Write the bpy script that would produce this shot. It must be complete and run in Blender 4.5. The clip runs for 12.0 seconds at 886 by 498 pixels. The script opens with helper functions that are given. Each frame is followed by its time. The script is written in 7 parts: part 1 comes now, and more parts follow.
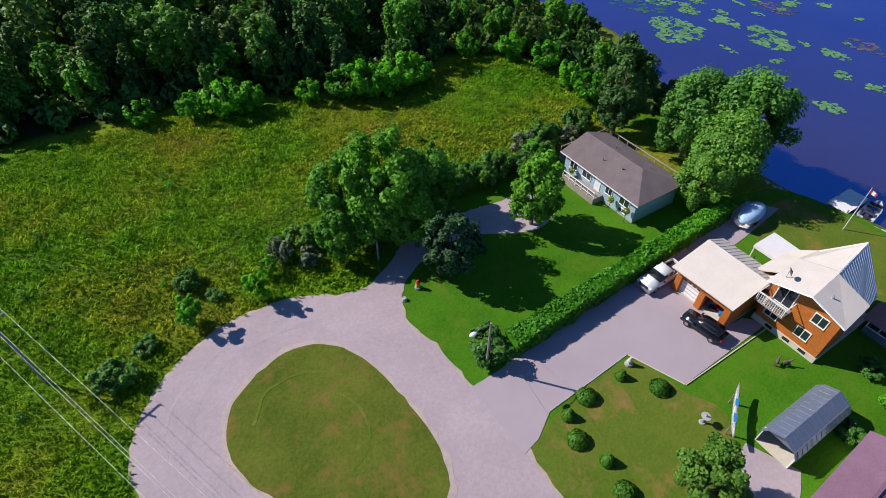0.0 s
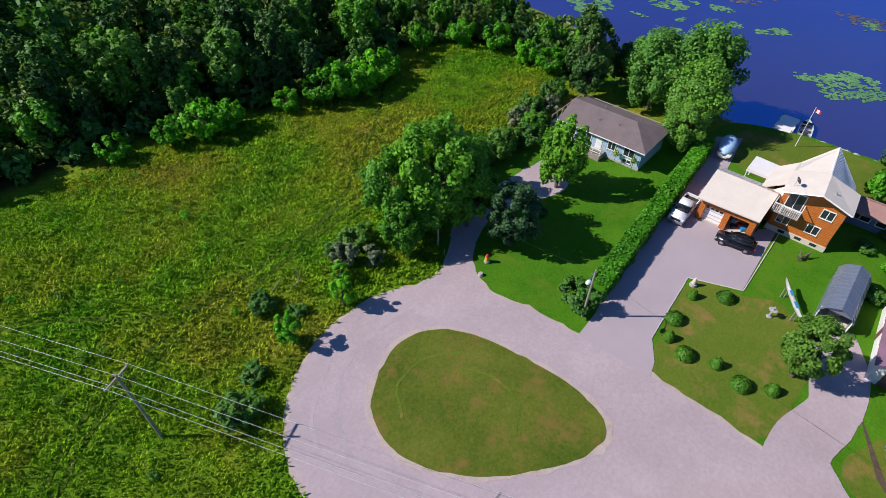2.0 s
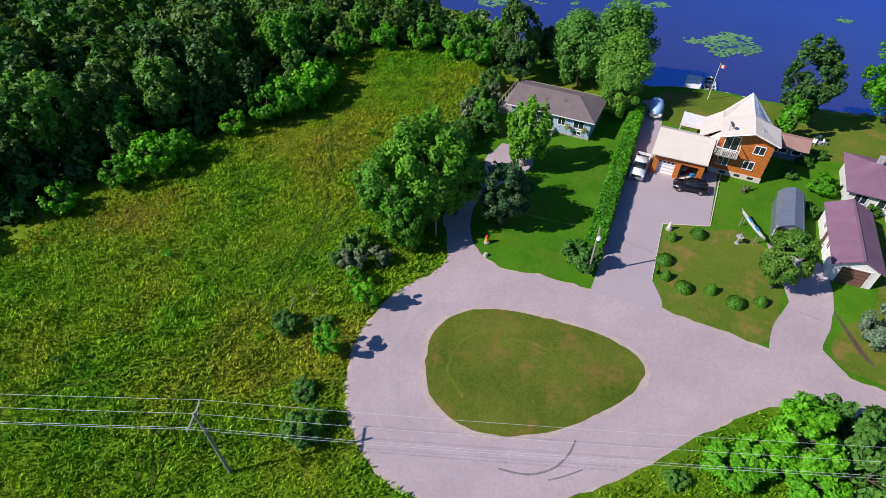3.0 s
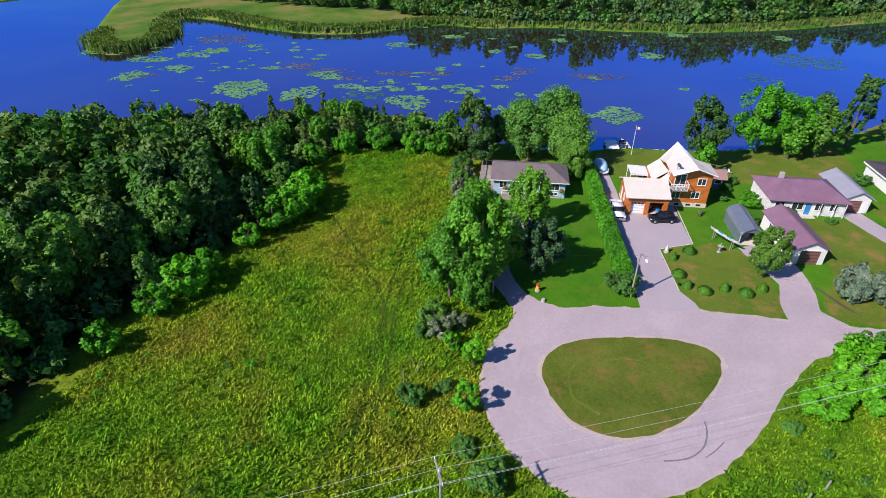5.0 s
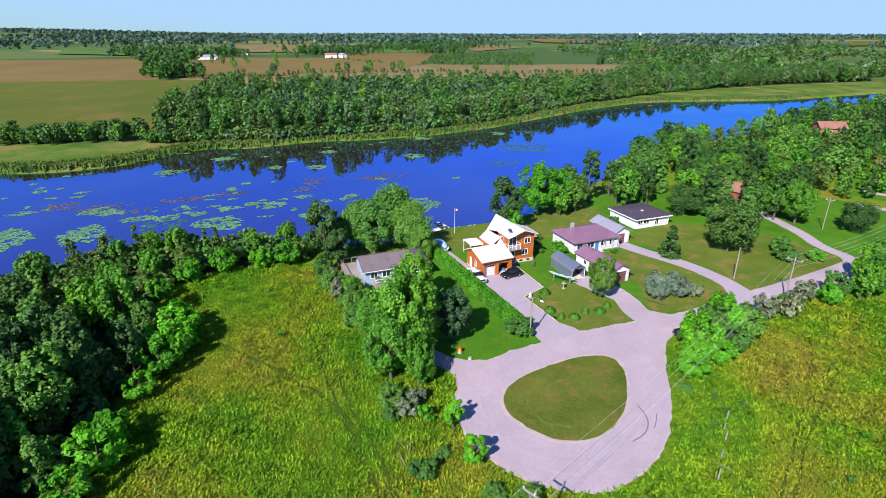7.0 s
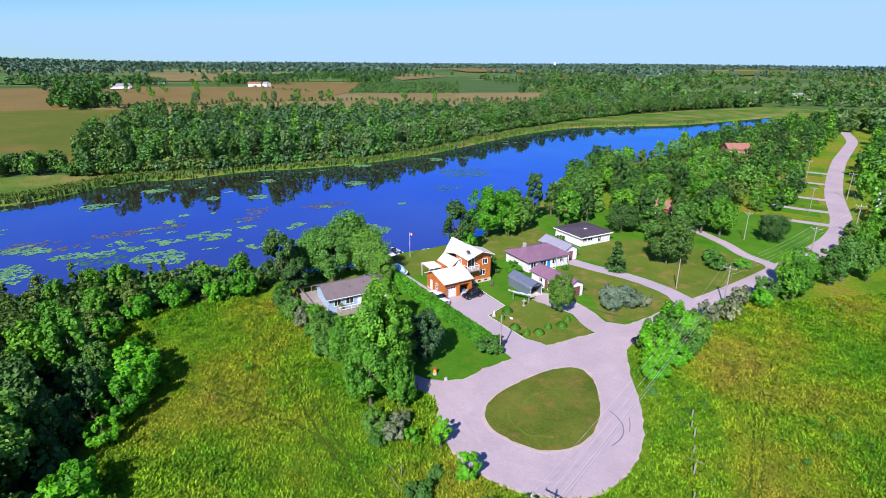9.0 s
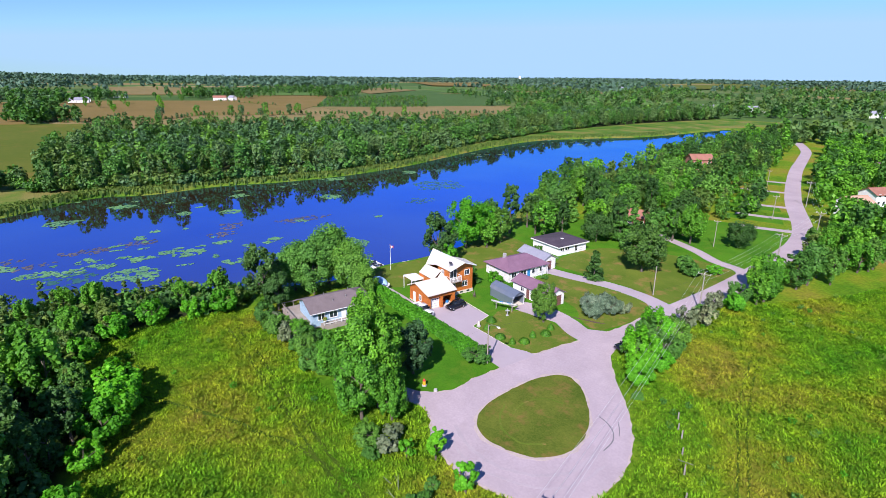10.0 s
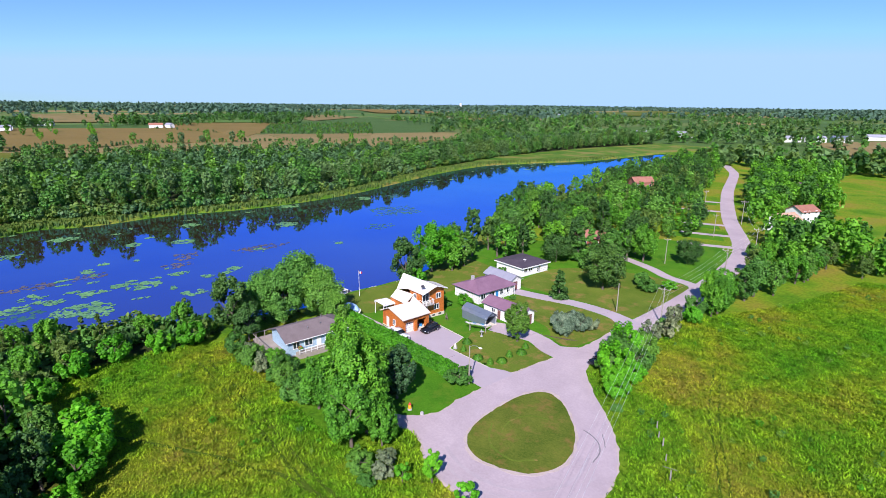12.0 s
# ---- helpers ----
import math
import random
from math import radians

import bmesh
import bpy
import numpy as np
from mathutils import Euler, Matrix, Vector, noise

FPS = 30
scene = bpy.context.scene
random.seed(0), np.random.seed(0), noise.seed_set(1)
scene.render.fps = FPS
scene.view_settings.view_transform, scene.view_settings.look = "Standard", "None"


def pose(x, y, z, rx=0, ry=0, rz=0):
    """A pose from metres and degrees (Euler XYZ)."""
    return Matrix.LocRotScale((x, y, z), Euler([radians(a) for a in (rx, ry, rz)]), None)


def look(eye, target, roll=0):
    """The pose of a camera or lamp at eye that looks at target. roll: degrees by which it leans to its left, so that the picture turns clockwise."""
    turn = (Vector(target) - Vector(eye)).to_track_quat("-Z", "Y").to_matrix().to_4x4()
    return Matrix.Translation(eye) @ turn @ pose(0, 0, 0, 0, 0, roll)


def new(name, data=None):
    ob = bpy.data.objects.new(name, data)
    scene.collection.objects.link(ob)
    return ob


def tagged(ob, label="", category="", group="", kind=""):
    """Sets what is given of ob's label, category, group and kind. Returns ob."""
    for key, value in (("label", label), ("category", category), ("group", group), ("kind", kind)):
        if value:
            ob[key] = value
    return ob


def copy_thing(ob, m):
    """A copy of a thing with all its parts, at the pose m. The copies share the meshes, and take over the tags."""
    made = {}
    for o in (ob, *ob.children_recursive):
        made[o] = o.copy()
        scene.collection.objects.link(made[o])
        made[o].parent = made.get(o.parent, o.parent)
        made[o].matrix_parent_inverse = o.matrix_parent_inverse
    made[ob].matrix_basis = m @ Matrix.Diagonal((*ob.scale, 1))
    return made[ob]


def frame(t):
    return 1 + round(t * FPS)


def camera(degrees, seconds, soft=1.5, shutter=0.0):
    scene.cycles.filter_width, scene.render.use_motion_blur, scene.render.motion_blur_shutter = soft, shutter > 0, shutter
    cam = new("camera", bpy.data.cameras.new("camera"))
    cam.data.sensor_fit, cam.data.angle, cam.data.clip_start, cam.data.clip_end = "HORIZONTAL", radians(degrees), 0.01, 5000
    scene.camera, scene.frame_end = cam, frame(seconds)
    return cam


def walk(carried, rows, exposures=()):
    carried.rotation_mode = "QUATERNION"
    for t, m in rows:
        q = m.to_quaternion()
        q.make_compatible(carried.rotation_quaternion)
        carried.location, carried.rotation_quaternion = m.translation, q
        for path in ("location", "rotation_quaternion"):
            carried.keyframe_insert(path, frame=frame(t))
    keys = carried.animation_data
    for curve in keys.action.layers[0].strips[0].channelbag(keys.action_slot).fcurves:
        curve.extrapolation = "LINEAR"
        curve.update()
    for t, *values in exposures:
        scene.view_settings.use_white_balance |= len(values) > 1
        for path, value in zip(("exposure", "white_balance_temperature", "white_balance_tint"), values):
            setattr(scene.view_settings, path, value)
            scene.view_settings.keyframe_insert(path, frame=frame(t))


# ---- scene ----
cam = camera(78.6, 12.0, soft=0.85)
PATH = [
    (0, (4.675, -1.784, 42.299), (5.445, -0.584, 40.896), 0.4),
    (0.5, (0.662, 0.249, 42.308), (1.532, 1.376, 40.903), 0.7),
    (1, (-3.343, 2.442, 42.286), (-2.405, 3.516, 40.883), 0.9),
    (1.5, (-7.479, 4.92, 42.271), (-6.478, 5.937, 40.87), 0.8),
    (2, (-11.82, 7.829, 42.267), (-10.734, 8.756, 40.867), 0.7),
    (2.5, (-16.255, 11.259, 42.274), (-15.056, 12.04, 40.877), 0.3),
    (2.7, (-17.91, 12.866, 42.287), (-16.672, 13.577, 40.886), 0.4),
    (4.3, (-29.722, 27.578, 42.624), (-28.19, 27.973, 41.401), -0.1),
    (4.5, (-31.082, 29.611, 42.647), (-29.51, 29.975, 41.464), -0.3),
    (5, (-34.099, 35.142, 42.775), (-32.44, 35.377, 41.683), -0.3),
    (5.5, (-36.477, 41.189, 42.911), (-34.745, 41.182, 41.911), -0.1),
    (6, (-38.109, 47.571, 43.029), (-36.343, 47.324, 42.123), -0.0),
    (6.5, (-38.854, 53.504, 43.188), (-37.1, 52.993, 42.375), -0.0),
    (7, (-38.751, 57.614, 43.248), (-37.025, 56.936, 42.499), -0.0),
    (9, (-37.748, 63.522, 43.351), (-36.101, 62.598, 42.692), 0.3),
    (9.5, (-37.365, 64.807, 43.33), (-35.739, 63.832, 42.693), 0.3),
    (10, (-36.891, 66.016, 43.309), (-35.29, 64.988, 42.695), 0.4),
    (10.5, (-36.427, 67.276, 43.293), (-34.848, 66.201, 42.701), 0.4),
    (11, (-35.94, 68.555, 43.312), (-34.385, 67.432, 42.744), 0.4),
    (11.5, (-35.446, 69.835, 43.352), (-33.915, 68.67, 42.805), 0.5),
    (12, (-34.995, 71.096, 43.402), (-33.488, 69.889, 42.878), 0.5),
]
EXPOSURES = [(0, 0.34, 6400, 14), (2.7, 0.40, 6400, 14), (5.0, 0.52, 6250, 18), (5.5, 0.60, 6200, 19), (7, 0.76, 6080, 21), (12, 0.80, 6050, 21)]
walk(cam, [(t, look(eye, target, roll)) for t, eye, target, roll in PATH], EXPOSURES)

# ---- world and sun ----
SUN_WAY = Vector((0.655, -0.755, -0.81)).normalized()   # the way the light goes
world = bpy.data.worlds.new("sky")
scene.world = world
world.use_nodes = True
wn = world.node_tree.nodes
sky = wn.new("ShaderNodeTexSky")
sky.sky_type = "NISHITA"
sky.sun_disc = False
sky.sun_elevation = math.asin(-SUN_WAY.z)
sky.sun_rotation = math.atan2(-SUN_WAY.x, -SUN_WAY.y)
sky.air_density, sky.dust_density, sky.ozone_density = 1.0, 0.0, 5.0
wn["Background"].inputs["Strength"].default_value = 0.066
tint = wn.new("ShaderNodeMix")
tint.data_type, tint.blend_type = "RGBA", "MULTIPLY"
tint.inputs[0].default_value, tint.inputs[7].default_value = 1.0, (0.72, 0.95, 1.22, 1)
world.node_tree.links.new(sky.outputs[0], tint.inputs[6])
soft_sky = wn.new("ShaderNodeMix")
soft_sky.data_type, soft_sky.blend_type = "RGBA", "DARKEN"
soft_sky.inputs[0].default_value, soft_sky.inputs[7].default_value = 1.0, (3.9, 6.2, 8.6, 1)   # the pale blue of the hazeless horizon
world.node_tree.links.new(tint.outputs[2], soft_sky.inputs[6])
world.node_tree.links.new(soft_sky.outputs[2], wn["Background"].inputs["Color"])
sun = new("sun", bpy.data.lights.new("sun", "SUN"))
sun.data.energy, sun.data.angle, sun.data.color = 4.4, radians(0.53), (1.0, 0.95, 0.86)
sun.matrix_world = look((0, 0, 200), Vector((0, 0, 200)) + SUN_WAY)

# ---- materials ----
rng = np.random.default_rng(7)


def nodes_of(name):
    m = bpy.data.materials.new(name)
    m.use_nodes = True
    return m, m.node_tree.nodes, m.node_tree.links, m.node_tree.nodes["Principled BSDF"]


def ramp(n, stops):
    r = n.new("ShaderNodeValToRGB")
    while len(r.color_ramp.elements) < len(stops):
        r.color_ramp.elements.new(0.5)
    for e, (p, c) in zip(r.color_ramp.elements, stops):
        e.position, e.color = p, (*c, 1)
    return r


def noise_node(n, l, scale, detail=5.0, rough=0.6, coords="world", stretch=None):
    src = n.new("ShaderNodeNewGeometry").outputs["Position"] if coords == "world" else n.new("ShaderNodeTexCoord").outputs["Object"]
    if stretch:
        mp = n.new("ShaderNodeMapping")
        mp.inputs["Scale"].default_value = stretch
        l.new(src, mp.inputs[0])
        src = mp.outputs[0]
    t = n.new("ShaderNodeTexNoise")
    t.inputs["Scale"].default_value, t.inputs["Detail"].default_value, t.inputs["Roughness"].default_value = scale, detail, rough
    l.new(src, t.inputs["Vector"])
    return t


def mixed(n, l, a, b, fac, mode="MIX"):
    m = n.new("ShaderNodeMix")
    m.data_type, m.blend_type = "RGBA", mode
    for sock, v in ((m.inputs[0], fac), (m.inputs[6], a), (m.inputs[7], b)):
        if hasattr(v, "is_output"):
            l.new(v, sock)
        else:
            sock.default_value = v if isinstance(v, float) else (*v, 1)
    return m.outputs[2]


def bumped(n, l, p, height, strength, distance):
    b = n.new("ShaderNodeBump")
    b.inputs["Strength"].default_value, b.inputs["Distance"].default_value = strength, distance
    l.new(height, b.inputs["Height"])
    l.new(b.outputs[0], p.inputs["Normal"])


def surface(name, dark, light, big=0.3, fine=8.0, rough=0.8, bump=0.3, dist=0.02, metal=0.0, coords="world", third=None, spec=0.4, stretch=None):
    """A stained, grained surface: two colours mixed by coarse and fine noise, a third in blotches."""
    m, n, l, p = nodes_of(name)
    a, b = noise_node(n, l, big, 6, 0.65, coords), noise_node(n, l, fine, 6, 0.7, coords, stretch)
    ra = ramp(n, [(0.35, dark), (0.65, light)])
    l.new(a.outputs[0], ra.inputs[0])
    rb = ramp(n, [(0.3, dark), (0.7, light)])
    l.new(b.outputs[0], rb.inputs[0])
    col = mixed(n, l, ra.outputs[0], rb.outputs[0], 0.5)
    if third:
        c = noise_node(n, l, big * 2.3, 8, 0.7, coords)
        rc = ramp(n, [(0.52, (0, 0, 0)), (0.68, (1, 1, 1))])
        l.new(c.outputs[0], rc.inputs[0])
        col = mixed(n, l, col, third, rc.outputs[0])
    l.new(col, p.inputs["Base Color"])
    p.inputs["Roughness"].default_value, p.inputs["Metallic"].default_value = rough, metal
    p.inputs["Specular IOR Level"].default_value = spec
    if bump:
        bumped(n, l, p, b.outputs[0], bump, dist)
    return m


def leaf_material(name, dark, light, glow=0.3, rough=0.55):
    """Leaves: every leaf its own green, every plant its own cast, light shining through."""
    m, n, l, p = nodes_of(name)
    isl = n.new("ShaderNodeNewGeometry").outputs["Random Per Island"]
    r = ramp(n, [(0.0, dark), (1.0, light)])
    l.new(isl, r.inputs[0])
    info = n.new("ShaderNodeObjectInfo").outputs["Random"]
    r2 = ramp(n, [(0.0, (0.62, 0.7, 0.6)), (0.5, (1, 1, 1)), (1.0, (1.35, 1.15, 0.8))])
    l.new(info, r2.inputs[0])
    t = noise_node(n, l, 0.12, 3, 0.5)
    r3 = ramp(n, [(0.3, (0.7, 0.75, 0.75)), (0.7, (1.25, 1.2, 1.0))])
    l.new(t.outputs[0], r3.inputs[0])
    col = mixed(n, l, mixed(n, l, r.outputs[0], r2.outputs[0], 0.8, "MULTIPLY"), r3.outputs[0], 0.8, "MULTIPLY")
    l.new(col, p.inputs["Base Color"])
    p.inputs["Roughness"].default_value = rough
    p.inputs["Specular IOR Level"].default_value = 0.25
    tr = n.new("ShaderNodeBsdfTranslucent")
    l.new(mixed(n, l, col, (1.2, 1.3, 0.5), 1.0, "MULTIPLY"), tr.inputs["Color"])
    mx = n.new("ShaderNodeMixShader")
    mx.inputs[0].default_value = glow
    l.new(p.outputs[0], mx.inputs[1])
    l.new(tr.outputs[0], mx.inputs[2])
    l.new(mx.outputs[0], n["Material Output"].inputs["Surface"])
    return m


def plain(name, color, rough=0.5, metal=0.0, spec=0.5):
    m, n, l, p = nodes_of(name)
    t = noise_node(n, l, 3.0, 5, 0.6, "object")
    r = ramp(n, [(0.3, tuple(c * 0.82 for c in color)), (0.7, tuple(min(1, c * 1.1) for c in color))])
    l.new(t.outputs[0], r.inputs[0])
    l.new(r.outputs[0], p.inputs["Base Color"])
    p.inputs["Roughness"].default_value, p.inputs["Metallic"].default_value = rough, metal
    p.inputs["Specular IOR Level"].default_value = spec
    return m


LEAF_MAPLE = leaf_material("leaf_maple", (0.055, 0.196, 0.014), (0.158, 0.428, 0.037))
LEAF_DARK = leaf_material("leaf_dark", (0.024, 0.066, 0.027), (0.055, 0.135, 0.048), 0.15)
LEAF_WILLOW = leaf_material("leaf_willow", (0.072, 0.210, 0.032), (0.170, 0.390, 0.068))
LEAF_WOOD = leaf_material("leaf_wood", (0.052, 0.158, 0.026), (0.125, 0.310, 0.050), 0.25)
LEAF_DEEP = leaf_material("leaf_deep", (0.034, 0.100, 0.022), (0.080, 0.190, 0.042), 0.22)
LEAF_YOUNG = leaf_material("leaf_young", (0.095, 0.225, 0.030), (0.200, 0.370, 0.060), 0.35)
LEAF_OLIVE = leaf_material("leaf_olive", (0.070, 0.148, 0.028), (0.165, 0.262, 0.056), 0.25)
LEAF_BRIGHT = leaf_material("leaf_bright", (0.065, 0.277, 0.009), (0.163, 0.521, 0.024), 0.35)
LEAF_BLUE = leaf_material("needle_blue", (0.095, 0.160, 0.115), (0.250, 0.330, 0.245), 0.1)
LEAF_GREY = leaf_material("twig_grey", (0.105, 0.145, 0.075), (0.225, 0.265, 0.155), 0.1)
LEAF_HEDGE = leaf_material("leaf_hedge", (0.053, 0.232, 0.010), (0.143, 0.463, 0.022), 0.25)
LEAF_TOPIARY = leaf_material("leaf_topiary", (0.031, 0.132, 0.012), (0.093, 0.248, 0.019), 0.2)
# ridge leaves: blue of the horizon haze mixed into the green
LEAF_RIDGE_HAZE = leaf_material("leaf_ridge_haze", (0.060, 0.118, 0.085), (0.092, 0.170, 0.118), 0.1)
# far leaves: slight blue and low contrast put distance haze into the colour
LEAF_FAR_HAZE = leaf_material("leaf_far_haze", (0.062, 0.142, 0.058), (0.112, 0.225, 0.088), 0.18)


def meadow_leaf(name, glow=0.35):
    """Weeds and grasses whose greens and straws follow the meadow's blotches."""
    m, n, l, p = nodes_of(name)
    a, c = noise_node(n, l, 0.04, 7, 0.62), noise_node(n, l, 0.4, 4, 0.6)
    ra = ramp(n, [(0.37, (0.106, 0.315, 0.008)), (0.47, (0.198, 0.372, 0.011)), (0.55, (0.280, 0.360, 0.018)), (0.68, (0.340, 0.290, 0.042))])
    l.new(a.outputs[0], ra.inputs[0])
    isl = n.new("ShaderNodeNewGeometry").outputs["Random Per Island"]
    r = ramp(n, [(0.0, (0.55, 0.58, 0.55)), (1.0, (1.35, 1.32, 1.2))])
    l.new(isl, r.inputs[0])
    rc = ramp(n, [(0.34, (0.52, 0.62, 0.6)), (0.64, (1.32, 1.24, 1.05))])
    l.new(c.outputs[0], rc.inputs[0])
    col = mixed(n, l, mixed(n, l, ra.outputs[0], r.outputs[0], 1.0, "MULTIPLY"), rc.outputs[0], 1.0, "MULTIPLY")
    l.new(col, p.inputs["Base Color"])
    p.inputs["Roughness"].default_value, p.inputs["Specular IOR Level"].default_value = 0.7, 0.15
    tr = n.new("ShaderNodeBsdfTranslucent")
    l.new(mixed(n, l, col, (1.2, 1.3, 0.5), 1.0, "MULTIPLY"), tr.inputs["Color"])
    mx = n.new("ShaderNodeMixShader")
    mx.inputs[0].default_value = glow
    l.new(p.outputs[0], mx.inputs[1])
    l.new(tr.outputs[0], mx.inputs[2])
    l.new(mx.outputs[0], n["Material Output"].inputs["Surface"])
    return m


GRASS_TUFT = meadow_leaf("meadow_blade")
REED = leaf_material("reed_blade", (0.085, 0.160, 0.026), (0.230, 0.290, 0.070), 0.3)
BARK = surface("bark", (0.07, 0.055, 0.04), (0.17, 0.14, 0.11), 0.8, 9, 0.95, 0.6, 0.03, coords="object")
GRAVEL = surface("pale_gravel", (0.325, 0.260, 0.278), (0.475, 0.385, 0.408), 0.10, 3.0, 0.95, 0.7, 0.04, third=(0.375, 0.303, 0.322))
GRAVEL_EDGE = surface("loose_gravel_edge", (0.36, 0.28, 0.25), (0.50, 0.41, 0.37), 0.6, 4.0, 0.95, 0.6, 0.04)
RUT = surface("worn_gravel_rut", (0.331, 0.274, 0.291), (0.445, 0.370, 0.393), 0.3, 5.0, 0.95, 0.5, 0.03)
ASPHALT = surface("pale_asphalt", (0.345, 0.285, 0.312), (0.420, 0.350, 0.380), 0.15, 12.0, 0.9, 0.2, 0.01)
LAWN = surface("mown_lawn", (0.022, 0.108, 0.003), (0.092, 0.235, 0.010), 0.10, 4.0, 0.95, 0.8, 0.06, third=(0.095, 0.175, 0.012), spec=0.1)
LAWN_DRY = surface("dry_mown_lawn", (0.055, 0.115, 0.008), (0.150, 0.185, 0.024), 0.10, 4.0, 0.95, 0.8, 0.06, third=(0.250, 0.160, 0.052), spec=0.1)
ISLAND = surface("island_grass", (0.034, 0.078, 0.005), (0.155, 0.170, 0.024), 0.13, 4.0, 0.95, 0.8, 0.06, third=(0.190, 0.128, 0.034), spec=0.1)
# trampled grass, darkened further to carry the shade inside the grooves
TRAMPLED_SHADED = surface("trampled_grass_shaded", (0.030, 0.068, 0.005), (0.085, 0.125, 0.013), 0.5, 4, 0.95, 0.7, 0.06, spec=0.05)
TYRE_MARK = surface("tyre_rubber_mark", (0.13, 0.12, 0.13), (0.24, 0.22, 0.23), 2.0, 6, 0.9, 0.1, 0.01)
ROOF_CREAM = surface("cream_metal_roof", (0.60, 0.53, 0.46), (0.72, 0.65, 0.57), 0.5, 6, 0.42, 0.05, 0.01, 0.0, "object", spec=0.5)
ROOF_BLUE = surface("bare_metal_roof", (0.186, 0.223, 0.291), (0.248, 0.285, 0.353), 0.6, 5, 0.35, 0.05, 0.01, 0.45, "object")
# ribbed steel for one slope, the blue of its shade put into the base
ROOF_STEEL_SHADED = surface("shade_blue_ribbed_steel", (0.36, 0.42, 0.54), (0.46, 0.52, 0.64), 0.6, 5, 0.4, 0.05, 0.01, 0.1, "object")
ROOF_BROWN = surface("brown_shingle_roof", (0.128, 0.101, 0.101), (0.203, 0.161, 0.161), 0.6, 7, 0.92, 0.5, 0.02, 0, "object")
ROOF_PURPLE = surface("plum_shingle_roof", (0.165, 0.085, 0.130), (0.245, 0.135, 0.195), 0.5, 7, 0.9, 0.5, 0.02, 0, "object")
ROOF_GREY = surface("grey_shingle_roof", (0.22, 0.22, 0.27), (0.31, 0.31, 0.37), 0.5, 7, 0.9, 0.5, 0.02, 0, "object")
ROOF_DARK = surface("dark_shingle_roof", (0.045, 0.035, 0.05), (0.085, 0.065, 0.085), 0.5, 7, 0.9, 0.5, 0.02, 0, "object")
ROOF_RED = surface("rust_shingle_roof", (0.25, 0.10, 0.07), (0.36, 0.17, 0.12), 0.5, 7, 0.9, 0.5, 0.02, 0, "object")


def siding(name, dark, light, course=0.2):
    """Lapped boards: fine dark joints between courses, grain along them."""
    m, n, l, p = nodes_of(name)
    g = noise_node(n, l, 1.2, 6, 0.7, "object", (1, 1, 7))
    r = ramp(n, [(0.3, dark), (0.7, light)])
    l.new(g.outputs[0], r.inputs[0])
    sep = n.new("ShaderNodeSeparateXYZ")
    l.new(n.new("ShaderNodeTexCoord").outputs["Object"], sep.inputs[0])
    md = n.new("ShaderNodeMath")
    md.operation = "PINGPONG"
    md.inputs[1].default_value = course / 2
    l.new(sep.outputs[2], md.inputs[0])
    mr = n.new("ShaderNodeMapRange")
    mr.inputs[2].default_value = course * 0.16
    l.new(md.outputs[0], mr.inputs[0])
    l.new(mixed(n, l, tuple(c * 0.45 for c in dark), r.outputs[0], mr.outputs[0]), p.inputs["Base Color"])
    p.inputs["Roughness"].default_value = 0.6
    bumped(n, l, p, mr.outputs[0], 0.5, 0.03)
    return m


WOOD_ORANGE = siding("orange_cedar_siding", (0.40, 0.105, 0.014), (0.62, 0.19, 0.03))
SIDING_BLUE = siding("pale_blue_siding", (0.30, 0.44, 0.56), (0.40, 0.54, 0.66), 0.16)
SIDING_WHITE = siding("white_siding", (0.70, 0.68, 0.66), (0.80, 0.78, 0.76), 0.16)
STUCCO = surface("white_stucco", (0.66, 0.64, 0.63), (0.80, 0.78, 0.76), 0.7, 9, 0.85, 0.2, 0.01, 0, "object")
WHITE_TRIM = plain("white_trim", (0.80, 0.79, 0.77), 0.5)
CONCRETE = surface("cream_concrete", (0.50, 0.44, 0.36), (0.66, 0.60, 0.50), 0.9, 8, 0.9, 0.3, 0.01)
STONE = surface("shore_stone", (0.28, 0.27, 0.28), (0.46, 0.44, 0.43), 1.2, 7, 0.9, 0.6, 0.05)
DOOR_BROWN = siding("brown_garage_door", (0.16, 0.07, 0.06), (0.22, 0.10, 0.085), 0.5)
DOOR_WHITE = siding("white_garage_door", (0.72, 0.71, 0.72), (0.80, 0.79, 0.80), 0.5)
DECK = surface("weathered_deck", (0.24, 0.20, 0.17), (0.36, 0.31, 0.27), 0.8, 9, 0.85, 0.4, 0.01, 0, "object")
TIMBER = surface("grey_pole_timber", (0.22, 0.19, 0.16), (0.36, 0.32, 0.27), 0.9, 8, 0.9, 0.4, 0.01, 0, "object", stretch=(1, 1, 0.1))
STEEL = plain("galvanised_steel", (0.55, 0.56, 0.58), 0.35, 0.8)
WIRE = plain("aluminium_wire", (0.66, 0.67, 0.67), 0.5, 0.2)
RUBBER = plain("black_rubber", (0.02, 0.02, 0.022), 0.8)
PAINT_BLACK = plain("black_car_paint", (0.010, 0.011, 0.016), 0.12, 0.1, 0.6)
PAINT_WHITE = plain("white_car_paint", (0.78, 0.79, 0.80), 0.2, 0.0, 0.6)
GLASS_DARK = plain("tinted_glass", (0.012, 0.016, 0.022), 0.06, 0.0, 0.7)
RIM = plain("alloy_rim", (0.5, 0.5, 0.52), 0.3, 0.9)
LAMP_RED = plain("red_lens", (0.4, 0.02, 0.02), 0.2)
LAMP_CLEAR = plain("clear_lens", (0.75, 0.76, 0.78), 0.15)
TARP_BLUE = surface("blue_tarpaulin", (0.22, 0.42, 0.68), (0.50, 0.66, 0.86), 1.4, 4, 0.4, 0.5, 0.05, 0, "object")
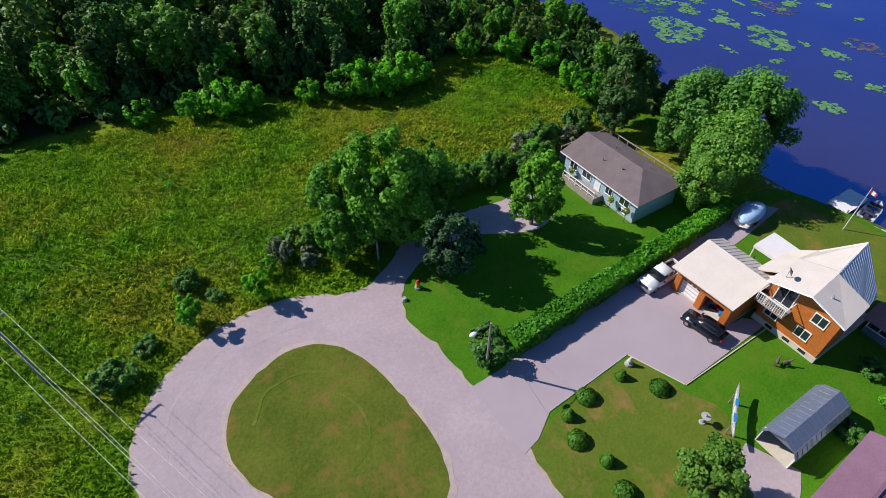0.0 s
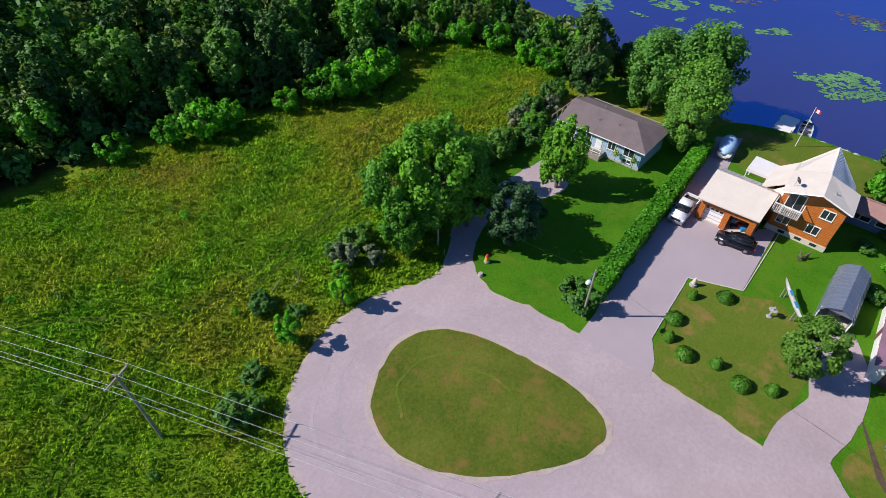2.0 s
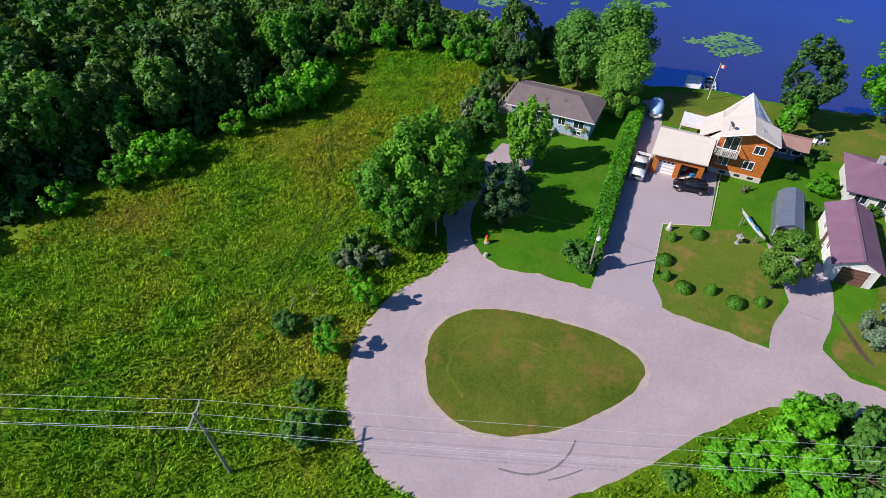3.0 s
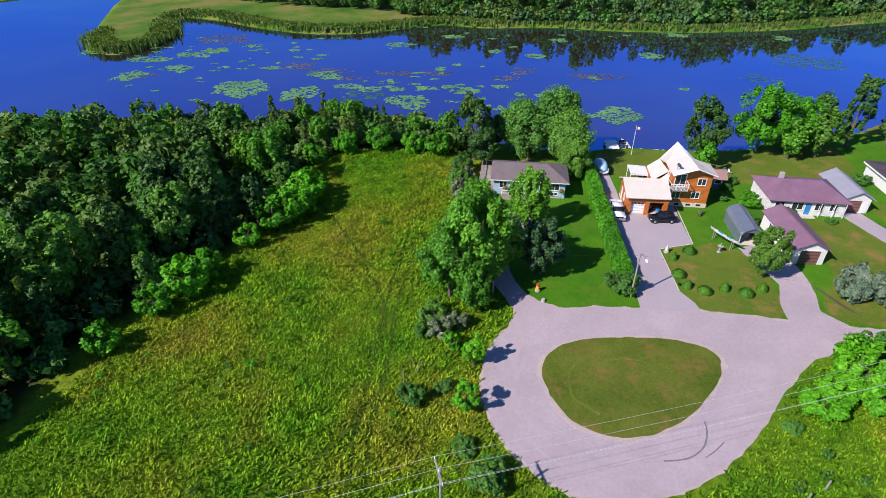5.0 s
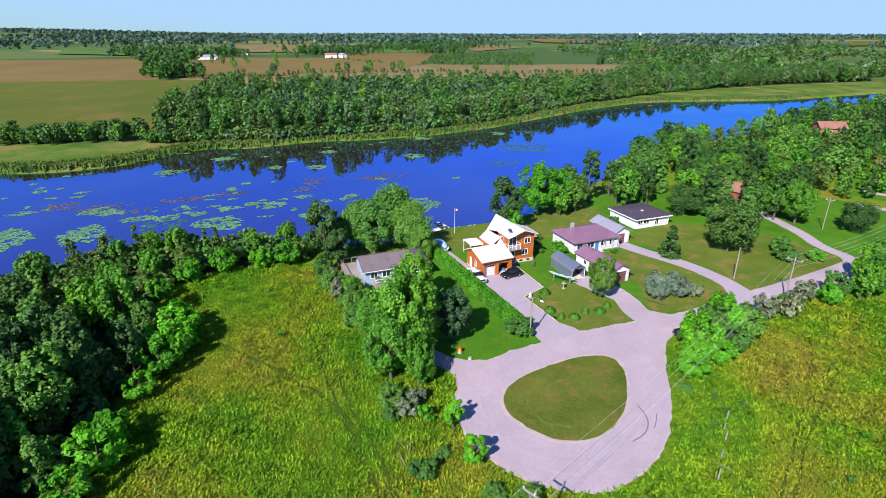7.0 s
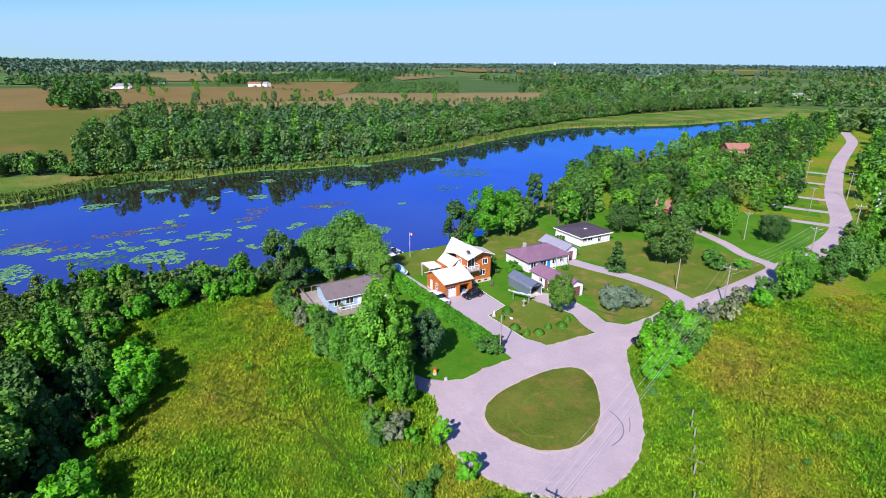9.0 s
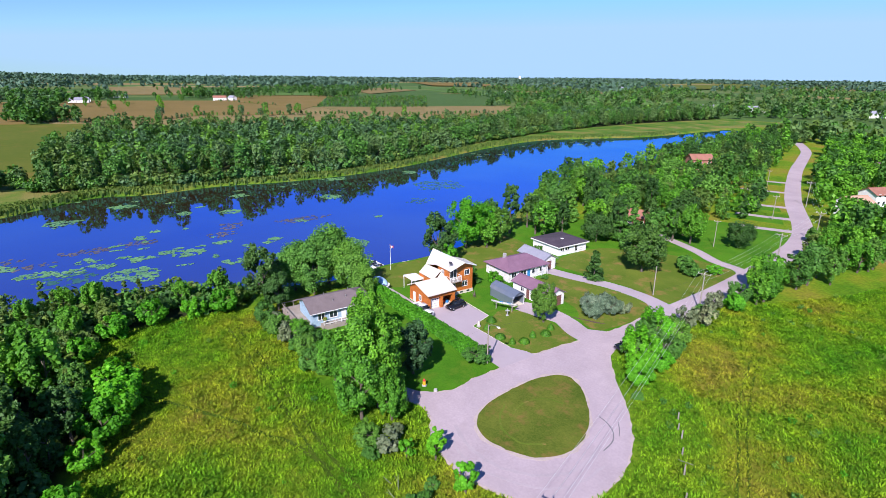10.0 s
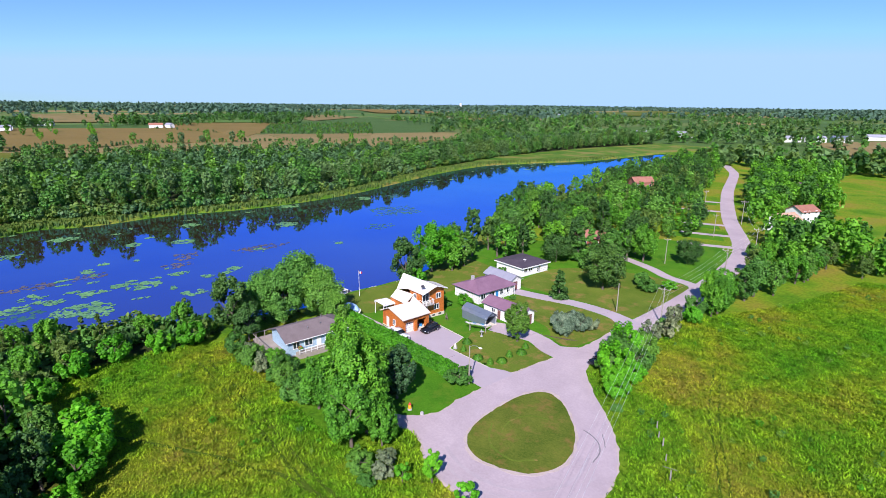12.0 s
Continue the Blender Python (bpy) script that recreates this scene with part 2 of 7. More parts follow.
CANVAS = surface("white_canvas", (0.70, 0.68, 0.68), (0.80, 0.79, 0.78), 0.9, 5, 0.7, 0.2, 0.01, 0, "object")
RED_PAINT = plain("red_paint", (0.55, 0.03, 0.03), 0.6)
YELLOW_PAINT = plain("yellow_paint", (0.75, 0.38, 0.02), 0.5)
BLUE_PAINT = plain("blue_paint", (0.03, 0.22, 0.50), 0.4)
DARK_GOODS = plain("dark_goods", (0.05, 0.05, 0.07), 0.7)
MULCH = surface("brown_mulch", (0.06, 0.04, 0.03), (0.13, 0.09, 0.06), 1.5, 8, 0.95, 0.7, 0.05)
PAD_GREEN = leaf_material("lily_pad", (0.10, 0.27, 0.10), (0.19, 0.38, 0.17), 0.05, 0.4)
SUNKEN = leaf_material("sunken_weed_green", (0.035, 0.13, 0.12), (0.06, 0.17, 0.15), 0.0, 0.3)
ALGAE = leaf_material("algae_mat", (0.100, 0.085, 0.135), (0.15, 0.125, 0.16), 0.0, 0.6)


def window_glass():
    m, n, l, p = nodes_of("window_glass")
    p.inputs["Base Color"].default_value = (0.02, 0.03, 0.04, 1)
    p.inputs["Roughness"].default_value = 0.04
    p.inputs["Specular IOR Level"].default_value = 0.8
    return m


PANE = window_glass()


def water_material():
    """Still brown water that mirrors the sky in a deep blue."""
    m, n, l, p = nodes_of("river_water")
    t = noise_node(n, l, 0.015, 4, 0.6)
    r = ramp(n, [(0.35, (0.064, 0.044, 0.018)), (0.65, (0.085, 0.059, 0.026))])
    l.new(t.outputs[0], r.inputs[0])
    l.new(r.outputs[0], p.inputs["Base Color"])
    p.inputs["Roughness"].default_value, p.inputs["Specular IOR Level"].default_value = 0.5, 0.0
    gl = n.new("ShaderNodeBsdfGlossy")
    r2 = ramp(n, [(0.35, (0.10, 0.36, 1.0)), (0.65, (0.14, 0.42, 1.0))])
    l.new(t.outputs[0], r2.inputs[0])
    l.new(r2.outputs[0], gl.inputs["Color"])
    gl.inputs["Roughness"].default_value = 0.03
    w = noise_node(n, l, 1.6, 4, 0.6, "world", (1, 0.5, 1))
    bp = n.new("ShaderNodeBump")
    bp.inputs["Strength"].default_value, bp.inputs["Distance"].default_value = 0.02, 0.05
    l.new(w.outputs[0], bp.inputs["Height"])
    l.new(bp.outputs[0], gl.inputs["Normal"])
    mx = n.new("ShaderNodeMixShader")
    lw = n.new("ShaderNodeLayerWeight")
    lw.inputs[0].default_value = 0.5
    mr = n.new("ShaderNodeMapRange")
    mr.inputs[1].default_value, mr.inputs[2].default_value, mr.inputs[3].default_value, mr.inputs[4].default_value = 0.30, 0.95, 0.42, 0.90
    l.new(lw.outputs["Facing"], mr.inputs[0])
    l.new(mr.outputs[0], mx.inputs[0])
    l.new(p.outputs[0], mx.inputs[1])
    l.new(gl.outputs[0], mx.inputs[2])
    l.new(mx.outputs[0], n["Material Output"].inputs["Surface"])
    return m


WATER = water_material()


def ground_material():
    """Meadow with green and straw blotches; woodland floor, farm parcels and marsh where the land mask says."""
    m, n, l, p = nodes_of("land")
    a, b, c = noise_node(n, l, 0.04, 7, 0.62), noise_node(n, l, 1.3, 7, 0.75), noise_node(n, l, 0.016, 4, 0.5)
    ra = ramp(n, [(0.37, (0.066, 0.178, 0.006)), (0.47, (0.130, 0.232, 0.010)), (0.55, (0.195, 0.228, 0.017)), (0.68, (0.25, 0.190, 0.040))])
    l.new(a.outputs[0], ra.inputs[0])
    rb = ramp(n, [(0.3, (0.3, 0.36, 0.3)), (0.66, (1.4, 1.34, 1.1))])
    l.new(b.outputs[0], rb.inputs[0])
    meadow = mixed(n, l, ra.outputs[0], rb.outputs[0], 0.75, "MULTIPLY")
    att = n.new("ShaderNodeAttribute")
    att.attribute_name = "land"
    sep = n.new("ShaderNodeSeparateColor")
    l.new(att.outputs["Color"], sep.inputs[0])
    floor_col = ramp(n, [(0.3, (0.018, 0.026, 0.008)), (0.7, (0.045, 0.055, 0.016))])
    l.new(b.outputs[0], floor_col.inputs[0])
    vor = n.new("ShaderNodeTexVoronoi")
    vor.inputs["Scale"].default_value = 0.0042
    mp = n.new("ShaderNodeMapping")
    mp.inputs["Scale"].default_value = (1.0, 0.55, 1.0)
    l.new(n.new("ShaderNodeNewGeometry").outputs["Position"], mp.inputs[0])
    l.new(mp.outputs[0], vor.inputs["Vector"])
    sc = n.new("ShaderNodeSeparateColor")
    l.new(vor.outputs["Color"], sc.inputs[0])
    parcel = ramp(n, [(0.0, (0.060, 0.115, 0.030)), (0.24, (0.22, 0.170, 0.070)), (0.36, (0.075, 0.145, 0.035)), (0.60, (0.11, 0.155, 0.045)), (0.76, (0.26, 0.195, 0.085)), (0.86, (0.07, 0.13, 0.03))])
    parcel.color_ramp.interpolation = "CONSTANT"
    l.new(sc.outputs[0], parcel.inputs[0])
    farm = mixed(n, l, parcel.outputs[0], rb.outputs[0], 0.25, "MULTIPLY")
    farm = mixed(n, l, farm, c.outputs[0], 0.2, "OVERLAY")
    marsh = ramp(n, [(0.36, (0.044, 0.125, 0.012)), (0.49, (0.095, 0.165, 0.020)), (0.60, (0.195, 0.180, 0.048))])
    l.new(a.outputs[0], marsh.inputs[0])
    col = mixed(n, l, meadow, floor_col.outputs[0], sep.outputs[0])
    col = mixed(n, l, col, farm, sep.outputs[1])
    col = mixed(n, l, col, marsh.outputs[0], sep.outputs[2])
    l.new(col, p.inputs["Base Color"])
    p.inputs["Roughness"].default_value = 0.95
    p.inputs["Specular IOR Level"].default_value = 0.1
    bumped(n, l, p, b.outputs[0], 0.8, 0.35)
    return m


LAND = ground_material()

# ---- geometry helpers ----


def box(bm, a, b):
    r = bmesh.ops.create_cube(bm, size=1)["verts"]
    bmesh.ops.scale(bm, vec=[b[i] - a[i] for i in range(3)], verts=r)
    bmesh.ops.translate(bm, vec=[(a[i] + b[i]) / 2 for i in range(3)], verts=r)
    return r


def rod(bm, a, b, r0, r1=None, n=8):
    a, b = Vector(a), Vector(b)
    v = bmesh.ops.create_cone(bm, cap_ends=True, segments=n, radius1=r0, radius2=r0 if r1 is None else r1, depth=(b - a).length)["verts"]
    m = Matrix.Translation((a + b) / 2) @ (b - a).to_track_quat("Z", "Y").to_matrix().to_4x4()
    bmesh.ops.transform(bm, matrix=m, verts=v)
    return v


def slab(bm, pts, thick):
    """A plate of that thickness under the polygon pts."""
    pts = [Vector(p) for p in pts]
    nrm = (pts[1] - pts[0]).cross(pts[2] - pts[0]).normalized()
    if nrm.z < 0:
        pts.reverse()
        nrm = -nrm
    top = [bm.verts.new(p) for p in pts]
    low = [bm.verts.new(p - nrm * thick) for p in pts]
    bm.faces.new(top)
    bm.faces.new(low[::-1])
    for i in range(len(pts)):
        j = (i + 1) % len(pts)
        bm.faces.new((top[j], top[i], low[i], low[j]))


def prism(bm, profile, a, b, axis="x"):
    """A closed profile [(across, up)] swept from a to b along x or y."""
    ring = []
    for s in (a, b):
        ring.append([bm.verts.new((s, u, v) if axis == "x" else (u, s, v)) for u, v in profile])
    n = len(profile)
    bm.faces.new(ring[0])
    bm.faces.new(ring[1][::-1])
    for i in range(n):
        j = (i + 1) % n
        bm.faces.new((ring[0][j], ring[0][i], ring[1][i], ring[1][j]))
    bmesh.ops.recalc_face_normals(bm, faces=bm.faces[:])


def part(name, bm, material, parent=None, label="", smooth=False):
    me = bpy.data.meshes.new(name)
    bm.to_mesh(me)
    bm.free()
    me.materials.append(material)
    if smooth:
        for f in me.polygons:
            f.use_smooth = True
    ob = new(name, me)
    ob.parent = parent
    return tagged(ob, label)


def thing(name, m, label, category, group=""):
    ob = new(name)
    ob.matrix_basis = m
    ob.empty_display_size = 0.2
    return tagged(ob, label, category, group)


def boxes(name, material, parent, *pairs, label=""):
    bm = bmesh.new()
    for a, b in pairs:
        box(bm, a, b)
    return part(name, bm, material, parent, label)


def quads_mesh(name, verts, material, smooth=False):
    """A mesh of loose quads from an array of shape (n, 4, 3)."""
    n = len(verts)
    me = bpy.data.meshes.new(name)
    me.vertices.add(4 * n)
    me.vertices.foreach_set("co", np.ascontiguousarray(verts, dtype=np.float32).ravel())
    me.loops.add(4 * n)
    me.loops.foreach_set("vertex_index", np.arange(4 * n, dtype=np.int32))
    me.polygons.add(n)
    me.polygons.foreach_set("loop_start", np.arange(0, 4 * n, 4, dtype=np.int32))
    me.update(calc_edges=True)
    me.materials.append(material)
    return me


def smooth_line(pts, closed=False, steps=8):
    """A Catmull-Rom line through a few control points."""
    p = np.array(pts, float)
    n, out = len(p), []
    for i in range(n if closed else n - 1):
        if closed:
            a, b, c, d = p[(i - 1) % n], p[i], p[(i + 1) % n], p[(i + 2) % n]
        else:
            a, b, c, d = p[max(i - 1, 0)], p[i], p[i + 1], p[min(i + 2, n - 1)]
        for s in np.arange(steps) / steps:
            out.append(0.5 * (2 * b + (c - a) * s + (2 * a - 5 * b + 4 * c - d) * s ** 2 + (3 * b - a - 3 * c + d) * s ** 3))
    if not closed:
        out.append(p[-1])
    return np.array(out)


def ragged(line, amount, seed, closed=True):
    """The line with a small wavering, as a worn edge has."""
    out = []
    for q in line:
        w = noise.noise_vector((q[0] * 0.9 + seed, q[1] * 0.9, seed)) * amount
        out.append((q[0] + w.x, q[1] + w.y))
    return np.array(out)


def sheet(name, outline, z, material, label, category="", thick=0.05, kind="structure"):
    """A flat sheet of ground cover with a low edge."""
    bm = bmesh.new()
    top = [bm.verts.new((x, y, z)) for x, y in outline]
    f = bm.faces.new(top)
    if f.normal.z < 0:
        f.normal_flip()
    ext = bmesh.ops.extrude_face_region(bm, geom=[f])["geom"]
    bmesh.ops.translate(bm, vec=(0, 0, -thick), verts=[v for v in ext if isinstance(v, bmesh.types.BMVert)])
    bmesh.ops.recalc_face_normals(bm, faces=bm.faces[:])
    bmesh.ops.triangulate(bm, faces=bm.faces[:])
    return tagged(part(name, bm, material), label, category, kind=kind)


def ribbon(name, centre, width, z, material, label, category, kind="structure", seed=3.0, waver=0.12):
    c = smooth_line(centre)
    d = np.gradient(c, axis=0)
    d /= np.linalg.norm(d, axis=1)[:, None]
    nrm = np.stack([-d[:, 1], d[:, 0]], 1)
    w = np.broadcast_to(np.asarray(width, float), (len(c),))[:, None] if np.ndim(width) == 0 else np.interp(np.linspace(0, 1, len(c)), np.linspace(0, 1, len(width)), width)[:, None]
    line = np.concatenate([c + nrm * w / 2, (c - nrm * w / 2)[::-1]])
    return sheet(name, ragged(line, waver, seed), z, material, label, category, 0.04, kind)


def inside(px, py, poly):
    poly = np.asarray(poly, float)
    r = np.zeros(np.shape(px), bool)
    x0, y0 = poly[-1]
    for x1, y1 in poly:
        c = (y0 > py) != (y1 > py)
        with np.errstate(divide="ignore", invalid="ignore"):
            r ^= c & (px < (x1 - x0) * (py - y0) / (y1 - y0 + 1e-12) + x0)
        x0, y0 = x1, y1
    return r


def edge_distance(px, py, poly, closed=True):
    poly = np.asarray(poly, float)
    best = np.full(np.shape(px), 1e9)
    pairs = zip(poly, np.roll(poly, -1, 0)) if closed else zip(poly[:-1], poly[1:])
    for (x0, y0), (x1, y1) in pairs:
        dx, dy = x1 - x0, y1 - y0
        s = np.clip(((px - x0) * dx + (py - y0) * dy) / (dx * dx + dy * dy + 1e-12), 0, 1)
        best = np.minimum(best, np.hypot(px - x0 - s * dx, py - y0 - s * dy))
    return best


# ---- the lie of the land ----
WATER_Z = -1.2
NEAR_SHORE = smooth_line([(-60, 330), (40, 240), (72, 160), (77, 120), (78, 98), (86, 84), (87, 70), (83, 57), (77, 48), (72, 37), (70, 21), (73, 12), (73, 4), (75, -10),
                                          (84, -34), (98, -52), (124, -94), (134, -134), (148, -185), (160, -225), (166, -262), (172, -310), (184, -350), (205, -405)])
FAR_SHORE = smooth_line([(238, -405), (235, -330), (236, -285), (250, -240), (257, -200), (243, -148), (222, -100), (206, -65), (197, -30), (196, 0), (200, 25), (196, 50),
                         (200, 68), (188, 86), (180, 98), (178, 118), (187, 142), (199, 164), (202, 186), (177, 177), (163, 169), (147, 167), (138, 171), (147, 186), (163, 196)])
CHANNEL = [(227, 231), (289, 259), (317, 264), (447, 331), (640, 410), (640, 440), (447, 352), (339, 292), (279, 282), (180, 330), (120, 420), (-60, 420)]
RIVER = np.concatenate([NEAR_SHORE, FAR_SHORE, np.array(CHANNEL, float)])

WOOD_WEST = [(-75, 86), (-10, 83), (9, 81.5), (18, 78.5), (27, 75.5), (37, 72.5), (47, 72), (54, 75.5), (65, 70), (67, 60), (65, 47), (71, 43), (76, 48), (81, 57),
             (84, 74), (75, 98), (70, 150), (40, 230), (-75, 235)]
VILLAGE = [(20.3, 36), (18.5, 20), (20.5, 10), (20.0, -8), (21, -30), (24, -62), (31, -92), (60, -92), (88, -34), (74, -10), (72.5, 4), (72.5, 12), (69.5, 21), (60, 25), (57, 41), (40, 41)]


def axis(lo, hi, step, far, grow=1.13):
    mid = np.arange(lo, hi + step / 2, step)
    out, d, s = [], 0.0, step
    while d < far:
        s *= grow
        d += s
        out.append(d)
    out = np.array(out)
    return np.concatenate([(lo - out)[::-1], mid, hi + out])


gx, gy = axis(-70, 318, 2.4, 4600), axis(-410, 350, 2.6, 4600)
GX, GY = np.meshgrid(gx, gy)
wet = inside(GX, GY, RIVER)
bank = edge_distance(GX, GY, RIVER)
signed = np.where(wet, -bank, bank)
GZ = np.clip(signed * 0.55, -2.2, 0.0)
far_out = np.hypot(GX - 60, GY)
hill = np.clip((far_out - 1100) / 2600, 0, 1) ** 1.3
wave = np.sin(GX * 0.0021 + 1.3) * np.cos(GY * 0.0017 - 0.6) + 0.6 * np.sin(GX * 0.0043 - GY * 0.0031)
GZ = GZ + hill * (6 + 5 * wave) + 36 * np.exp(-((GX - 3400) ** 2 / 1.6e6 + (GY - 1300) ** 2 / 9e5))
me = bpy.data.meshes.new("ground")
nx, ny = len(gx), len(gy)
idx = np.arange(nx * ny).reshape(ny, nx)
F = np.stack([idx[:-1, :-1], idx[:-1, 1:], idx[1:, 1:], idx[1:, :-1]], -1).reshape(-1, 4)
me.vertices.add(nx * ny)
me.vertices.foreach_set("co", np.stack([GX, GY, GZ], -1).astype(np.float32).ravel())
me.loops.add(F.size)
me.loops.foreach_set("vertex_index", F.ravel().astype(np.int32))
me.polygons.add(len(F))
me.polygons.foreach_set("loop_start", np.arange(0, F.size, 4, dtype=np.int32))
me.polygons.foreach_set("use_smooth", np.ones(len(F), bool))
me.update(calc_edges=True)
FAR_BANK_WOOD = [(201, -26), (203, 24), (206, 56), (216, 88), (243, 87), (299, 85), (345, 70), (400, 57), (404, 0), (392, -63), (378, -113), (354, -169), (345, -215), (356, -259), (420, -320), (436, -337),
                 (408, -395), (375, -464), (320, -520), (300, -500), (306, -384), (300, -305), (290, -240), (274, -192), (259, -150), (229, -95), (212, -60)]
MARSH = [(215, -520), (238, -405), (235, -330), (236, -285), (250, -240), (257, -200), (243, -148), (222, -100), (206, -65), (197, -30), (196, 0), (198, 25), (195, 50), (198, 68), (186, 86), (178, 98), (176, 118), (185, 142),
         (197, 164), (147, 165), (136, 171), (147, 190), (227, 235), (289, 262), (303, 251), (270, 220), (245, 190), (228, 140), (223, 110), (219, 88), (209, 56), (203, 24), (202, -26), (211, -60), (228, -95), (258, -150), (273, -192),
         (289, -240), (299, -305), (305, -384), (300, -500)]
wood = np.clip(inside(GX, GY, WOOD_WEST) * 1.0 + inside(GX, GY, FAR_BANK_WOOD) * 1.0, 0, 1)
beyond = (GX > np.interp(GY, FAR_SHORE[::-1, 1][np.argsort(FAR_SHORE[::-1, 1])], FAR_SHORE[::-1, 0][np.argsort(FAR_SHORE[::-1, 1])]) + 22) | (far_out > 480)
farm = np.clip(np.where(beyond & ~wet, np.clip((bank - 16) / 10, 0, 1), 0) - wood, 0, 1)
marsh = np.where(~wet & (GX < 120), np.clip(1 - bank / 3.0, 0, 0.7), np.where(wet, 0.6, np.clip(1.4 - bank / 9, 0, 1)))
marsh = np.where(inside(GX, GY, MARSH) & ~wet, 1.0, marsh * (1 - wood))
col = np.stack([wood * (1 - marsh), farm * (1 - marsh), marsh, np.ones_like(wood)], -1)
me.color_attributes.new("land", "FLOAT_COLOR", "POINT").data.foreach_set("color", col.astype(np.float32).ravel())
me.materials.append(LAND)
ground = tagged(new("ground", me), "wide green meadow land with straw-coloured patches, fields and river bed", "ground", kind="structure")

bm = bmesh.new()
vs = [bm.verts.new(q) for q in ((-120, -430, WATER_Z), (660, -430, WATER_Z), (660, 440, WATER_Z), (-120, 440, WATER_Z))]
bm.faces.new(vs)
tagged(part("water", bm, WATER), "calm deep blue river water mirroring the woods", "river", kind="structure")

# lawns, roads and drives
sheet("lawn", ragged(smooth_line(VILLAGE, True, 6), 0.25, 1.0), 0.03, LAWN, "mown green village lawns between road and river", "lawn")
sheet("dry_lawn", ragged(smooth_line([(21.6, 11.0), (25, 12.3), (34.5, 12.9), (36.2, 8.0), (37.5, 4.5), (33, 0.5), (29, 0.2), (21.0, 1.9)], True, 6), 0.2, 4.0), 0.045, LAWN_DRY,
      "mown lawn with browned dry patches among topiary bushes", "lawn")
sheet("shore_lawn", ragged(smooth_line([(59, 17), (69, 19), (71.8, 11), (71.8, 3), (73, -9), (80, -26), (66, -27), (60, -12), (58, 0)], True, 6), 0.3, 5.0), 0.04, LAWN_DRY,
      "sun-bleached mown lawn along the water", "lawn")
sheet("corner_lawn", ragged(smooth_line([(23, -25.5), (33, -26), (44, -24), (53, -24), (55, -42), (40, -54), (25, -54), (23.5, -40)], True, 6), 0.3, 6.0), 0.04, LAWN_DRY,
      "yellowish mown lawn round a big tree", "lawn")
sheet("yard_lawn", ragged(smooth_line([(21.5, -5.5), (26, -5), (32, -8.6), (45, -9.5), (47, -16.5), (44, -18.6), (36, -21.2), (28, -22.2), (22, -20)], True, 6), 0.3, 7.0), 0.042, LAWN_DRY,
      "browned mown lawn round blue-grey junipers", "lawn")
LOOP = smooth_line([(20.6, 18.4), (20.2, 23.8), (19.4, 28.3), (21.6, 32.0), (25.5, 35.0), (24.6, 37.2), (20.3, 34.6), (16.6, 33.7), (11.2, 36.2), (6.0, 36.7), (1.4, 35.5), (-2.2, 33.2), (-4.7, 30.0),
                    (-5.9, 26.2), (-5.3, 21.8), (-3.3, 17.4), (-0.2, 13.5), (4.6, 9.2), (10.8, 4.2), (14.4, 0.3), (16.2, -5), (16.0, -11), (16.6, -20), (21.6, -20.5),
                    (20.6, -13), (20.2, -6), (20.4, 0), (20.8, 5), (21.0, 11), (21.6, 15)], True, 6)
sheet("gravel_turnaround", ragged(LOOP, 0.22, 2.0), 0.06, GRAVEL, "pale pinkish gravel road loop round a grass island", "road")
sheet("gravel_shoulder", ragged(np.array([(x * 1.0 + (x - 8) * 0.022, y + (y - 18) * 0.016) for x, y in LOOP]), 0.35, 8.0), 0.05, GRAVEL_EDGE, "loose brownish gravel shoulder of the road", "road shoulder")
ribbon("road", [(18.9, -17), (19.3, -25), (21, -45), (24.8, -70), (29.8, -93), (38, -112), (59, -150), (87, -210), (108, -262), (124, -300), (150, -345)], 5.6, 0.055, GRAVEL,
       "pale gravel village road curving away between trees", "road")
ISLE = [(8.9, 30.5), (13.2, 27.6), (15.1, 20.5), (15.2, 14.5), (13.6, 11.4), (10.6, 11.6), (7.4, 13.6), (4.2, 16.4), (1.5, 20.5), (0.9, 24.6), (3.2, 28.6)]
isle = smooth_line(ISLE, True, 8)
sheet("island_shoulder", ragged(np.array([(8.3 + (x - 8.3) * 1.06, 21 + (y - 21) * 1.05) for x, y in isle]), 0.4, 9.0), 0.075, GRAVEL_EDGE, "crumbled gravel rim round the grass island", "road shoulder")
bm = bmesh.new()
isle = ragged(isle, 0.16, 11.0)
centre = isle.mean(0)
rings = []
for k in (1.0, 0.93, 0.7, 0.35):
    rings.append([bm.verts.new((centre[0] + (x - centre[0]) * k, centre[1] + (y - centre[1]) * k, 0.085 + 0.09 * (1 - k) ** 0.5)) for x, y in isle])
hub = bm.verts.new((*centre, 0.175))
skirt = [bm.verts.new((v.co.x, v.co.y, 0.02)) for v in rings[0]]
n_ = len(isle)
for i in range(n_):
    j = (i + 1) % n_
    bm.faces.new((skirt[i], skirt[j], rings[0][j], rings[0][i]))
    for a_, b_ in zip(rings[:-1], rings[1:]):
        bm.faces.new((a_[i], a_[j], b_[j], b_[i]))
    bm.faces.new((rings[-1][i], rings[-1][j], hub))
bmesh.ops.recalc_face_normals(bm, faces=bm.faces[:])
tagged(part("grass_island", bm, ISLAND), "mown pear-shaped grass island with faint tyre rings", "grass island", kind="structure")
sheet("driveway", np.array([(20.6, 18.3), (24, 18.4), (27, 18.9), (44, 19.9), (54, 20.5), (64, 21.6), (66, 18.6), (58, 17.6), (53, 17.2), (45.3, 17.0), (45.3, 10.6), (47.8, 10.4),
                            (49.2, 8.7), (36.9, 8.4), (34.9, 13.4), (25.0, 12.8), (22.6, 11.4), (20.8, 11.0)]), 0.08, ASPHALT, "pale grey paved driveway in front of the garage", "driveway")
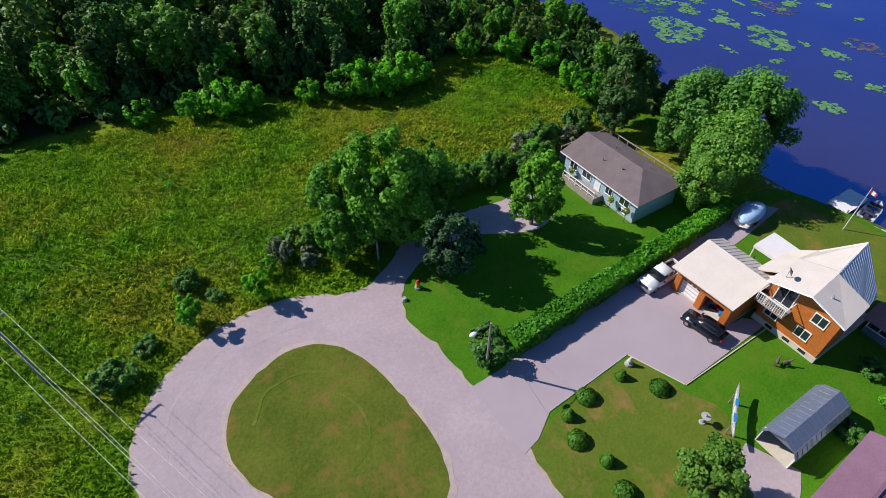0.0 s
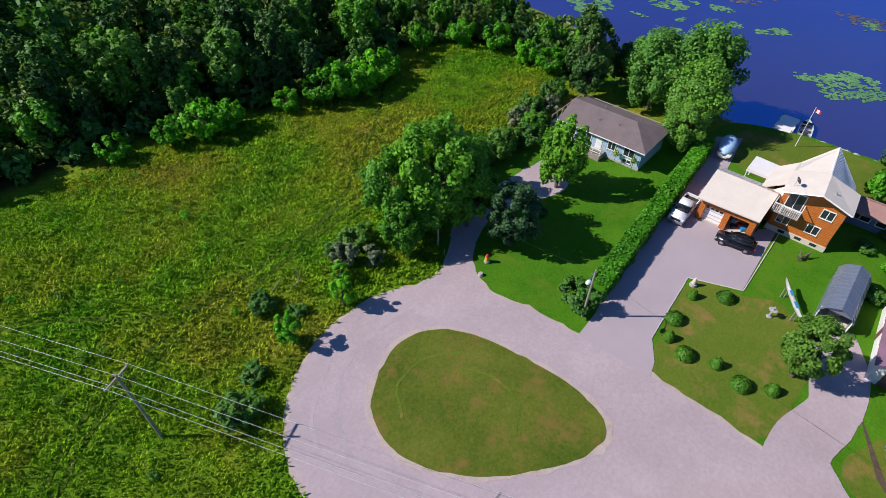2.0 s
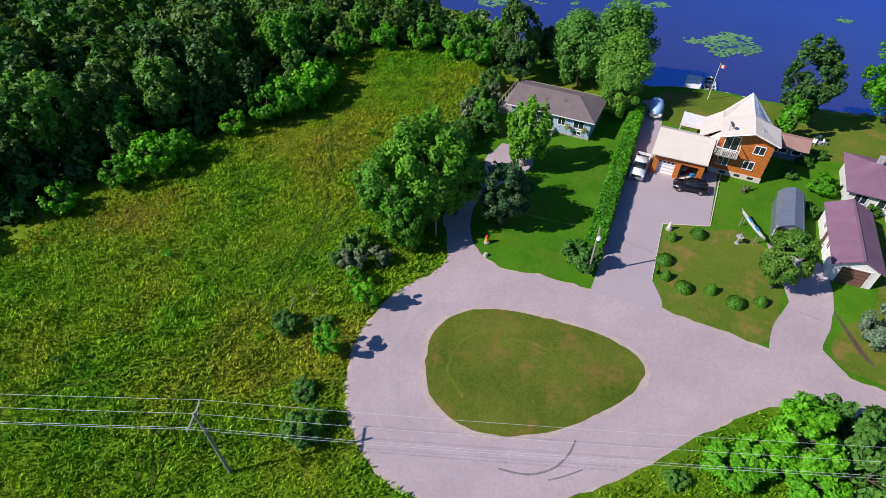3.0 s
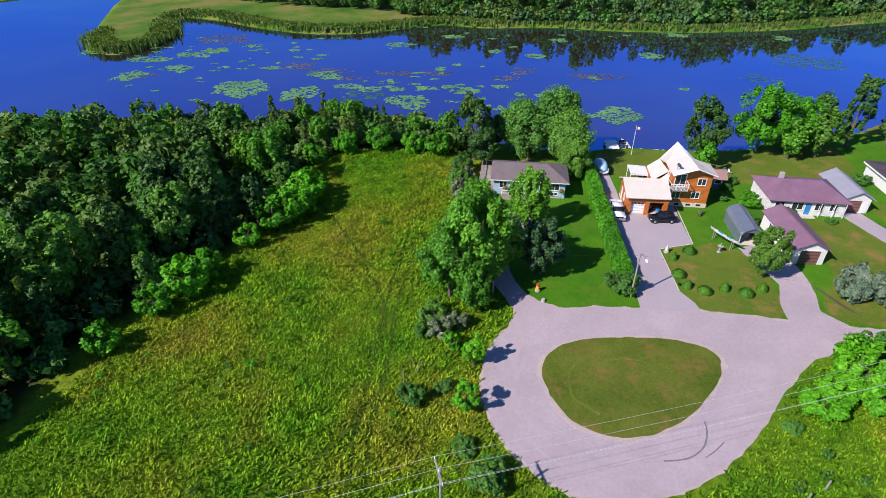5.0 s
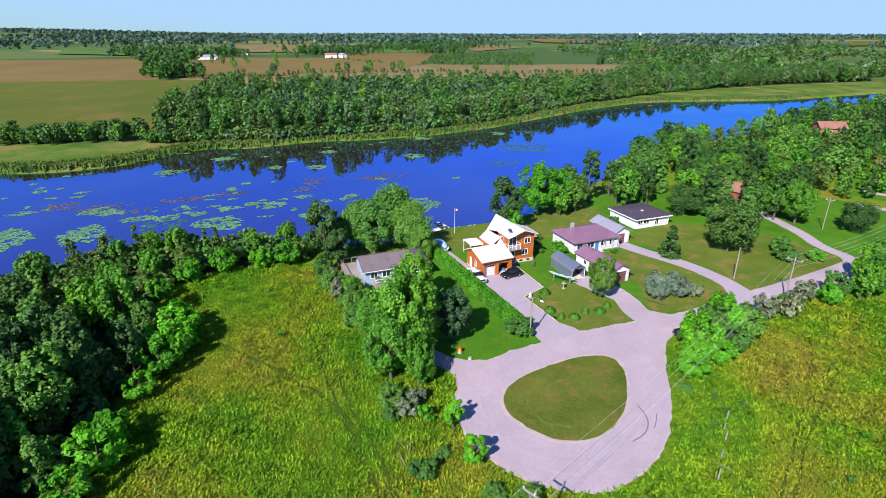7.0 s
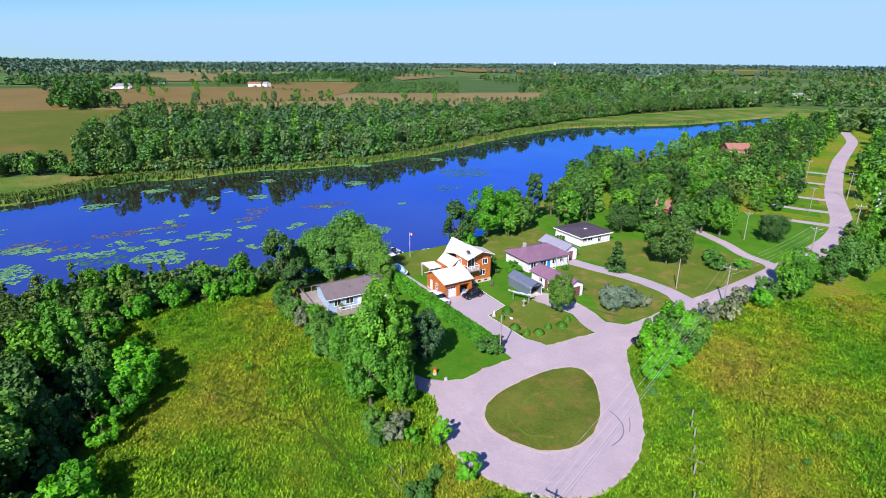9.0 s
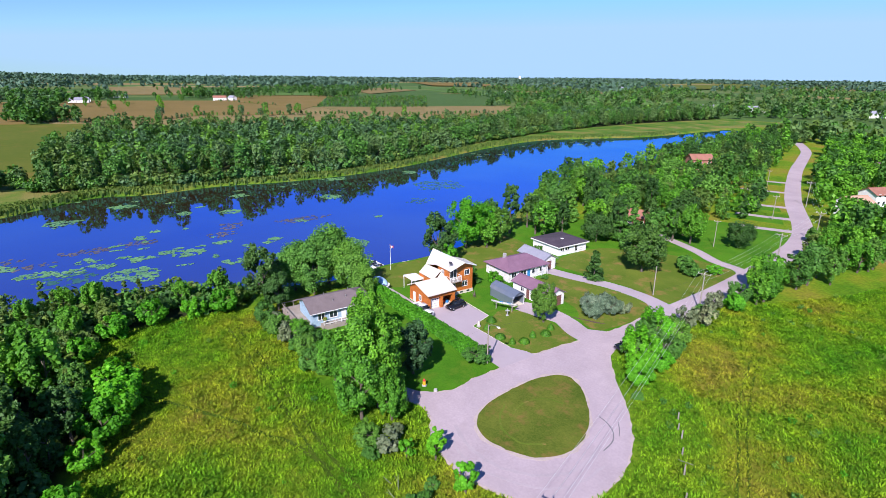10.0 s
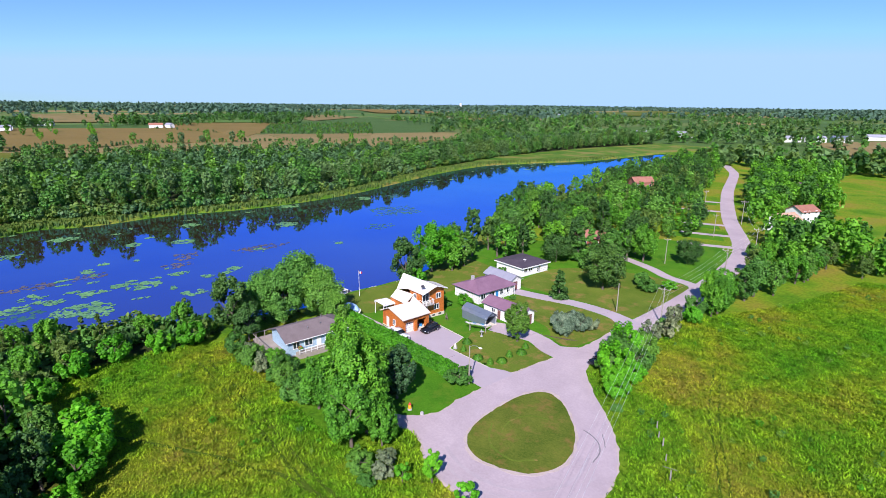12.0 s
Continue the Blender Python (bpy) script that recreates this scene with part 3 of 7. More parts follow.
ribbon("shed_driveway", [(19.5, -2.2), (23, -1.2), (28, -2.4), (33, -1.6), (37.5, 0.2)], [7, 4.5, 4, 5.4, 4.2], 0.065, GRAVEL, "gravel drive leading to the metal shed and white garage", "driveway")
ribbon("house_driveway", [(20.5, -22.3), (25, -24.0), (30, -24.2), (36, -23.2), (43, -20.6), (50.5, -18.2)], [5.5, 3.6, 3.4, 3.4, 3.4, 3.6], 0.07, ASPHALT, "pale drive curving to the plum-roofed house", "driveway")
ribbon("side_driveway", [(22.5, -53), (26, -57), (33, -58.2), (41, -62), (55, -66)], 3.0, 0.07, GRAVEL, "gravel side drive between lawns", "driveway")
ribbon("cottage_driveway", [(23.5, 35.2), (28, 36.5), (33, 36.2), (39, 34.5), (43, 35.0)], [3.2, 3.2, 4.2, 6.5, 4.0], 0.07, GRAVEL, "gravel drive to the blue cottage under the maples", "driveway")
for yy in (-103, -118, -134, -160, -182):
    xr = float(np.interp(-yy, [93, 112, 150, 210], [29.8, 38, 59, 87]))
    ribbon("roadside_driveway", [(xr + 1.5, yy), (xr + 9, yy + 4), (xr + 17, yy + 7)], 3.0, 0.05, GRAVEL, "short gravel house drive off the village road", "driveway", waver=0.2)
    sheet("verge_lawn", np.array([(xr + 4.5, yy + 2.5), (xr + 20, yy + 9.5), (xr + 16, yy + 15), (xr + 0.5, yy + 9)]), 0.04, LAWN, "bright mown verge beside the village road", "lawn")
# tyre marks, ruts and trodden tracks
ribbon("tyre_mark", [(3.8, 15.0), (2.2, 15.2), (0.6, 16.0), (-0.7, 17.6), (-1.3, 19.8)], 0.16, 0.075, TYRE_MARK, "dark curved tyre skid mark on gravel", "tyre mark", waver=0.03)
ribbon("tyre_mark", [(1.6, 13.8), (0.4, 15.0), (-0.4, 16.0)], 0.12, 0.075, TYRE_MARK, "short dark tyre mark on gravel", "tyre mark", waver=0.03)
ribbon("tyre_rut", [(12.5, 32.2), (8, 33.2), (3.5, 32.4), (0.2, 30.0), (-1.6, 26.6), (-1.6, 22.8), (-0.4, 19.4)], 0.5, 0.067, RUT, "paler loose gravel rut round the loop", "tyre rut", waver=0.2)
ribbon("tyre_rut", [(11.5, 34.3), (6, 34.8), (1.6, 33.2), (-2.2, 30.2), (-3.6, 26.4), (-3.2, 21.8)], 0.35, 0.067, RUT, "paler loose gravel rut at the outer edge", "tyre rut", waver=0.2)
ribbon("bald_ring", [(10.2, 24.6), (11.4, 21.8), (10.8, 18.6), (8.4, 17.0)], 0.22, 0.172, LAWN_DRY, "worn tyre ring in the island grass", "tyre rut", waver=0.15)
ribbon("bald_ring", [(12.6, 24.0), (9.6, 27.2), (5.6, 27.6), (3.2, 25.0)], 0.25, 0.15, LAWN_DRY, "worn outer tyre ring in the island grass", "tyre rut", waver=0.15)
TRACK = [(-24, 36), (-19.5, 40.2), (-13, 45.0), (-3.4, 47.4), (6.2, 48.0), (17.5, 49.0), (36, 49.3), (57, 50.2)]
TRAIL = [(13, 48.9), (20.1, 51.2), (23.5, 53.6), (28.3, 56.2), (36.6, 62.2), (43, 67.6)]
CROSS = [(-24, 62), (-15.1, 60.1), (-11.4, 57.3), (-4.6, 50.5), (2, 47.8)]
EAST_TRACK = [(-18, 20), (-12.2, 8.6), (-7.6, 1.0), (-3.4, -7.6), (0.4, -16.5), (1.6, -19.5)]
for off in (-0.75, 0.75):
    ribbon("wheel_track", [(x, y + off) for x, y in TRACK], 0.55, 0.06, TRAMPLED_SHADED, "trampled wheel track through tall meadow grass", "track", waver=0.3)
    ribbon("wheel_track", [(x + off * 0.8, y) for x, y in EAST_TRACK], 0.3, 0.06, TRAMPLED_SHADED, "trampled wheel track through tall meadow grass", "track", waver=0.3)
ribbon("foot_trail", TRAIL, 0.6, 0.068, TRAMPLED_SHADED, "narrow dark footpath trodden through the meadow", "track", waver=0.3)
ribbon("foot_trail", CROSS, 0.45, 0.055, TRAMPLED_SHADED, "narrow footpath trodden through the meadow", "track", waver=0.3)

# ---- plants ----
CROWNS = {}


def leaf_quads(centres, dirs, size, seed, long=1.5):
    """Leaf sprays: bent little quads that face roughly outwards and up."""
    r = np.random.default_rng(seed)
    n = len(centres)
    nrm = dirs + r.normal(0, 0.5, (n, 3)) + np.array([0, 0, 0.4])
    nrm /= np.linalg.norm(nrm, axis=1)[:, None]
    t = np.cross(nrm, r.normal(0, 1, (n, 3)))
    t /= np.linalg.norm(t, axis=1)[:, None]
    b = np.cross(nrm, t)
    s = (size * r.uniform(0.55, 1.3, n))[:, None]
    sag = nrm * s * 0.25
    return np.stack([centres - t * s * long / 2 - sag, centres - b * s * 0.5, centres + t * s * long / 2 - sag, centres + b * s * 0.5], 1)


def crown_quads(h, r, base, sprays, size, seed, shape="round", blobs=26, fill=0.3):
    """Leaves of a crown: clumps set on a swollen, uneven body, with gaps between them."""
    g = np.random.default_rng(seed)
    cs, ds = [], []
    mid, half = (h + base) / 2, (h - base) / 2
    for k in range(blobs):
        u = g.normal(0, 1, 3)
        u /= np.linalg.norm(u)
        u[2] = u[2] * 0.9 + 0.12
        if shape == "cone":
            z = base + (h - base) * g.uniform(0, 1) ** 1.25
            rr = r * (1.03 - (z - base) / (h - base)) ** 0.85
            a = g.uniform(0, 2 * np.pi)
            q = np.array([np.cos(a) * rr * 0.72, np.sin(a) * rr * 0.72, z])
            br = max(0.22 * r, 0.42 * rr)
        else:
            e = g.uniform(0.3, 1.0) ** 0.4 * 0.9
            wid = 1.0 if shape == "round" else (0.75 + 0.35 * (0.5 - 0.5 * u[2]))
            lump = 1 + 0.28 * noise.noise((u[0] * 1.7 + seed, u[1] * 1.7, u[2] * 1.7))
            q = np.array([u[0] * r * e * wid * lump, u[1] * r * e * wid * lump, mid + u[2] * half * e * lump])
            br = g.uniform(0.115, 0.25) * r
        m = sprays // blobs
        v = g.normal(0, 1, (m, 3))
        v /= np.linalg.norm(v, axis=1)[:, None]
        rad = np.where(g.uniform(0, 1, m) < fill, g.uniform(0.3, 0.8, m), g.uniform(0.8, 1.12, m))[:, None]
        flat = np.array([1, 1, 0.55 if shape == "cone" else 1.45])
        cs.append(q + v * rad * br * flat)
        ds.append(v * 0.7 + u * 0.5)
    c, d = np.concatenate(cs), np.concatenate(ds)
    c[:, 2] = np.maximum(c[:, 2], 0.12)
    return leaf_quads(c, d, size, seed + 1)


def tree_proto(key, name, h, r, base, sprays, size, leaf, seed, label, shape="round", blobs=26, category="tree", limbs=7):
    quads = crown_quads(h, r, base, sprays, size, seed, shape, blobs)
    CROWNS[key] = quads
    ob = thing(name.rsplit("__", 1)[0], pose(0, 0, -400), label, category)
    g = np.random.default_rng(seed + 5)
    bm = bmesh.new()
    tr = 0.022 * h + 0.04
    top = h * (0.9 if shape == "cone" else 0.62)
    lean = g.normal(0, 0.03 * h, 2)
    pts = [Vector((lean[0] * s, lean[1] * s, top * s)) for s in (0, 0.33, 0.66, 1)]
    for i in range(3):
        rod(bm, pts[i] - Vector((0, 0, 0.1 if i == 0 else 0)), pts[i + 1], tr * (1 - 0.3 * i), tr * (0.7 - 0.3 * i) + 0.01, 7)
    part("trunk", bm, BARK, ob)
    if shape != "cone":
        for k in range(limbs):
            a = 2 * np.pi * (k + g.uniform(0, 0.7)) / limbs
            s = g.uniform(0.35, 0.8)
            p0 = Vector((lean[0] * s, lean[1] * s, top * s))
            p1 = Vector((math.cos(a) * r * 0.65, math.sin(a) * r * 0.65, p0.z + (h - base) * g.uniform(0.12, 0.35)))
            bm = bmesh.new()
            rod(bm, p0, p1, tr * 0.42, tr * 0.12, 5)
            part("limb", bm, BARK, ob)
    crown = new("crown", quads_mesh("crown", quads, leaf))
    crown.parent = ob
    return ob


def retag(ob, label):
    ob["label"] = label
    return ob


PROTO = {}


def proto(key, *a, **k):
    PROTO[key] = [tree_proto(key, *a, **k), False]


proto("maple", "maple_tree", 13.4, 4.5, 0.6, 12000, 0.31, LEAF_MAPLE, 11, "tall bright green leafy maple beside the gravel road", blobs=80)
proto("maple2", "maple_tree__b", 9.5, 3.4, 0.5, 7000, 0.30, LEAF_MAPLE, 12, "round green leafy maple on a lawn", blobs=60)
proto("dark", "dark_maple", 9.2, 3.1, 0.3, 7500, 0.27, LEAF_DARK, 13, "dense dark purple-green leafy tree on the lawn", blobs=60)
proto("willow", "willow_tree", 12.8, 5.6, 0.5, 13000, 0.32, LEAF_WILLOW, 14, "broad grey-green willow leaning over the shore", "spread", blobs=76)
proto("shore", "shore_tree", 13.4, 3.7, 0.4, 8000, 0.33, LEAF_DEEP, 15, "tall dense green tree at the water's edge", blobs=68)
proto("ash", "ash_tree", 14, 4.8, 0.3, 11500, 0.34, LEAF_BRIGHT, 16, "tall light green leafy tree at the shore", blobs=72)
proto("round", "lawn_tree", 12, 5.4, 0.3, 10000, 0.33, LEAF_DEEP, 17, "big round dark green tree on the open lawn", blobs=88)
proto("spruce", "spruce_tree", 6.8, 2.2, 0.3, 2600, 0.40, LEAF_DEEP, 18, "conical green spruce on the lawn", "cone", 40)
proto("pine", "pine_tree", 12.5, 2.9, 0.8, 3000, 0.50, LEAF_WILLOW, 19, "tall grey-green conifer among leafy trees", "cone", 44)
proto("young", "young_tree", 7.4, 2.6, 0.3, 9500, 0.19, LEAF_YOUNG, 20, "young pale green tree beside the gravel drive", blobs=48)
proto("juniper", "juniper_shrub", 3.2, 2.6, 0.3, 5200, 0.22, LEAF_BLUE, 21, "spreading blue-grey juniper shrub by the drive", "spread", 22, "shrub", 4)
proto("bush", "roadside_bush", 5.2, 2.7, 0.2, 6000, 0.27, LEAF_BRIGHT, 22, "rank bright green bush along the gravel road", blobs=48, category="bush")
proto("bush2", "roadside_bush__b", 4.4, 2.4, 0.2, 4400, 0.28, LEAF_WOOD, 23, "dense mid-green bush along the gravel road", blobs=44, category="bush")
proto("sapling", "sapling", 4.2, 1.3, 0.2, 3000, 0.19, LEAF_BRIGHT, 24, "slender bright green sapling in the verge", blobs=28, limbs=3)
proto("grey", "grey_bush", 2.8, 1.6, 0.2, 900, 0.30, LEAF_GREY, 25, "half-dry grey twiggy bush in the verge", blobs=28, category="bush", limbs=4)
proto("wood1", "woodland_tree", 12, 3.2, 0.2, 2600, 0.42, LEAF_WOOD, 31, "dark green leafy tree of the dense wood", blobs=64, limbs=3)
proto("wood2", "woodland_tree__b", 14, 2.6, 0.2, 2600, 0.40, LEAF_DEEP, 32, "tall narrow green tree of the dense wood", blobs=64, limbs=3)
proto("wood3", "woodland_tree__c", 9.4, 2.9, 0.2, 1800, 0.44, LEAF_OLIVE, 33, "olive-green leafy tree at the wood's edge", blobs=64, limbs=3)
proto("wood4", "cedar_tree", 10.0, 2.1, 0.4, 1400, 0.46, LEAF_OLIVE, 34, "narrow olive-green cedar at the wood's edge", "cone", 26)
proto("wood5", "woodland_tree__d", 10.5, 3.2, 0.2, 2000, 0.46, LEAF_MAPLE, 35, "fresh green leafy tree among darker ones", blobs=64, limbs=3)
proto("scrub", "woodland_shrub", 4.2, 2.4, 0.2, 2400, 0.29, LEAF_BRIGHT, 36, "bright green shrub in front of the wood", blobs=32, category="shrub", limbs=3)
PLANT_COUNT = 0


def plant(key, x, y, scale=1.0, tall=1.0, label="", group=""):
    global PLANT_COUNT
    PLANT_COUNT += 1
    ob, used = PROTO[key]
    a = (PLANT_COUNT * 137.5) % 360
    m = pose(x, y, -0.02, 0, 0, a) @ Matrix.Diagonal((scale, scale, scale * tall, 1))
    if not used:
        ob.matrix_basis = m
        PROTO[key][1] = True
    else:
        base_scale = Matrix.Diagonal((*ob.scale, 1)).inverted()
        ob = copy_thing(ob, m @ base_scale)
    if label:
        ob["label"] = label
    if group:
        ob["group"] = group
    return ob


for key, x, y, s, t in (("maple", 23.5, 38.6, 1.0, 1.08), ("maple", 25.6, 36.2, 0.75, 0.95), ("maple", 21.2, 39.0, 0.7, 0.8), ("maple", 20.0, 42.0, 0.8, 1.0), ("maple", 28.2, 39.8, 0.82, 0.95), ("maple2", 17.6, 38.8, 0.72, 1.0), ("maple2", 31.0, 41.2, 0.85, 1.0),
                        ("maple2", 38.8, 32.4, 1.0, 0.98), ("dark", 26.4, 30.6, 1.0, 0.95),
                        ("willow", 68.6, 27.6, 1.1, 0.92), ("willow", 61.8, 25.4, 0.85, 1.0), ("willow", 64.5, 32.5, 0.9, 0.95), ("willow", 68.5, 35.0, 0.9, 0.9), ("shore", 60.5, 41.0, 0.75, 0.8), ("willow", 57.5, 24.6, 0.6, 0.9), ("shore", 63.0, 42.6, 1.0, 1.0), ("shore", 69, 39.5, 0.7, 0.8),
                        ("shore", 66.8, 0.5, 1.12, 0.85), ("ash", 73.5, -12.0, 1.05, 0.95), ("wood5", 71.0, -17.0, 0.9, 0.9), ("ash", 76, -20, 0.85, 0.9), ("wood1", 72.5, -22.5, 0.95, 0.9), ("wood1", 80, -25, 1.0, 0.9), ("round", 37.5, -36.5, 1.0, 0.97), ("spruce", 40.2, -23.6, 1.0, 1.0),
                        ("young", 29.4, 1.4, 1.0, 1.05), ("sapling", 8.2, 37.9, 1.05, 1.0), ("sapling", 1.9, 38.0, 1.1, 0.95), ("sapling", 10.4, 40.6, 0.85, 0.8), ("grey", 12.2, 42.0, 1.0, 1.0),
                        ("grey", 14.6, 40.2, 0.9, 0.8), ("bush2", 15.4, 43.4, 0.8, 0.7), ("bush2", 12.6, 44.0, 0.55, 0.6), ("bush2", 2.6, 43.5, 0.62, 0.7), ("bush2", -2.5, 37.8, 0.5, 0.55), ("bush2", -5.6, 35.4, 0.8, 0.62), ("bush2", 4.6, 40.6, 0.42, 0.5),
                        ("bush", 6.4, 3.6, 0.8, 0.62), ("bush", 9.6, -0.6, 1.15, 1.0), ("bush2", 11.4, -1.4, 0.9, 0.9), ("bush", 8.0, 1.6, 0.85, 0.8), ("bush2", 12.0, -3.8, 1.2, 1.15), ("bush2", 9.0, -5.2, 1.1, 1.0), ("bush", 13.0, -8.6, 1.15, 1.0), ("bush2", 10.8, -11.0, 1.1, 1.0), ("bush", 7.4, -2.2, 0.8, 0.7), ("bush2", 13.2, -12.4, 0.9, 0.9),
                        ("bush2", 13.5, -15.0, 0.85, 0.8), ("grey", 14.2, -19.0, 1.25, 1.2), ("grey", 12.4, -22.2, 1.3, 1.2), ("bush2", 14.8, -25.0, 0.8, 0.8), ("grey", 16.0, -30.0, 1.2, 1.2), ("bush", 13.5, -33.5, 0.8, 0.85),
                        ("bush2", 3.8, 7.2, 0.42, 0.5), ("bush", -11.0, 26.0, 0.3, 0.35), ("bush2", 15.5, -37.5, 0.9, 1.1), ("maple2", 13.0, -43.0, 0.9, 0.95), ("maple2", 17.0, -47.0, 0.8, 1.0),
                        ("juniper", 26.2, -8.0, 0.9, 1.0), ("juniper", 25.2, -11.5, 1.0, 1.1), ("juniper", 28.6, -10.0, 0.95, 1.05), ("juniper", 28.4, -13.2, 0.85, 1.0), ("juniper", 24.2, -14.2, 0.75, 0.9),
                        ("sapling", 60.8, 1.4, 1.7, 1.0), ("bush", 50.0, -3.2, 0.7, 0.62), ("bush2", 47.8, -8.6, 0.55, 0.55), ("bush2", 46.0, -14.2, 0.4, 0.42), ("bush2", 44.5, -2.0, 0.55, 0.55), ("bush2", 52.2, 0.4, 0.5, 0.5),
                        ("bush2", 56, -1.4, 0.55, 0.5), ("bush2", 58.5, -3.2, 0.5, 0.5), ("bush2", 56.5, -19, 0.4, 0.5), ("bush2", 61, -25.5, 0.6, 0.7), ("bush2", 30.0, -44, 1.0, 0.7), ("bush2", 33.5, -47, 1.0, 0.75), ("bush", 27.5, -49.5, 0.7, 0.6),
                        ("bush2", 44.5, 40.6, 0.9, 0.75), ("bush2", 40.5, 42.2, 1.0, 0.8), ("bush2", 36, 43.0, 0.95, 0.75), ("grey", 46.5, 43.5, 1.2, 1.1), ("bush2", 38.3, 41.6, 0.85, 0.8), ("bush2", 34.0, 42.0, 0.9, 0.8), ("bush2", 42.6, 42.8, 0.8, 0.7), ("maple2", 46.2, 41.6, 0.62, 0.62), ("bush2", 49.0, 43.4, 1.0, 0.9), ("bush2", 51, 44.5, 0.9, 0.8), ("bush2", 57, 44.5, 0.9, 0.9), ("grey", 54, 43, 1.0, 0.9),
                        ("pine", 50, -48, 1.0, 0.9), ("pine", 47.5, -52, 0.9, 0.9), ("round", 60, -46, 0.8, 0.85), ("pine", 57, -52, 1.0, 0.95), ("bush2", 27.5, -96, 1.0, 1.0), ("round", 36, -74, 0.75, 0.8), ("maple", 45, -66, 0.9, 0.9)):
    plant(key, x, y, s, t)


def scatter(poly, step, seed, jitter=0.75):
    g = np.random.default_rng(seed)
    poly = np.asarray(poly, float)
    (x0, y0), (x1, y1) = poly.min(0), poly.max(0)
    xs, ys = np.meshgrid(np.arange(x0, x1, step), np.arange(y0, y1, step))
    xs, ys = xs.ravel(), ys.ravel()
    xs, ys = xs + g.uniform(-jitter, jitter, len(xs)) * step, ys + g.uniform(-jitter, jitter, len(ys)) * step
    k = inside(xs, ys, poly)
    return np.stack([xs[k], ys[k]], 1)


def merged_wood(name, spots, keys, mats, label, seed, lo, hi, thin=1, grow=1.0):
    """A far wood as one body of leaves, one mesh for each leaf colour."""
    g = np.random.default_rng(seed)
    bins = {}
    for x, y, z in spots:
        k = keys[g.integers(len(keys))]
        q = CROWNS[k]
        if thin > 1:
            q = q[g.integers(0, thin)::thin]
        s = g.uniform(lo, hi)
        a = g.uniform(0, 2 * np.pi)
        c, d = np.cos(a) * s, np.sin(a) * s
        p = q
        if grow != 1.0:
            mid = q.mean(1, keepdims=True)
            p = mid + (q - mid) * grow
        w = np.empty_like(p)
        w[..., 0], w[..., 1], w[..., 2] = p[..., 0] * c - p[..., 1] * d + x, p[..., 0] * d + p[..., 1] * c + y, p[..., 2] * s + z
        bins.setdefault(mats[g.integers(len(mats))], []).append(w)
    for mt, lst in bins.items():
        tagged(new(name, quads_mesh(name, np.concatenate(lst), mt)), label, "woods", kind="stuff")


# the wood west of the meadow: its rim tree by tree, its depth as one body
WOOD_KEYS = ["wood1", "wood2", "wood3", "wood4", "wood5", "wood1", "wood2"]
spots = scatter(WOOD_WEST, 4.9, 41)
rim = edge_distance(spots[:, 0], spots[:, 1], WOOD_WEST[1:13], False)
shore_rim = edge_distance(spots[:, 0], spots[:, 1], WOOD_WEST[12:16], False)
g = np.random.default_rng(42)
near = (rim < 17) & (spots[:, 0] > -42)
for (x, y), d in zip(spots[near], rim[near]):
    east = x > 58
    key = ("wood3", "wood4", "scrub", "wood5")[g.integers(4)] if east else WOOD_KEYS[g.integers(len(WOOD_KEYS))]
    s = g.uniform(0.5, 0.68) if east else (g.uniform(0.5, 0.7) if d < 4 else g.uniform(0.8, 1.1))
    plant(key, x, y, s, g.uniform(0.85, 1.1), group="trees of the west wood")
for x, y, s in ((12, 77, 0.8), (16, 75.2, 1.0), (19.5, 74.6, 0.9), (33, 70.6, 1.0), (36, 69.2, 1.15), (39, 68.2, 1.0), (42, 68.6, 1.1), (45, 68.8, 0.9), (28, 72.6, 0.7), (57, 72.5, 0.8), (63, 68, 0.9), (65.5, 62, 0.9), (65, 55, 0.8), (64.5, 50, 0.9), (5, 79, 0.7)):
    plant("scrub", x, y, s * 1.3, 0.95, group="shrubs before the west wood")
deep = spots[~near]
deep = deep[(deep[:, 1] < 175) & (deep[:, 0] > -60)]
low = edge_distance(deep[:, 0], deep[:, 1], NEAR_SHORE, False) < 24
merged_wood("shore_scrub", [(x, y, 0) for x, y in deep[low]], ["wood3", "wood5", "wood4"], [LEAF_OLIVE, LEAF_OLIVE, LEAF_WOOD, LEAF_MAPLE], "low olive-green scrub wood along the near shore", 44, 0.42, 0.68, 3, 1.4)
merged_wood("deep_wood", [(x, y, 0) for x, y in deep[~low]], ["wood1", "wood2", "wood5", "wood3"], [LEAF_WOOD, LEAF_WOOD, LEAF_OLIVE], "dense dark green wood behind the meadow", 43, 0.7, 1.05, 8, 2.1)

under = scatter(WOOD_WEST, 2.9, 45)
ur = np.minimum(edge_distance(under[:, 0], under[:, 1], WOOD_WEST[1:13], False), edge_distance(under[:, 0], under[:, 1], NEAR_SHORE, False))
under = under[(ur < 24) & (under[:, 1] < 165) & (under[:, 0] > -45)]
merged_wood("understory", [(x, y, -0.1) for x, y in under], ["scrub"], [LEAF_DEEP, LEAF_WOOD, LEAF_OLIVE], "leafy undergrowth filling the wood's rim", 46, 0.55, 0.95, 18, 3.0)

WOOD_EAST = [(70, -27), (77, -26), (83, -39), (97, -57), (120, -93), (129, -134), (143, -185), (155, -225), (161, -262), (166, -310), (176, -350), (160, -360), (132, -300), (116, -255), (97, -210), (72, -152),
             (53, -122), (48, -106), (58, -90), (50, -76), (46, -62), (56, -50), (69, -42)]


def cleared(spots, glades):
    """Tree places without those in the clearings (x, y, radius)."""
    k = np.ones(len(spots), bool)
    for x, y, r_ in glades:
        k &= np.hypot(spots[:, 0] - x, spots[:, 1] - y) > r_
    return spots[k]


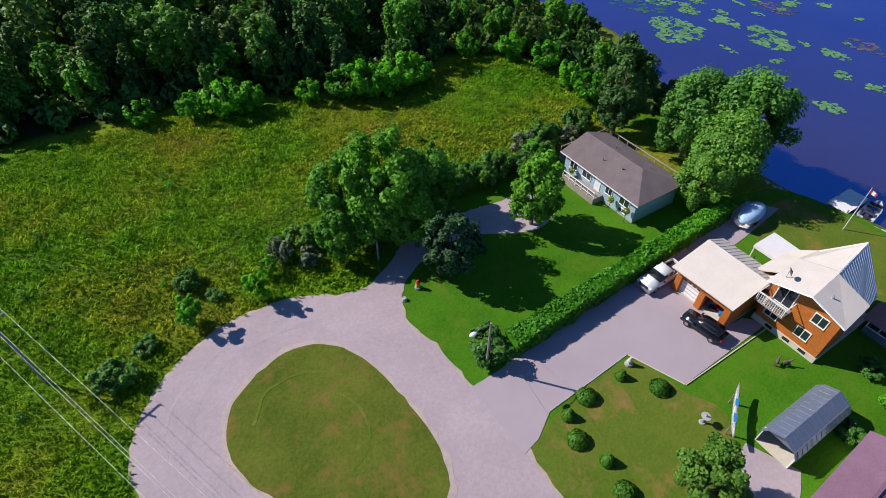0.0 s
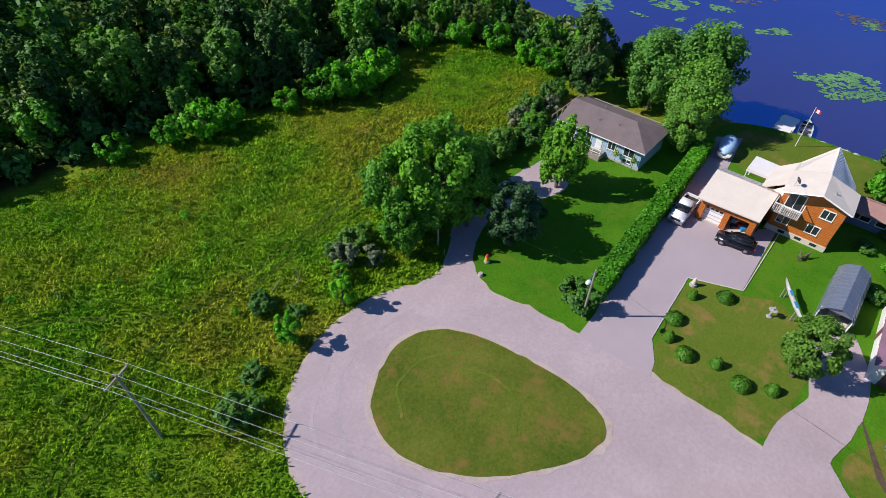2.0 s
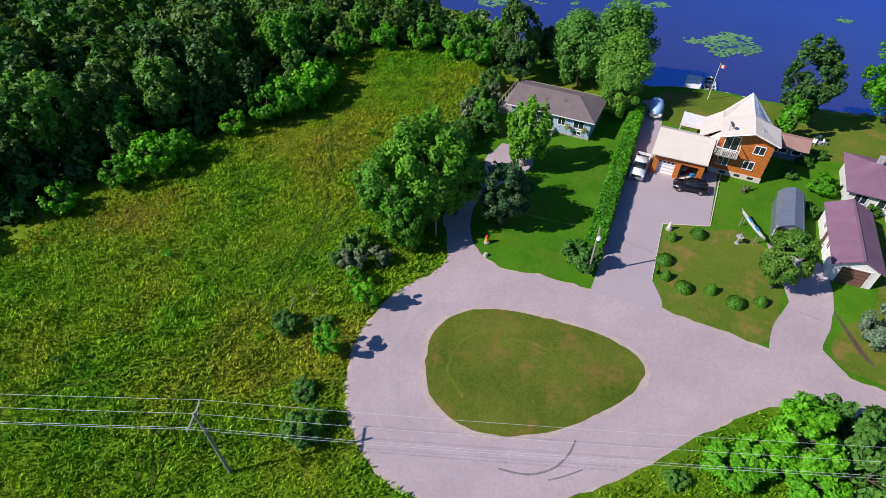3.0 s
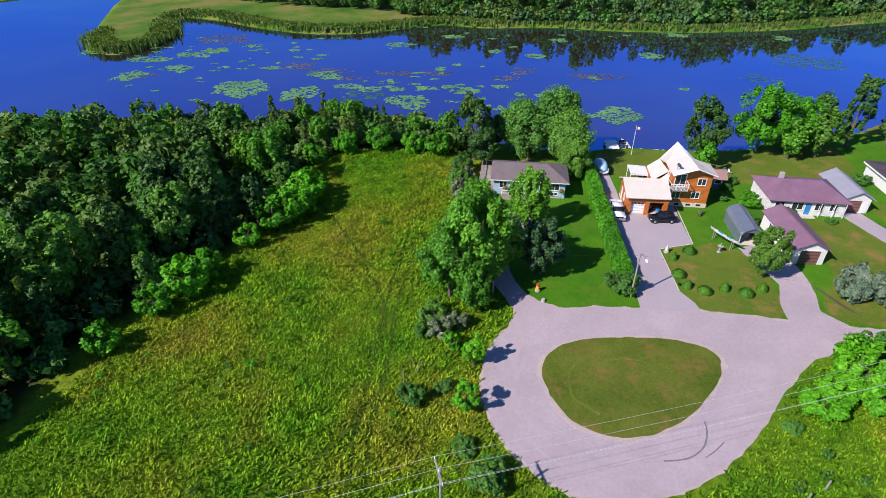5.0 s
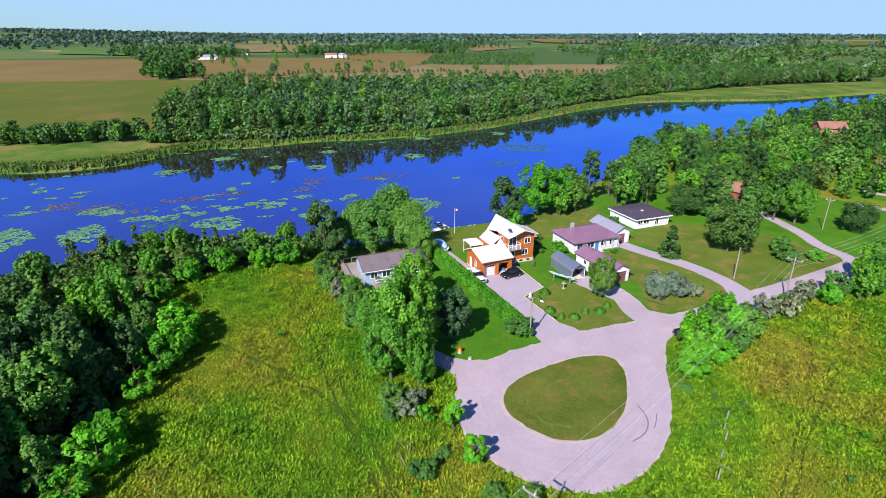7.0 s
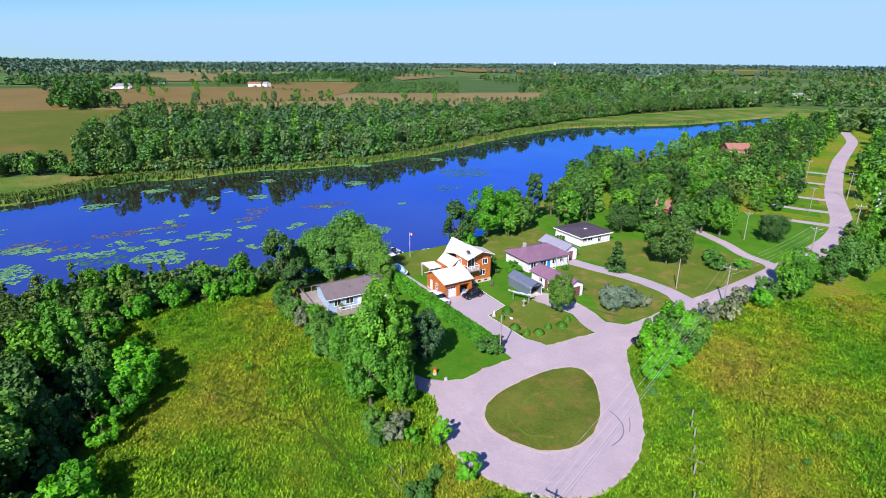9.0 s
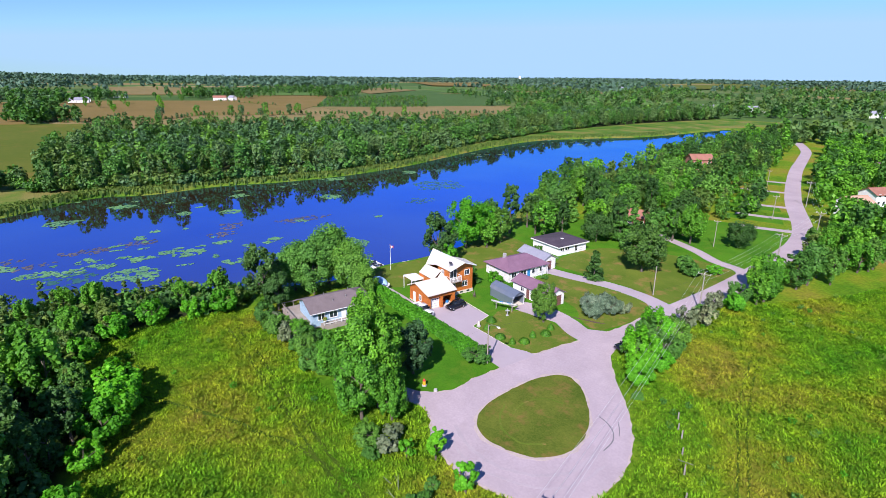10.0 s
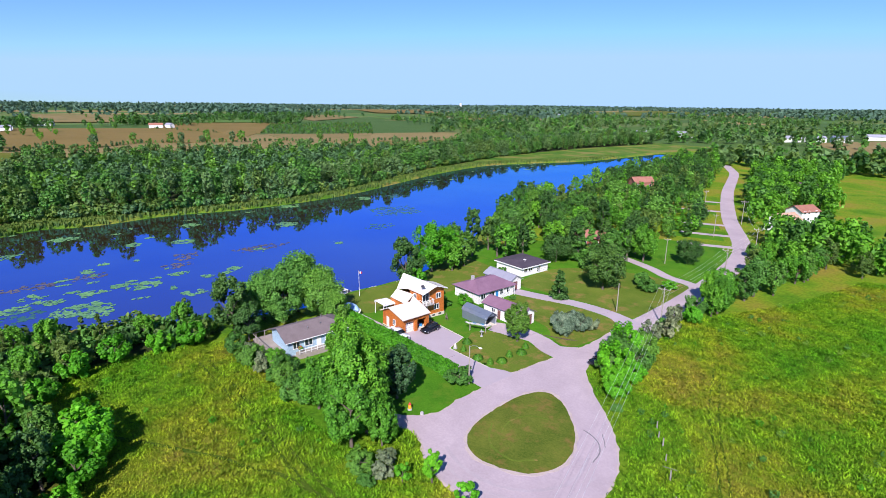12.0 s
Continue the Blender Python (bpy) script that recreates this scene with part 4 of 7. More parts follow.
spots = cleared(scatter(WOOD_EAST, 6.0, 51), ((66, -70, 7), (62, -64, 6), (116, -178, 9), (109, -166, 8)))
near = (spots[:, 1] > -92)
for x, y in spots[near]:
    key = ("wood1", "wood2", "wood5", "wood1", "pine", "wood1", "wood2", "wood5")[g.integers(8)]
    s = g.uniform(0.82, 1.22) * (0.75 if key in ("round",) else 1.0)
    plant(key, x, y, s * 0.92, g.uniform(0.85, 1.05), group="trees of the village wood")
merged_wood("village_wood", [(x, y, 0) for x, y in spots[~near]], ["wood1", "wood2", "wood5", "wood4"], [LEAF_WOOD, LEAF_DEEP, LEAF_DEEP, LEAF_MAPLE, LEAF_OLIVE, LEAF_WILLOW], "mixed green trees between village road and river", 52, 0.6, 1.05, 5, 1.65)
ROAD_WOOD = [(13, -36), (15, -40), (17, -56), (20.5, -76), (25.5, -97), (33, -117), (53, -153), (80, -213), (99, -265), (116, -305), (70, -320), (52, -240), (30, -180), (24, -132), (-4, -118), (-45, -132), (-45, -116), (-6, -101), (4, -90), (9, -76), (11, -58)]
spots = cleared(scatter(ROAD_WOOD, 5.2, 61), ((37, -142, 9), (33, -131, 9), (39, -166, 9), (35, -154, 8)))
near = spots[:, 1] > -100
for x, y in spots[near]:
    plant(("wood5", "wood5", "wood3", "wood1")[g.integers(4)], x, y, g.uniform(0.65, 0.95), g.uniform(0.85, 1.05), group="trees west of the village road")
merged_wood("roadside_wood", [(x, y, 0) for x, y in spots[~near]], ["wood1", "wood2", "wood5"], [LEAF_WOOD, LEAF_MAPLE], "green trees on the meadow side of the village road", 62, 0.7, 1.1, 8, 2.0)
spots = scatter(FAR_BANK_WOOD, 6.3, 71)
fr = edge_distance(spots[:, 0], spots[:, 1], FAR_BANK_WOOD)
merged_wood("far_bank_wood", [(x, y, 0) for x, y in spots[fr < 20]], ["wood1", "wood2", "wood4", "wood5"], [LEAF_WOOD, LEAF_FAR_HAZE, LEAF_FAR_HAZE, LEAF_OLIVE, LEAF_DEEP, LEAF_WOOD], "belt of tall green trees on the far river bank", 72, 0.85, 1.3, 7, 1.8)
merged_wood("far_bank_wood", [(x, y, 0) for x, y in spots[fr >= 20]], ["wood1", "wood2", "wood5"], [LEAF_WOOD, LEAF_FAR_HAZE, LEAF_FAR_HAZE, LEAF_DEEP], "tall green trees behind the far river bank", 73, 0.65, 1.05, 22, 3.2)
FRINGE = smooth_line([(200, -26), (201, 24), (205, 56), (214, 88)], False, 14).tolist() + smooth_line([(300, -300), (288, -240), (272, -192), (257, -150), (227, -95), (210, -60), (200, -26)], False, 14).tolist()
merged_wood("bank_thicket", [(x + g.normal(1.5, 1.2), y + g.normal(0, 1.2), 0) for x, y in np.repeat(FRINGE, 2, 0)], ["scrub"], [LEAF_WOOD, LEAF_FAR_HAZE, LEAF_OLIVE, LEAF_DEEP], "thicket filling the foot of the far bank wood", 70, 0.7, 1.5, 14, 2.6)
ROW = smooth_line([(305, 254), (272, 222), (247, 190), (230, 141), (227, 119), (224, 92)], False, 10)
BANK_TREES = [(x + g.normal(2, 2.5), y + g.normal(0, 2.5), 0) for x, y in np.repeat(ROW, 4, 0)]
merged_wood("bank_scrub", BANK_TREES, ["wood1", "wood5", "wood3"], [LEAF_DEEP, LEAF_FAR_HAZE, LEAF_WOOD], "row of dark scrub trees along the marsh on the far bank", 74, 0.45, 0.85, 12, 2.4)


def land_height(x, y):
    f = math.hypot(x - 60, y)
    hl = min(max((f - 1100) / 2600, 0), 1) ** 1.3
    w = math.sin(x * 0.0021 + 1.3) * math.cos(y * 0.0017 - 0.6) + 0.6 * math.sin(x * 0.0043 - y * 0.0031)
    return hl * (6 + 5 * w) + 36 * math.exp(-((x - 3400) ** 2 / 1.6e6 + (y - 1300) ** 2 / 9e5))


# countryside: fields, hedgerows, copses and the wooded south
FIELDS = (
    ("olive", [(230, 148), (228, 110), (240, 90), (299, 88), (345, 74), (400, 62), (529, 56), (557, 111), (575, 300), (420, 300), (312, 262), (275, 225), (250, 192)]),
    ("tan", [(557, 111), (700, 118), (985, 134), (1039, 373), (900, 430), (575, 300)]),
    ("tan", [(565, 88), (560, 5), (600, -35), (570, -122), (720, -205), (747, -162), (931, -108), (1020, 90), (700, 112)]),
    ("pale", [(1225, 24), (1164, -120), (1700, -200), (1851, 0)]),
    ("green", [(1128, -203), (1042, -406), (1512, -623), (1733, -344)]),
    ("tan", [(936, -112), (750, -166), (705, -202), (957, -312), (1040, -398), (1126, -206)]),
    ("pale", [(552, -176), (504, -254), (621, -326), (696, -204)]),
    ("tan", [(498, -260), (475, -355), (420, -314), (362, -262), (350, -218), (356, -176), (400, -190)]),
    ("green", [(844, -648), (690, -699), (1200, -880), (1293, -730)]),
    ("pale", [(1100, -470), (1300, -700), (1600, -760), (1450, -560)]),
    ("olive", [(1085, -1474), (970, -1784), (1300, -2600), (1900, -2900), (1500, -1900)]),
    ("tan", [(1700, -1000), (1500, -1150), (2100, -1500), (2400, -1300)]),
    ("green", [(1240, 340), (1130, 210), (1500, 160), (1700, 420)]),
)
FIELD_MATS = {
    "olive": surface("grazed_field", (0.070, 0.108, 0.012), (0.125, 0.135, 0.024), 0.012, 0.3, 0.95, 0.3, 0.1, third=(0.165, 0.128, 0.034), spec=0.05),
    "tan": surface("ripe_grain_field", (0.150, 0.108, 0.034), (0.215, 0.152, 0.054), 0.009, 0.25, 0.95, 0.3, 0.1, third=(0.150, 0.130, 0.036), spec=0.05),
    "pale": surface("cut_hay_field", (0.17, 0.132, 0.052), (0.24, 0.18, 0.078), 0.01, 0.25, 0.95, 0.3, 0.1, third=(0.12, 0.135, 0.04), spec=0.05),
    "green": surface("green_crop_field", (0.055, 0.130, 0.026), (0.105, 0.185, 0.048), 0.012, 0.25, 0.95, 0.3, 0.1, third=(0.14, 0.16, 0.05), spec=0.05),
}
FIELD_WORDS = {"olive": "wide grazed field of olive and straw grass", "tan": "flat tan field of ripe grain", "pale": "pale cut hay field", "green": "smooth green crop field"}
for k, (sort, poly) in enumerate(FIELDS):
    top = max(land_height(x, y) for x, y in poly)
    sheet("field", ragged(np.array(poly, float), 4.0, 20.0 + k), top + 0.12 + 0.03 * k, FIELD_MATS[sort], FIELD_WORDS[sort], "field", 0.6)


def wooded(spots):
    """Those far spots where trees may stand: not in fields, marsh or water."""
    q = np.array(spots)
    bare = np.zeros(len(q), bool)
    for poly in [f for _, f in FIELDS] + [MARSH, RIVER]:
        bare |= inside(q[:, 0], q[:, 1], poly)
    return q[~bare].tolist()


def at_land(spots, low=0.3):
    return [(x, y, land_height(x, y) - low) for x, y in spots]


def row_of(pts, step, sway):
    """Places along a hedge line."""
    out = []
    for (x0, y0), (x1, y1) in zip(pts[:-1], pts[1:]):
        n = max(2, int(math.hypot(x1 - x0, y1 - y0) / step))
        out += [(x0 + (x1 - x0) * i / n + g.normal(0, sway), y0 + (y1 - y0) * i / n + g.normal(0, sway)) for i in range(n)]
    return out


def copse(x, y, w, d, n):
    return [(x + g.normal(0, 0.5) * w, y + g.normal(0, 0.5) * d) for _ in range(n)]


hedges = row_of([(560, 92), (556, 35), (561, 2), (596, -38), (566, -122), (552, -174), (516, -194), (502, -256), (484, -352)], 3.6, 1.6) + row_of([(700, -203), (640, -310), (622, -332)], 4, 2) \
    + row_of([(566, 60), (640, 30)], 5, 2) + row_of([(700, 114), (985, 137)], 11, 3) + row_of([(940, -112), (752, -164)], 10, 3)
merged_wood("hedgerow", at_land(hedges), ["wood1", "wood3", "wood5"], [LEAF_FAR_HAZE, LEAF_DEEP, LEAF_WOOD], "dark clipped-looking hedgerow between farm fields", 75, 0.24, 0.5, 24, 3.6)
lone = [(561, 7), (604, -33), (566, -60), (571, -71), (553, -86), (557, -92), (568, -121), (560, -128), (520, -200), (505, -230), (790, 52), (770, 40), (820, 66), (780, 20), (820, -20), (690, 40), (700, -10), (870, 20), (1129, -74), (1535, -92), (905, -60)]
merged_wood("field_trees", at_land(lone), ["wood1", "wood5"], [LEAF_FAR_HAZE, LEAF_WOOD, LEAF_MAPLE], "lone round trees standing along field edges", 78, 0.8, 1.35, 6, 1.9)
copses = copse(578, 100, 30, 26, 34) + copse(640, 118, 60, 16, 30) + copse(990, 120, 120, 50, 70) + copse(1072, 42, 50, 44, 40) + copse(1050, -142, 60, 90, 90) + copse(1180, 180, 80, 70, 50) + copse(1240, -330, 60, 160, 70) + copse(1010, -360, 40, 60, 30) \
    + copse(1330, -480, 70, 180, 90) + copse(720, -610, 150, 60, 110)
merged_wood("copses", at_land(copses), ["wood1", "wood2", "wood5"], [LEAF_FAR_HAZE, LEAF_WOOD, LEAF_DEEP], "dense copses of round trees among the farm fields", 79, 0.95, 1.6, 34, 4.2)
orchard = [p for p in scatter([(705, -206), (957, -316), (937, -516), (625, -331)], 11, 80, 0.4)]
merged_wood("plantation", at_land(orchard), ["wood1", "wood3"], [LEAF_WOOD, LEAF_FAR_HAZE, LEAF_OLIVE], "low even plantation of young trees beyond the fields", 81, 0.4, 0.6, 44, 5.0)
south = []
for k in range(9500):
    y = -330 - g.uniform(0, 1) ** 1.5 * 2100
    x = g.uniform(-500, 1150) * (0.5 - y / 1500)
    if (y > -420 and x > 170) or (x > 640 and y > -640) or math.hypot(x - 60, y) < 345:
        continue
    if noise.noise((x * 0.0050, y * 0.0050, 3.0)) > -0.10 + 0.15 * (y < -1200):
        south.append((x, y))
merged_wood("southern_woods", at_land(wooded(south)), ["wood1", "wood3", "wood5", "wood2"], [LEAF_FAR_HAZE, LEAF_WOOD, LEAF_FAR_HAZE, LEAF_DEEP, LEAF_OLIVE], "wide distant woods beyond the river's bend", 76, 0.8, 1.35, 70, 5.6)
ridge = []
for k in range(16000):
    a = g.uniform(-1.45, 0.75)
    d = 1300 + 3100 * g.uniform(0, 1) ** 0.6
    x, y = 60 + math.cos(a) * d, math.sin(a) * d
    if noise.noise((x * 0.0013, y * 0.0026, 8.0)) > 0.10 - (d - 1300) / 5200:
        ridge.append((x, y))
merged_wood("ridge_woods", at_land(wooded(ridge), 0.5), ["wood1", "wood3"], [LEAF_RIDGE_HAZE], "wooded ridges along the horizon, haze blue in their leaf colour", 77, 1.0, 1.7, 330, 14.0)

# meadow growth: tufts of tall weeds and straw, thinner where people walk
def tufts(name, poly, count, seed, hgt, material, label, keep):
    r = np.random.default_rng(seed)
    poly = np.asarray(poly, float)
    lo, hi = poly.min(0), poly.max(0)
    p = r.uniform(lo, hi, (count * 2, 2))
    p = p[inside(p[:, 0], p[:, 1], poly)][:count]
    d = np.minimum.reduce([edge_distance(p[:, 0], p[:, 1], smooth_line(q), False) for q in (TRAIL, CROSS)] + [np.abs(edge_distance(p[:, 0], p[:, 1], smooth_line(q), False) - 0.75) + 0.1 for q in (TRACK, EAST_TRACK)])
    d = np.minimum(d, np.where(p[:, 1] < 20, edge_distance(p[:, 0], p[:, 1], LOOP) * 0.22, 9.0))
    road = inside(p[:, 0], p[:, 1], LOOP * 1.0) | (edge_distance(p[:, 0], p[:, 1], LOOP) < 0.4) | inside(p[:, 0], p[:, 1], smooth_line(VILLAGE, True, 6))
    p = p[(d > r.uniform(0.05, 0.42, len(p))) & ~road]
    f = np.array([noise.noise((x * 0.07, y * 0.07, 2.0)) + 0.5 * noise.noise((x * 0.35, y * 0.35, 5.0)) for x, y in p])
    k = keep(f, r.uniform(0, 1, len(p)))
    p, f = p[k], f[k]
    n = len(p)
    out = []
    for b in range(3):
        a = r.uniform(0, 2 * np.pi, n)
        s = hgt * r.uniform(0.5, 1.25, n) * (1 + 0.5 * f)
        out_v = np.stack([np.cos(a), np.sin(a)], 1)
        w = np.stack([-np.sin(a), np.cos(a)], 1) * (s * 0.20)[:, None]
        base = p + r.normal(0, 0.15, (n, 2))
        mid, tip = base + out_v * (s * 0.35)[:, None], base + out_v * (s * 0.9)[:, None]
        z0, zm, zt = np.zeros(n), s * 0.6, s * 0.95
        q = np.stack([np.c_[base, z0], np.c_[mid - w, zm], np.c_[tip, zt], np.c_[mid + w, zm]], 1)
        out.append(q)
    tagged(new(name, quads_mesh(name, np.concatenate(out), material)), label, "meadow plants", kind="stuff")


MEADOW = [(-40, 30), (-7, 22), (2, 30), (18, 33), (21, 36), (26, 43.5), (62, 43.5), (66, 55), (64, 68), (54, 73), (47, 69), (37, 69.5), (27, 73), (18, 76), (9, 79), (-40, 81)]
MEADOW_SOUTH = [(-40, 34), (-6, 22), (-1, 16), (7, 9), (14.5, 2), (16.4, -6), (16.2, -34), (12, -42), (5, -62), (0, -95), (-40, -95)]
for k, (poly, cnt) in enumerate(((MEADOW, 70000), (MEADOW_SOUTH, 80000))):
    tufts("meadow_weeds", poly, cnt, 81 + k, 0.36, GRASS_TUFT, "rank bright green weeds of the tall meadow", lambda f, u: u < np.clip(0.75 - f * 0.9, 0.25, 1))
    tufts("meadow_straw", poly, cnt // 3, 91 + k, 0.32, GRASS_TUFT, "straw-coloured dry grass patches in the meadow", lambda f, u: u < np.clip(f * 2.2 + 0.15, 0.03, 0.9))
r = np.random.default_rng(88)
clumps = []
for poly, cnt in ((MEADOW, 420), (MEADOW_SOUTH, 300)):
    q = scatter(poly, 3.1, cnt)
    q = q[(np.minimum.reduce([edge_distance(q[:, 0], q[:, 1], smooth_line(w), False) for w in (TRACK, TRAIL, CROSS, EAST_TRACK)]) > 1.8) & ~inside(q[:, 0], q[:, 1], LOOP) & (edge_distance(q[:, 0], q[:, 1], LOOP) > 2.5)]
    clumps += q[r.uniform(0, 1, len(q)) < np.clip(0.4 - np.array([noise.noise((x * 0.06, y * 0.06, 6.0)) for x, y in q]), 0.08, 0.9)].tolist()
merged_wood("weed_clumps", [(x, y, -0.05) for x, y in clumps], ["scrub", "bush"], [LEAF_BRIGHT, LEAF_WOOD, LEAF_YOUNG, GRASS_TUFT], "low leafy weed clumps scattered through the meadow", 89, 0.10, 0.24, 70, 3.0)
# reeds along the far bank and the marsh
r = np.random.default_rng(95)
line = FAR_SHORE[8:-1]
pts = np.concatenate([line + np.stack([r.uniform(-2, 8, len(line)), r.normal(0, 2.0, len(line))], 1) for _ in range(190)])
pts = pts[~inside(pts[:, 0], pts[:, 1], RIVER) | (r.uniform(0, 1, len(pts)) < 0.25)]
n_ = len(pts)
a = r.uniform(0, 6.28, n_)
w = np.c_[np.cos(a), np.sin(a)] * 0.2
hh = r.uniform(0.9, 2.0, n_)
q = np.stack([np.c_[pts - w, np.full(n_, -1.3)], np.c_[pts + w, np.full(n_, -1.3)], np.c_[pts + w * 1.3 + r.normal(0, 0.3, (n_, 2)), hh - 0.6], np.c_[pts - w * 1.3, hh - 0.8]], 1)
tagged(new("reeds", quads_mesh("reeds", q, REED)), "fringe of yellowish reeds along the far bank", "reeds", kind="stuff")

# lily pads and algae drifting on the water
def floating(name, patches, material, label, category, seed, size, z, density):
    """Small leaves filling patches of uneven outline: (x, y, reach along x, reach along y)."""
    r = np.random.default_rng(seed)
    out = []
    for x, y, rx, ry in patches:
        n = int(max(8, math.pi * rx * ry * density))
        t, q = r.uniform(0, 2 * np.pi, n), np.sqrt(r.uniform(0, 1, n))
        lobe = np.array([0.82 + 0.38 * noise.noise((math.cos(a) * 1.3 + x, math.sin(a) * 1.3 + y, 1.0)) + 0.25 * noise.noise((math.cos(a) * 3.5 + x, math.sin(a) * 3.5 + y, 4.0)) for a in t])
        px, py = x + np.cos(t) * q * rx * lobe, y + np.sin(t) * q * ry * lobe
        gap = np.array([noise.noise((a * 0.45, b * 0.45, seed)) for a, b in zip(px, py)]) > -0.28
        px, py = px[gap], py[gap]
        n = len(px)
        s_, tt, e, zz = size * r.uniform(0.5, 1.4, n), r.uniform(0, 1.57, n), r.uniform(0.6, 1.0, n), z + r.uniform(0, 0.03, n)
        out.append(np.stack([np.stack([px + s_ * np.cos(tt + k * 1.5708) * (1 if k % 2 else e), py + s_ * np.sin(tt + k * 1.5708) * (1 if k % 2 else e), zz], -1) for k in range(4)], 1))
    out = np.concatenate(out)
    k = inside(out[:, 0, 0], out[:, 0, 1], RIVER)
    tagged(new(name, quads_mesh(name, out[k], material)), label, category, kind="stuff")


PADS = [(106, 111, 9.8, 9), (103, 93, 7.6, 6), (100, 63, 6, 7), (97, 11, 7, 6), (113, 149, 7.2, 5), (123, 140, 4.5, 6), (132, 155, 4.5, 9), (127, 111, 2.2, 4), (122, 93, 4.1, 5), (111, 82, 3, 5), (116, 72, 2, 3), (112, 60, 2, 4),
        (111, 50, 4, 5), (109, 75, 3.2, 4), (109, 35, 2, 2), (132, 59, 3, 2), (116, 40, 2, 3), (156, -7, 5, 5), (156, 44, 3, 3), (151, 30, 4, 4), (175, 22, 4, 4), (189, -22, 4.5, 5), (188, -59, 5, 4), (120, -9, 2.2, 2), (127, 14, 3.2, 2),
        (143, 180, 9, 6), (139, 144, 4.5, 7), (146, 139, 4.5, 6), (154, 129, 3.2, 4), (162, 78, 4, 6), (177, 61, 4, 5), (97, 30, 2, 2.5), (95, 18, 2, 2), (98, 41, 3, 3), (110, 68, 2, 3), (114, 54, 2, 3), (119, 89, 3, 4), (112, 27, 2, 2)]
g = np.random.default_rng(98)
for x, y, sx, sy, n in ((112, 66, 10, 12, 16), (113, 48, 8, 10, 10), (116, 140, 14, 12, 16), (125, 112, 12, 16, 12), (150, 130, 12, 20, 16), (168, 90, 12, 26, 10), (188, 20, 5, 30, 14), (240, -230, 8, 30, 24), (215, -120, 6, 14, 8)):
    for k in range(n):
        PADS.append((x + g.normal(0, 1) * sx, y + g.normal(0, 1) * sy, g.uniform(0.5, 1.8), g.uniform(0.8, 2.4)))
floating("lily_pads", PADS, PAD_GREEN, "rounded mats of green lily pads on the river", "water plants", 99, 0.38, WATER_Z + 0.02, 4.6)
floating("sunken_weed", [(154, -54, 13, 12), (132, -33, 5, 6), (185, -75, 6, 6), (104, 76, 6, 8)], SUNKEN, "thin veil of pale green weed just under the surface", "water plants", 97, 0.7, WATER_Z + 0.006, 0.5)
MATS = [(163, 145, 10, 13), (130, 103, 5, 7), (125, 72, 3.5, 8), (129, 13, 4, 11), (130, 34, 3, 5), (119, 84, 3, 7), (114, 146, 3.6, 6), (125, 92, 4, 9), (124, 39, 3, 6), (134, 34, 3, 5), (127, 60, 3, 7), (182, 112, 7, 14)]
floating("algae_mats", MATS, ALGAE, "thin rusty algae drifting on the river", "water plants", 75, 0.55, WATER_Z + 0.008, 0.85)

# ---- buildings ----


def window(parent, wall, at, out, a0, a1, z0, z1, frame_mat=None, panes=2, name="window"):
    """A framed window on a wall across x or y, at that place, facing out (+1 or -1)."""
    fm = frame_mat or WHITE_TRIM

    def b(bm, p0, p1, q0, q1, d0, d1):
        lo, hi = sorted((at + out * d0, at + out * d1))
        if wall == "x":
            box(bm, (lo, p0, q0), (hi, p1, q1))
        else:
            box(bm, (p0, lo, q0), (p1, hi, q1))
    bm = bmesh.new()
    t = 0.09
    b(bm, a0 - t, a1 + t, z1, z1 + t, -0.02, 0.07)
    b(bm, a0 - t, a0, z0, z1, -0.02, 0.07)
    b(bm, a1, a1 + t, z0, z1, -0.02, 0.07)
    for k in range(1, panes):
        m_ = a0 + (a1 - a0) * k / panes
        b(bm, m_ - 0.035, m_ + 0.035, z0, z1, -0.02, 0.06)
    w = part(name, bm, fm, parent)
    bm = bmesh.new()
    b(bm, a0 - t, a1 + t, z0 - 0.08, z0, -0.02, 0.12)
    part("sill", bm, fm, w)
    for k in range(panes):
        bm = bmesh.new()
        p0, p1 = a0 + (a1 - a0) * k / panes + 0.03, a0 + (a1 - a0) * (k + 1) / panes - 0.03
        b(bm, p0, p1, z0 + 0.01, z1 - 0.01, -0.01, 0.025)
        part("pane", bm, PANE, w)
    return w


def roof_plate(name, parent, pts, material, thick=0.12, ribs=0, label=""):
    """One slope of a roof, with raised seams from eave to ridge if asked: pts run eave, eave, ridge, ridge."""
    bm = bmesh.new()
    slab(bm, pts, thick)
    plate = part(name, bm, material, parent, label)
    p = [Vector(q) for q in pts]
    nrm = (p[1] - p[0]).cross(p[2] - p[0]).normalized()
    if nrm.z < 0:
        nrm = -nrm
    for k in range(ribs):
        s = (k + 0.5) / ribs
        a, b = p[0].lerp(p[1], s), p[3].lerp(p[2], s)
        side = (p[1] - p[0]).normalized() * 0.025
        q = [a - side, a + side, b + side, b - side]
        bm = bmesh.new()
        slab(bm, [v + nrm * 0.035 for v in q], 0.034)
        part("seam", bm, material, plate)
    return plate


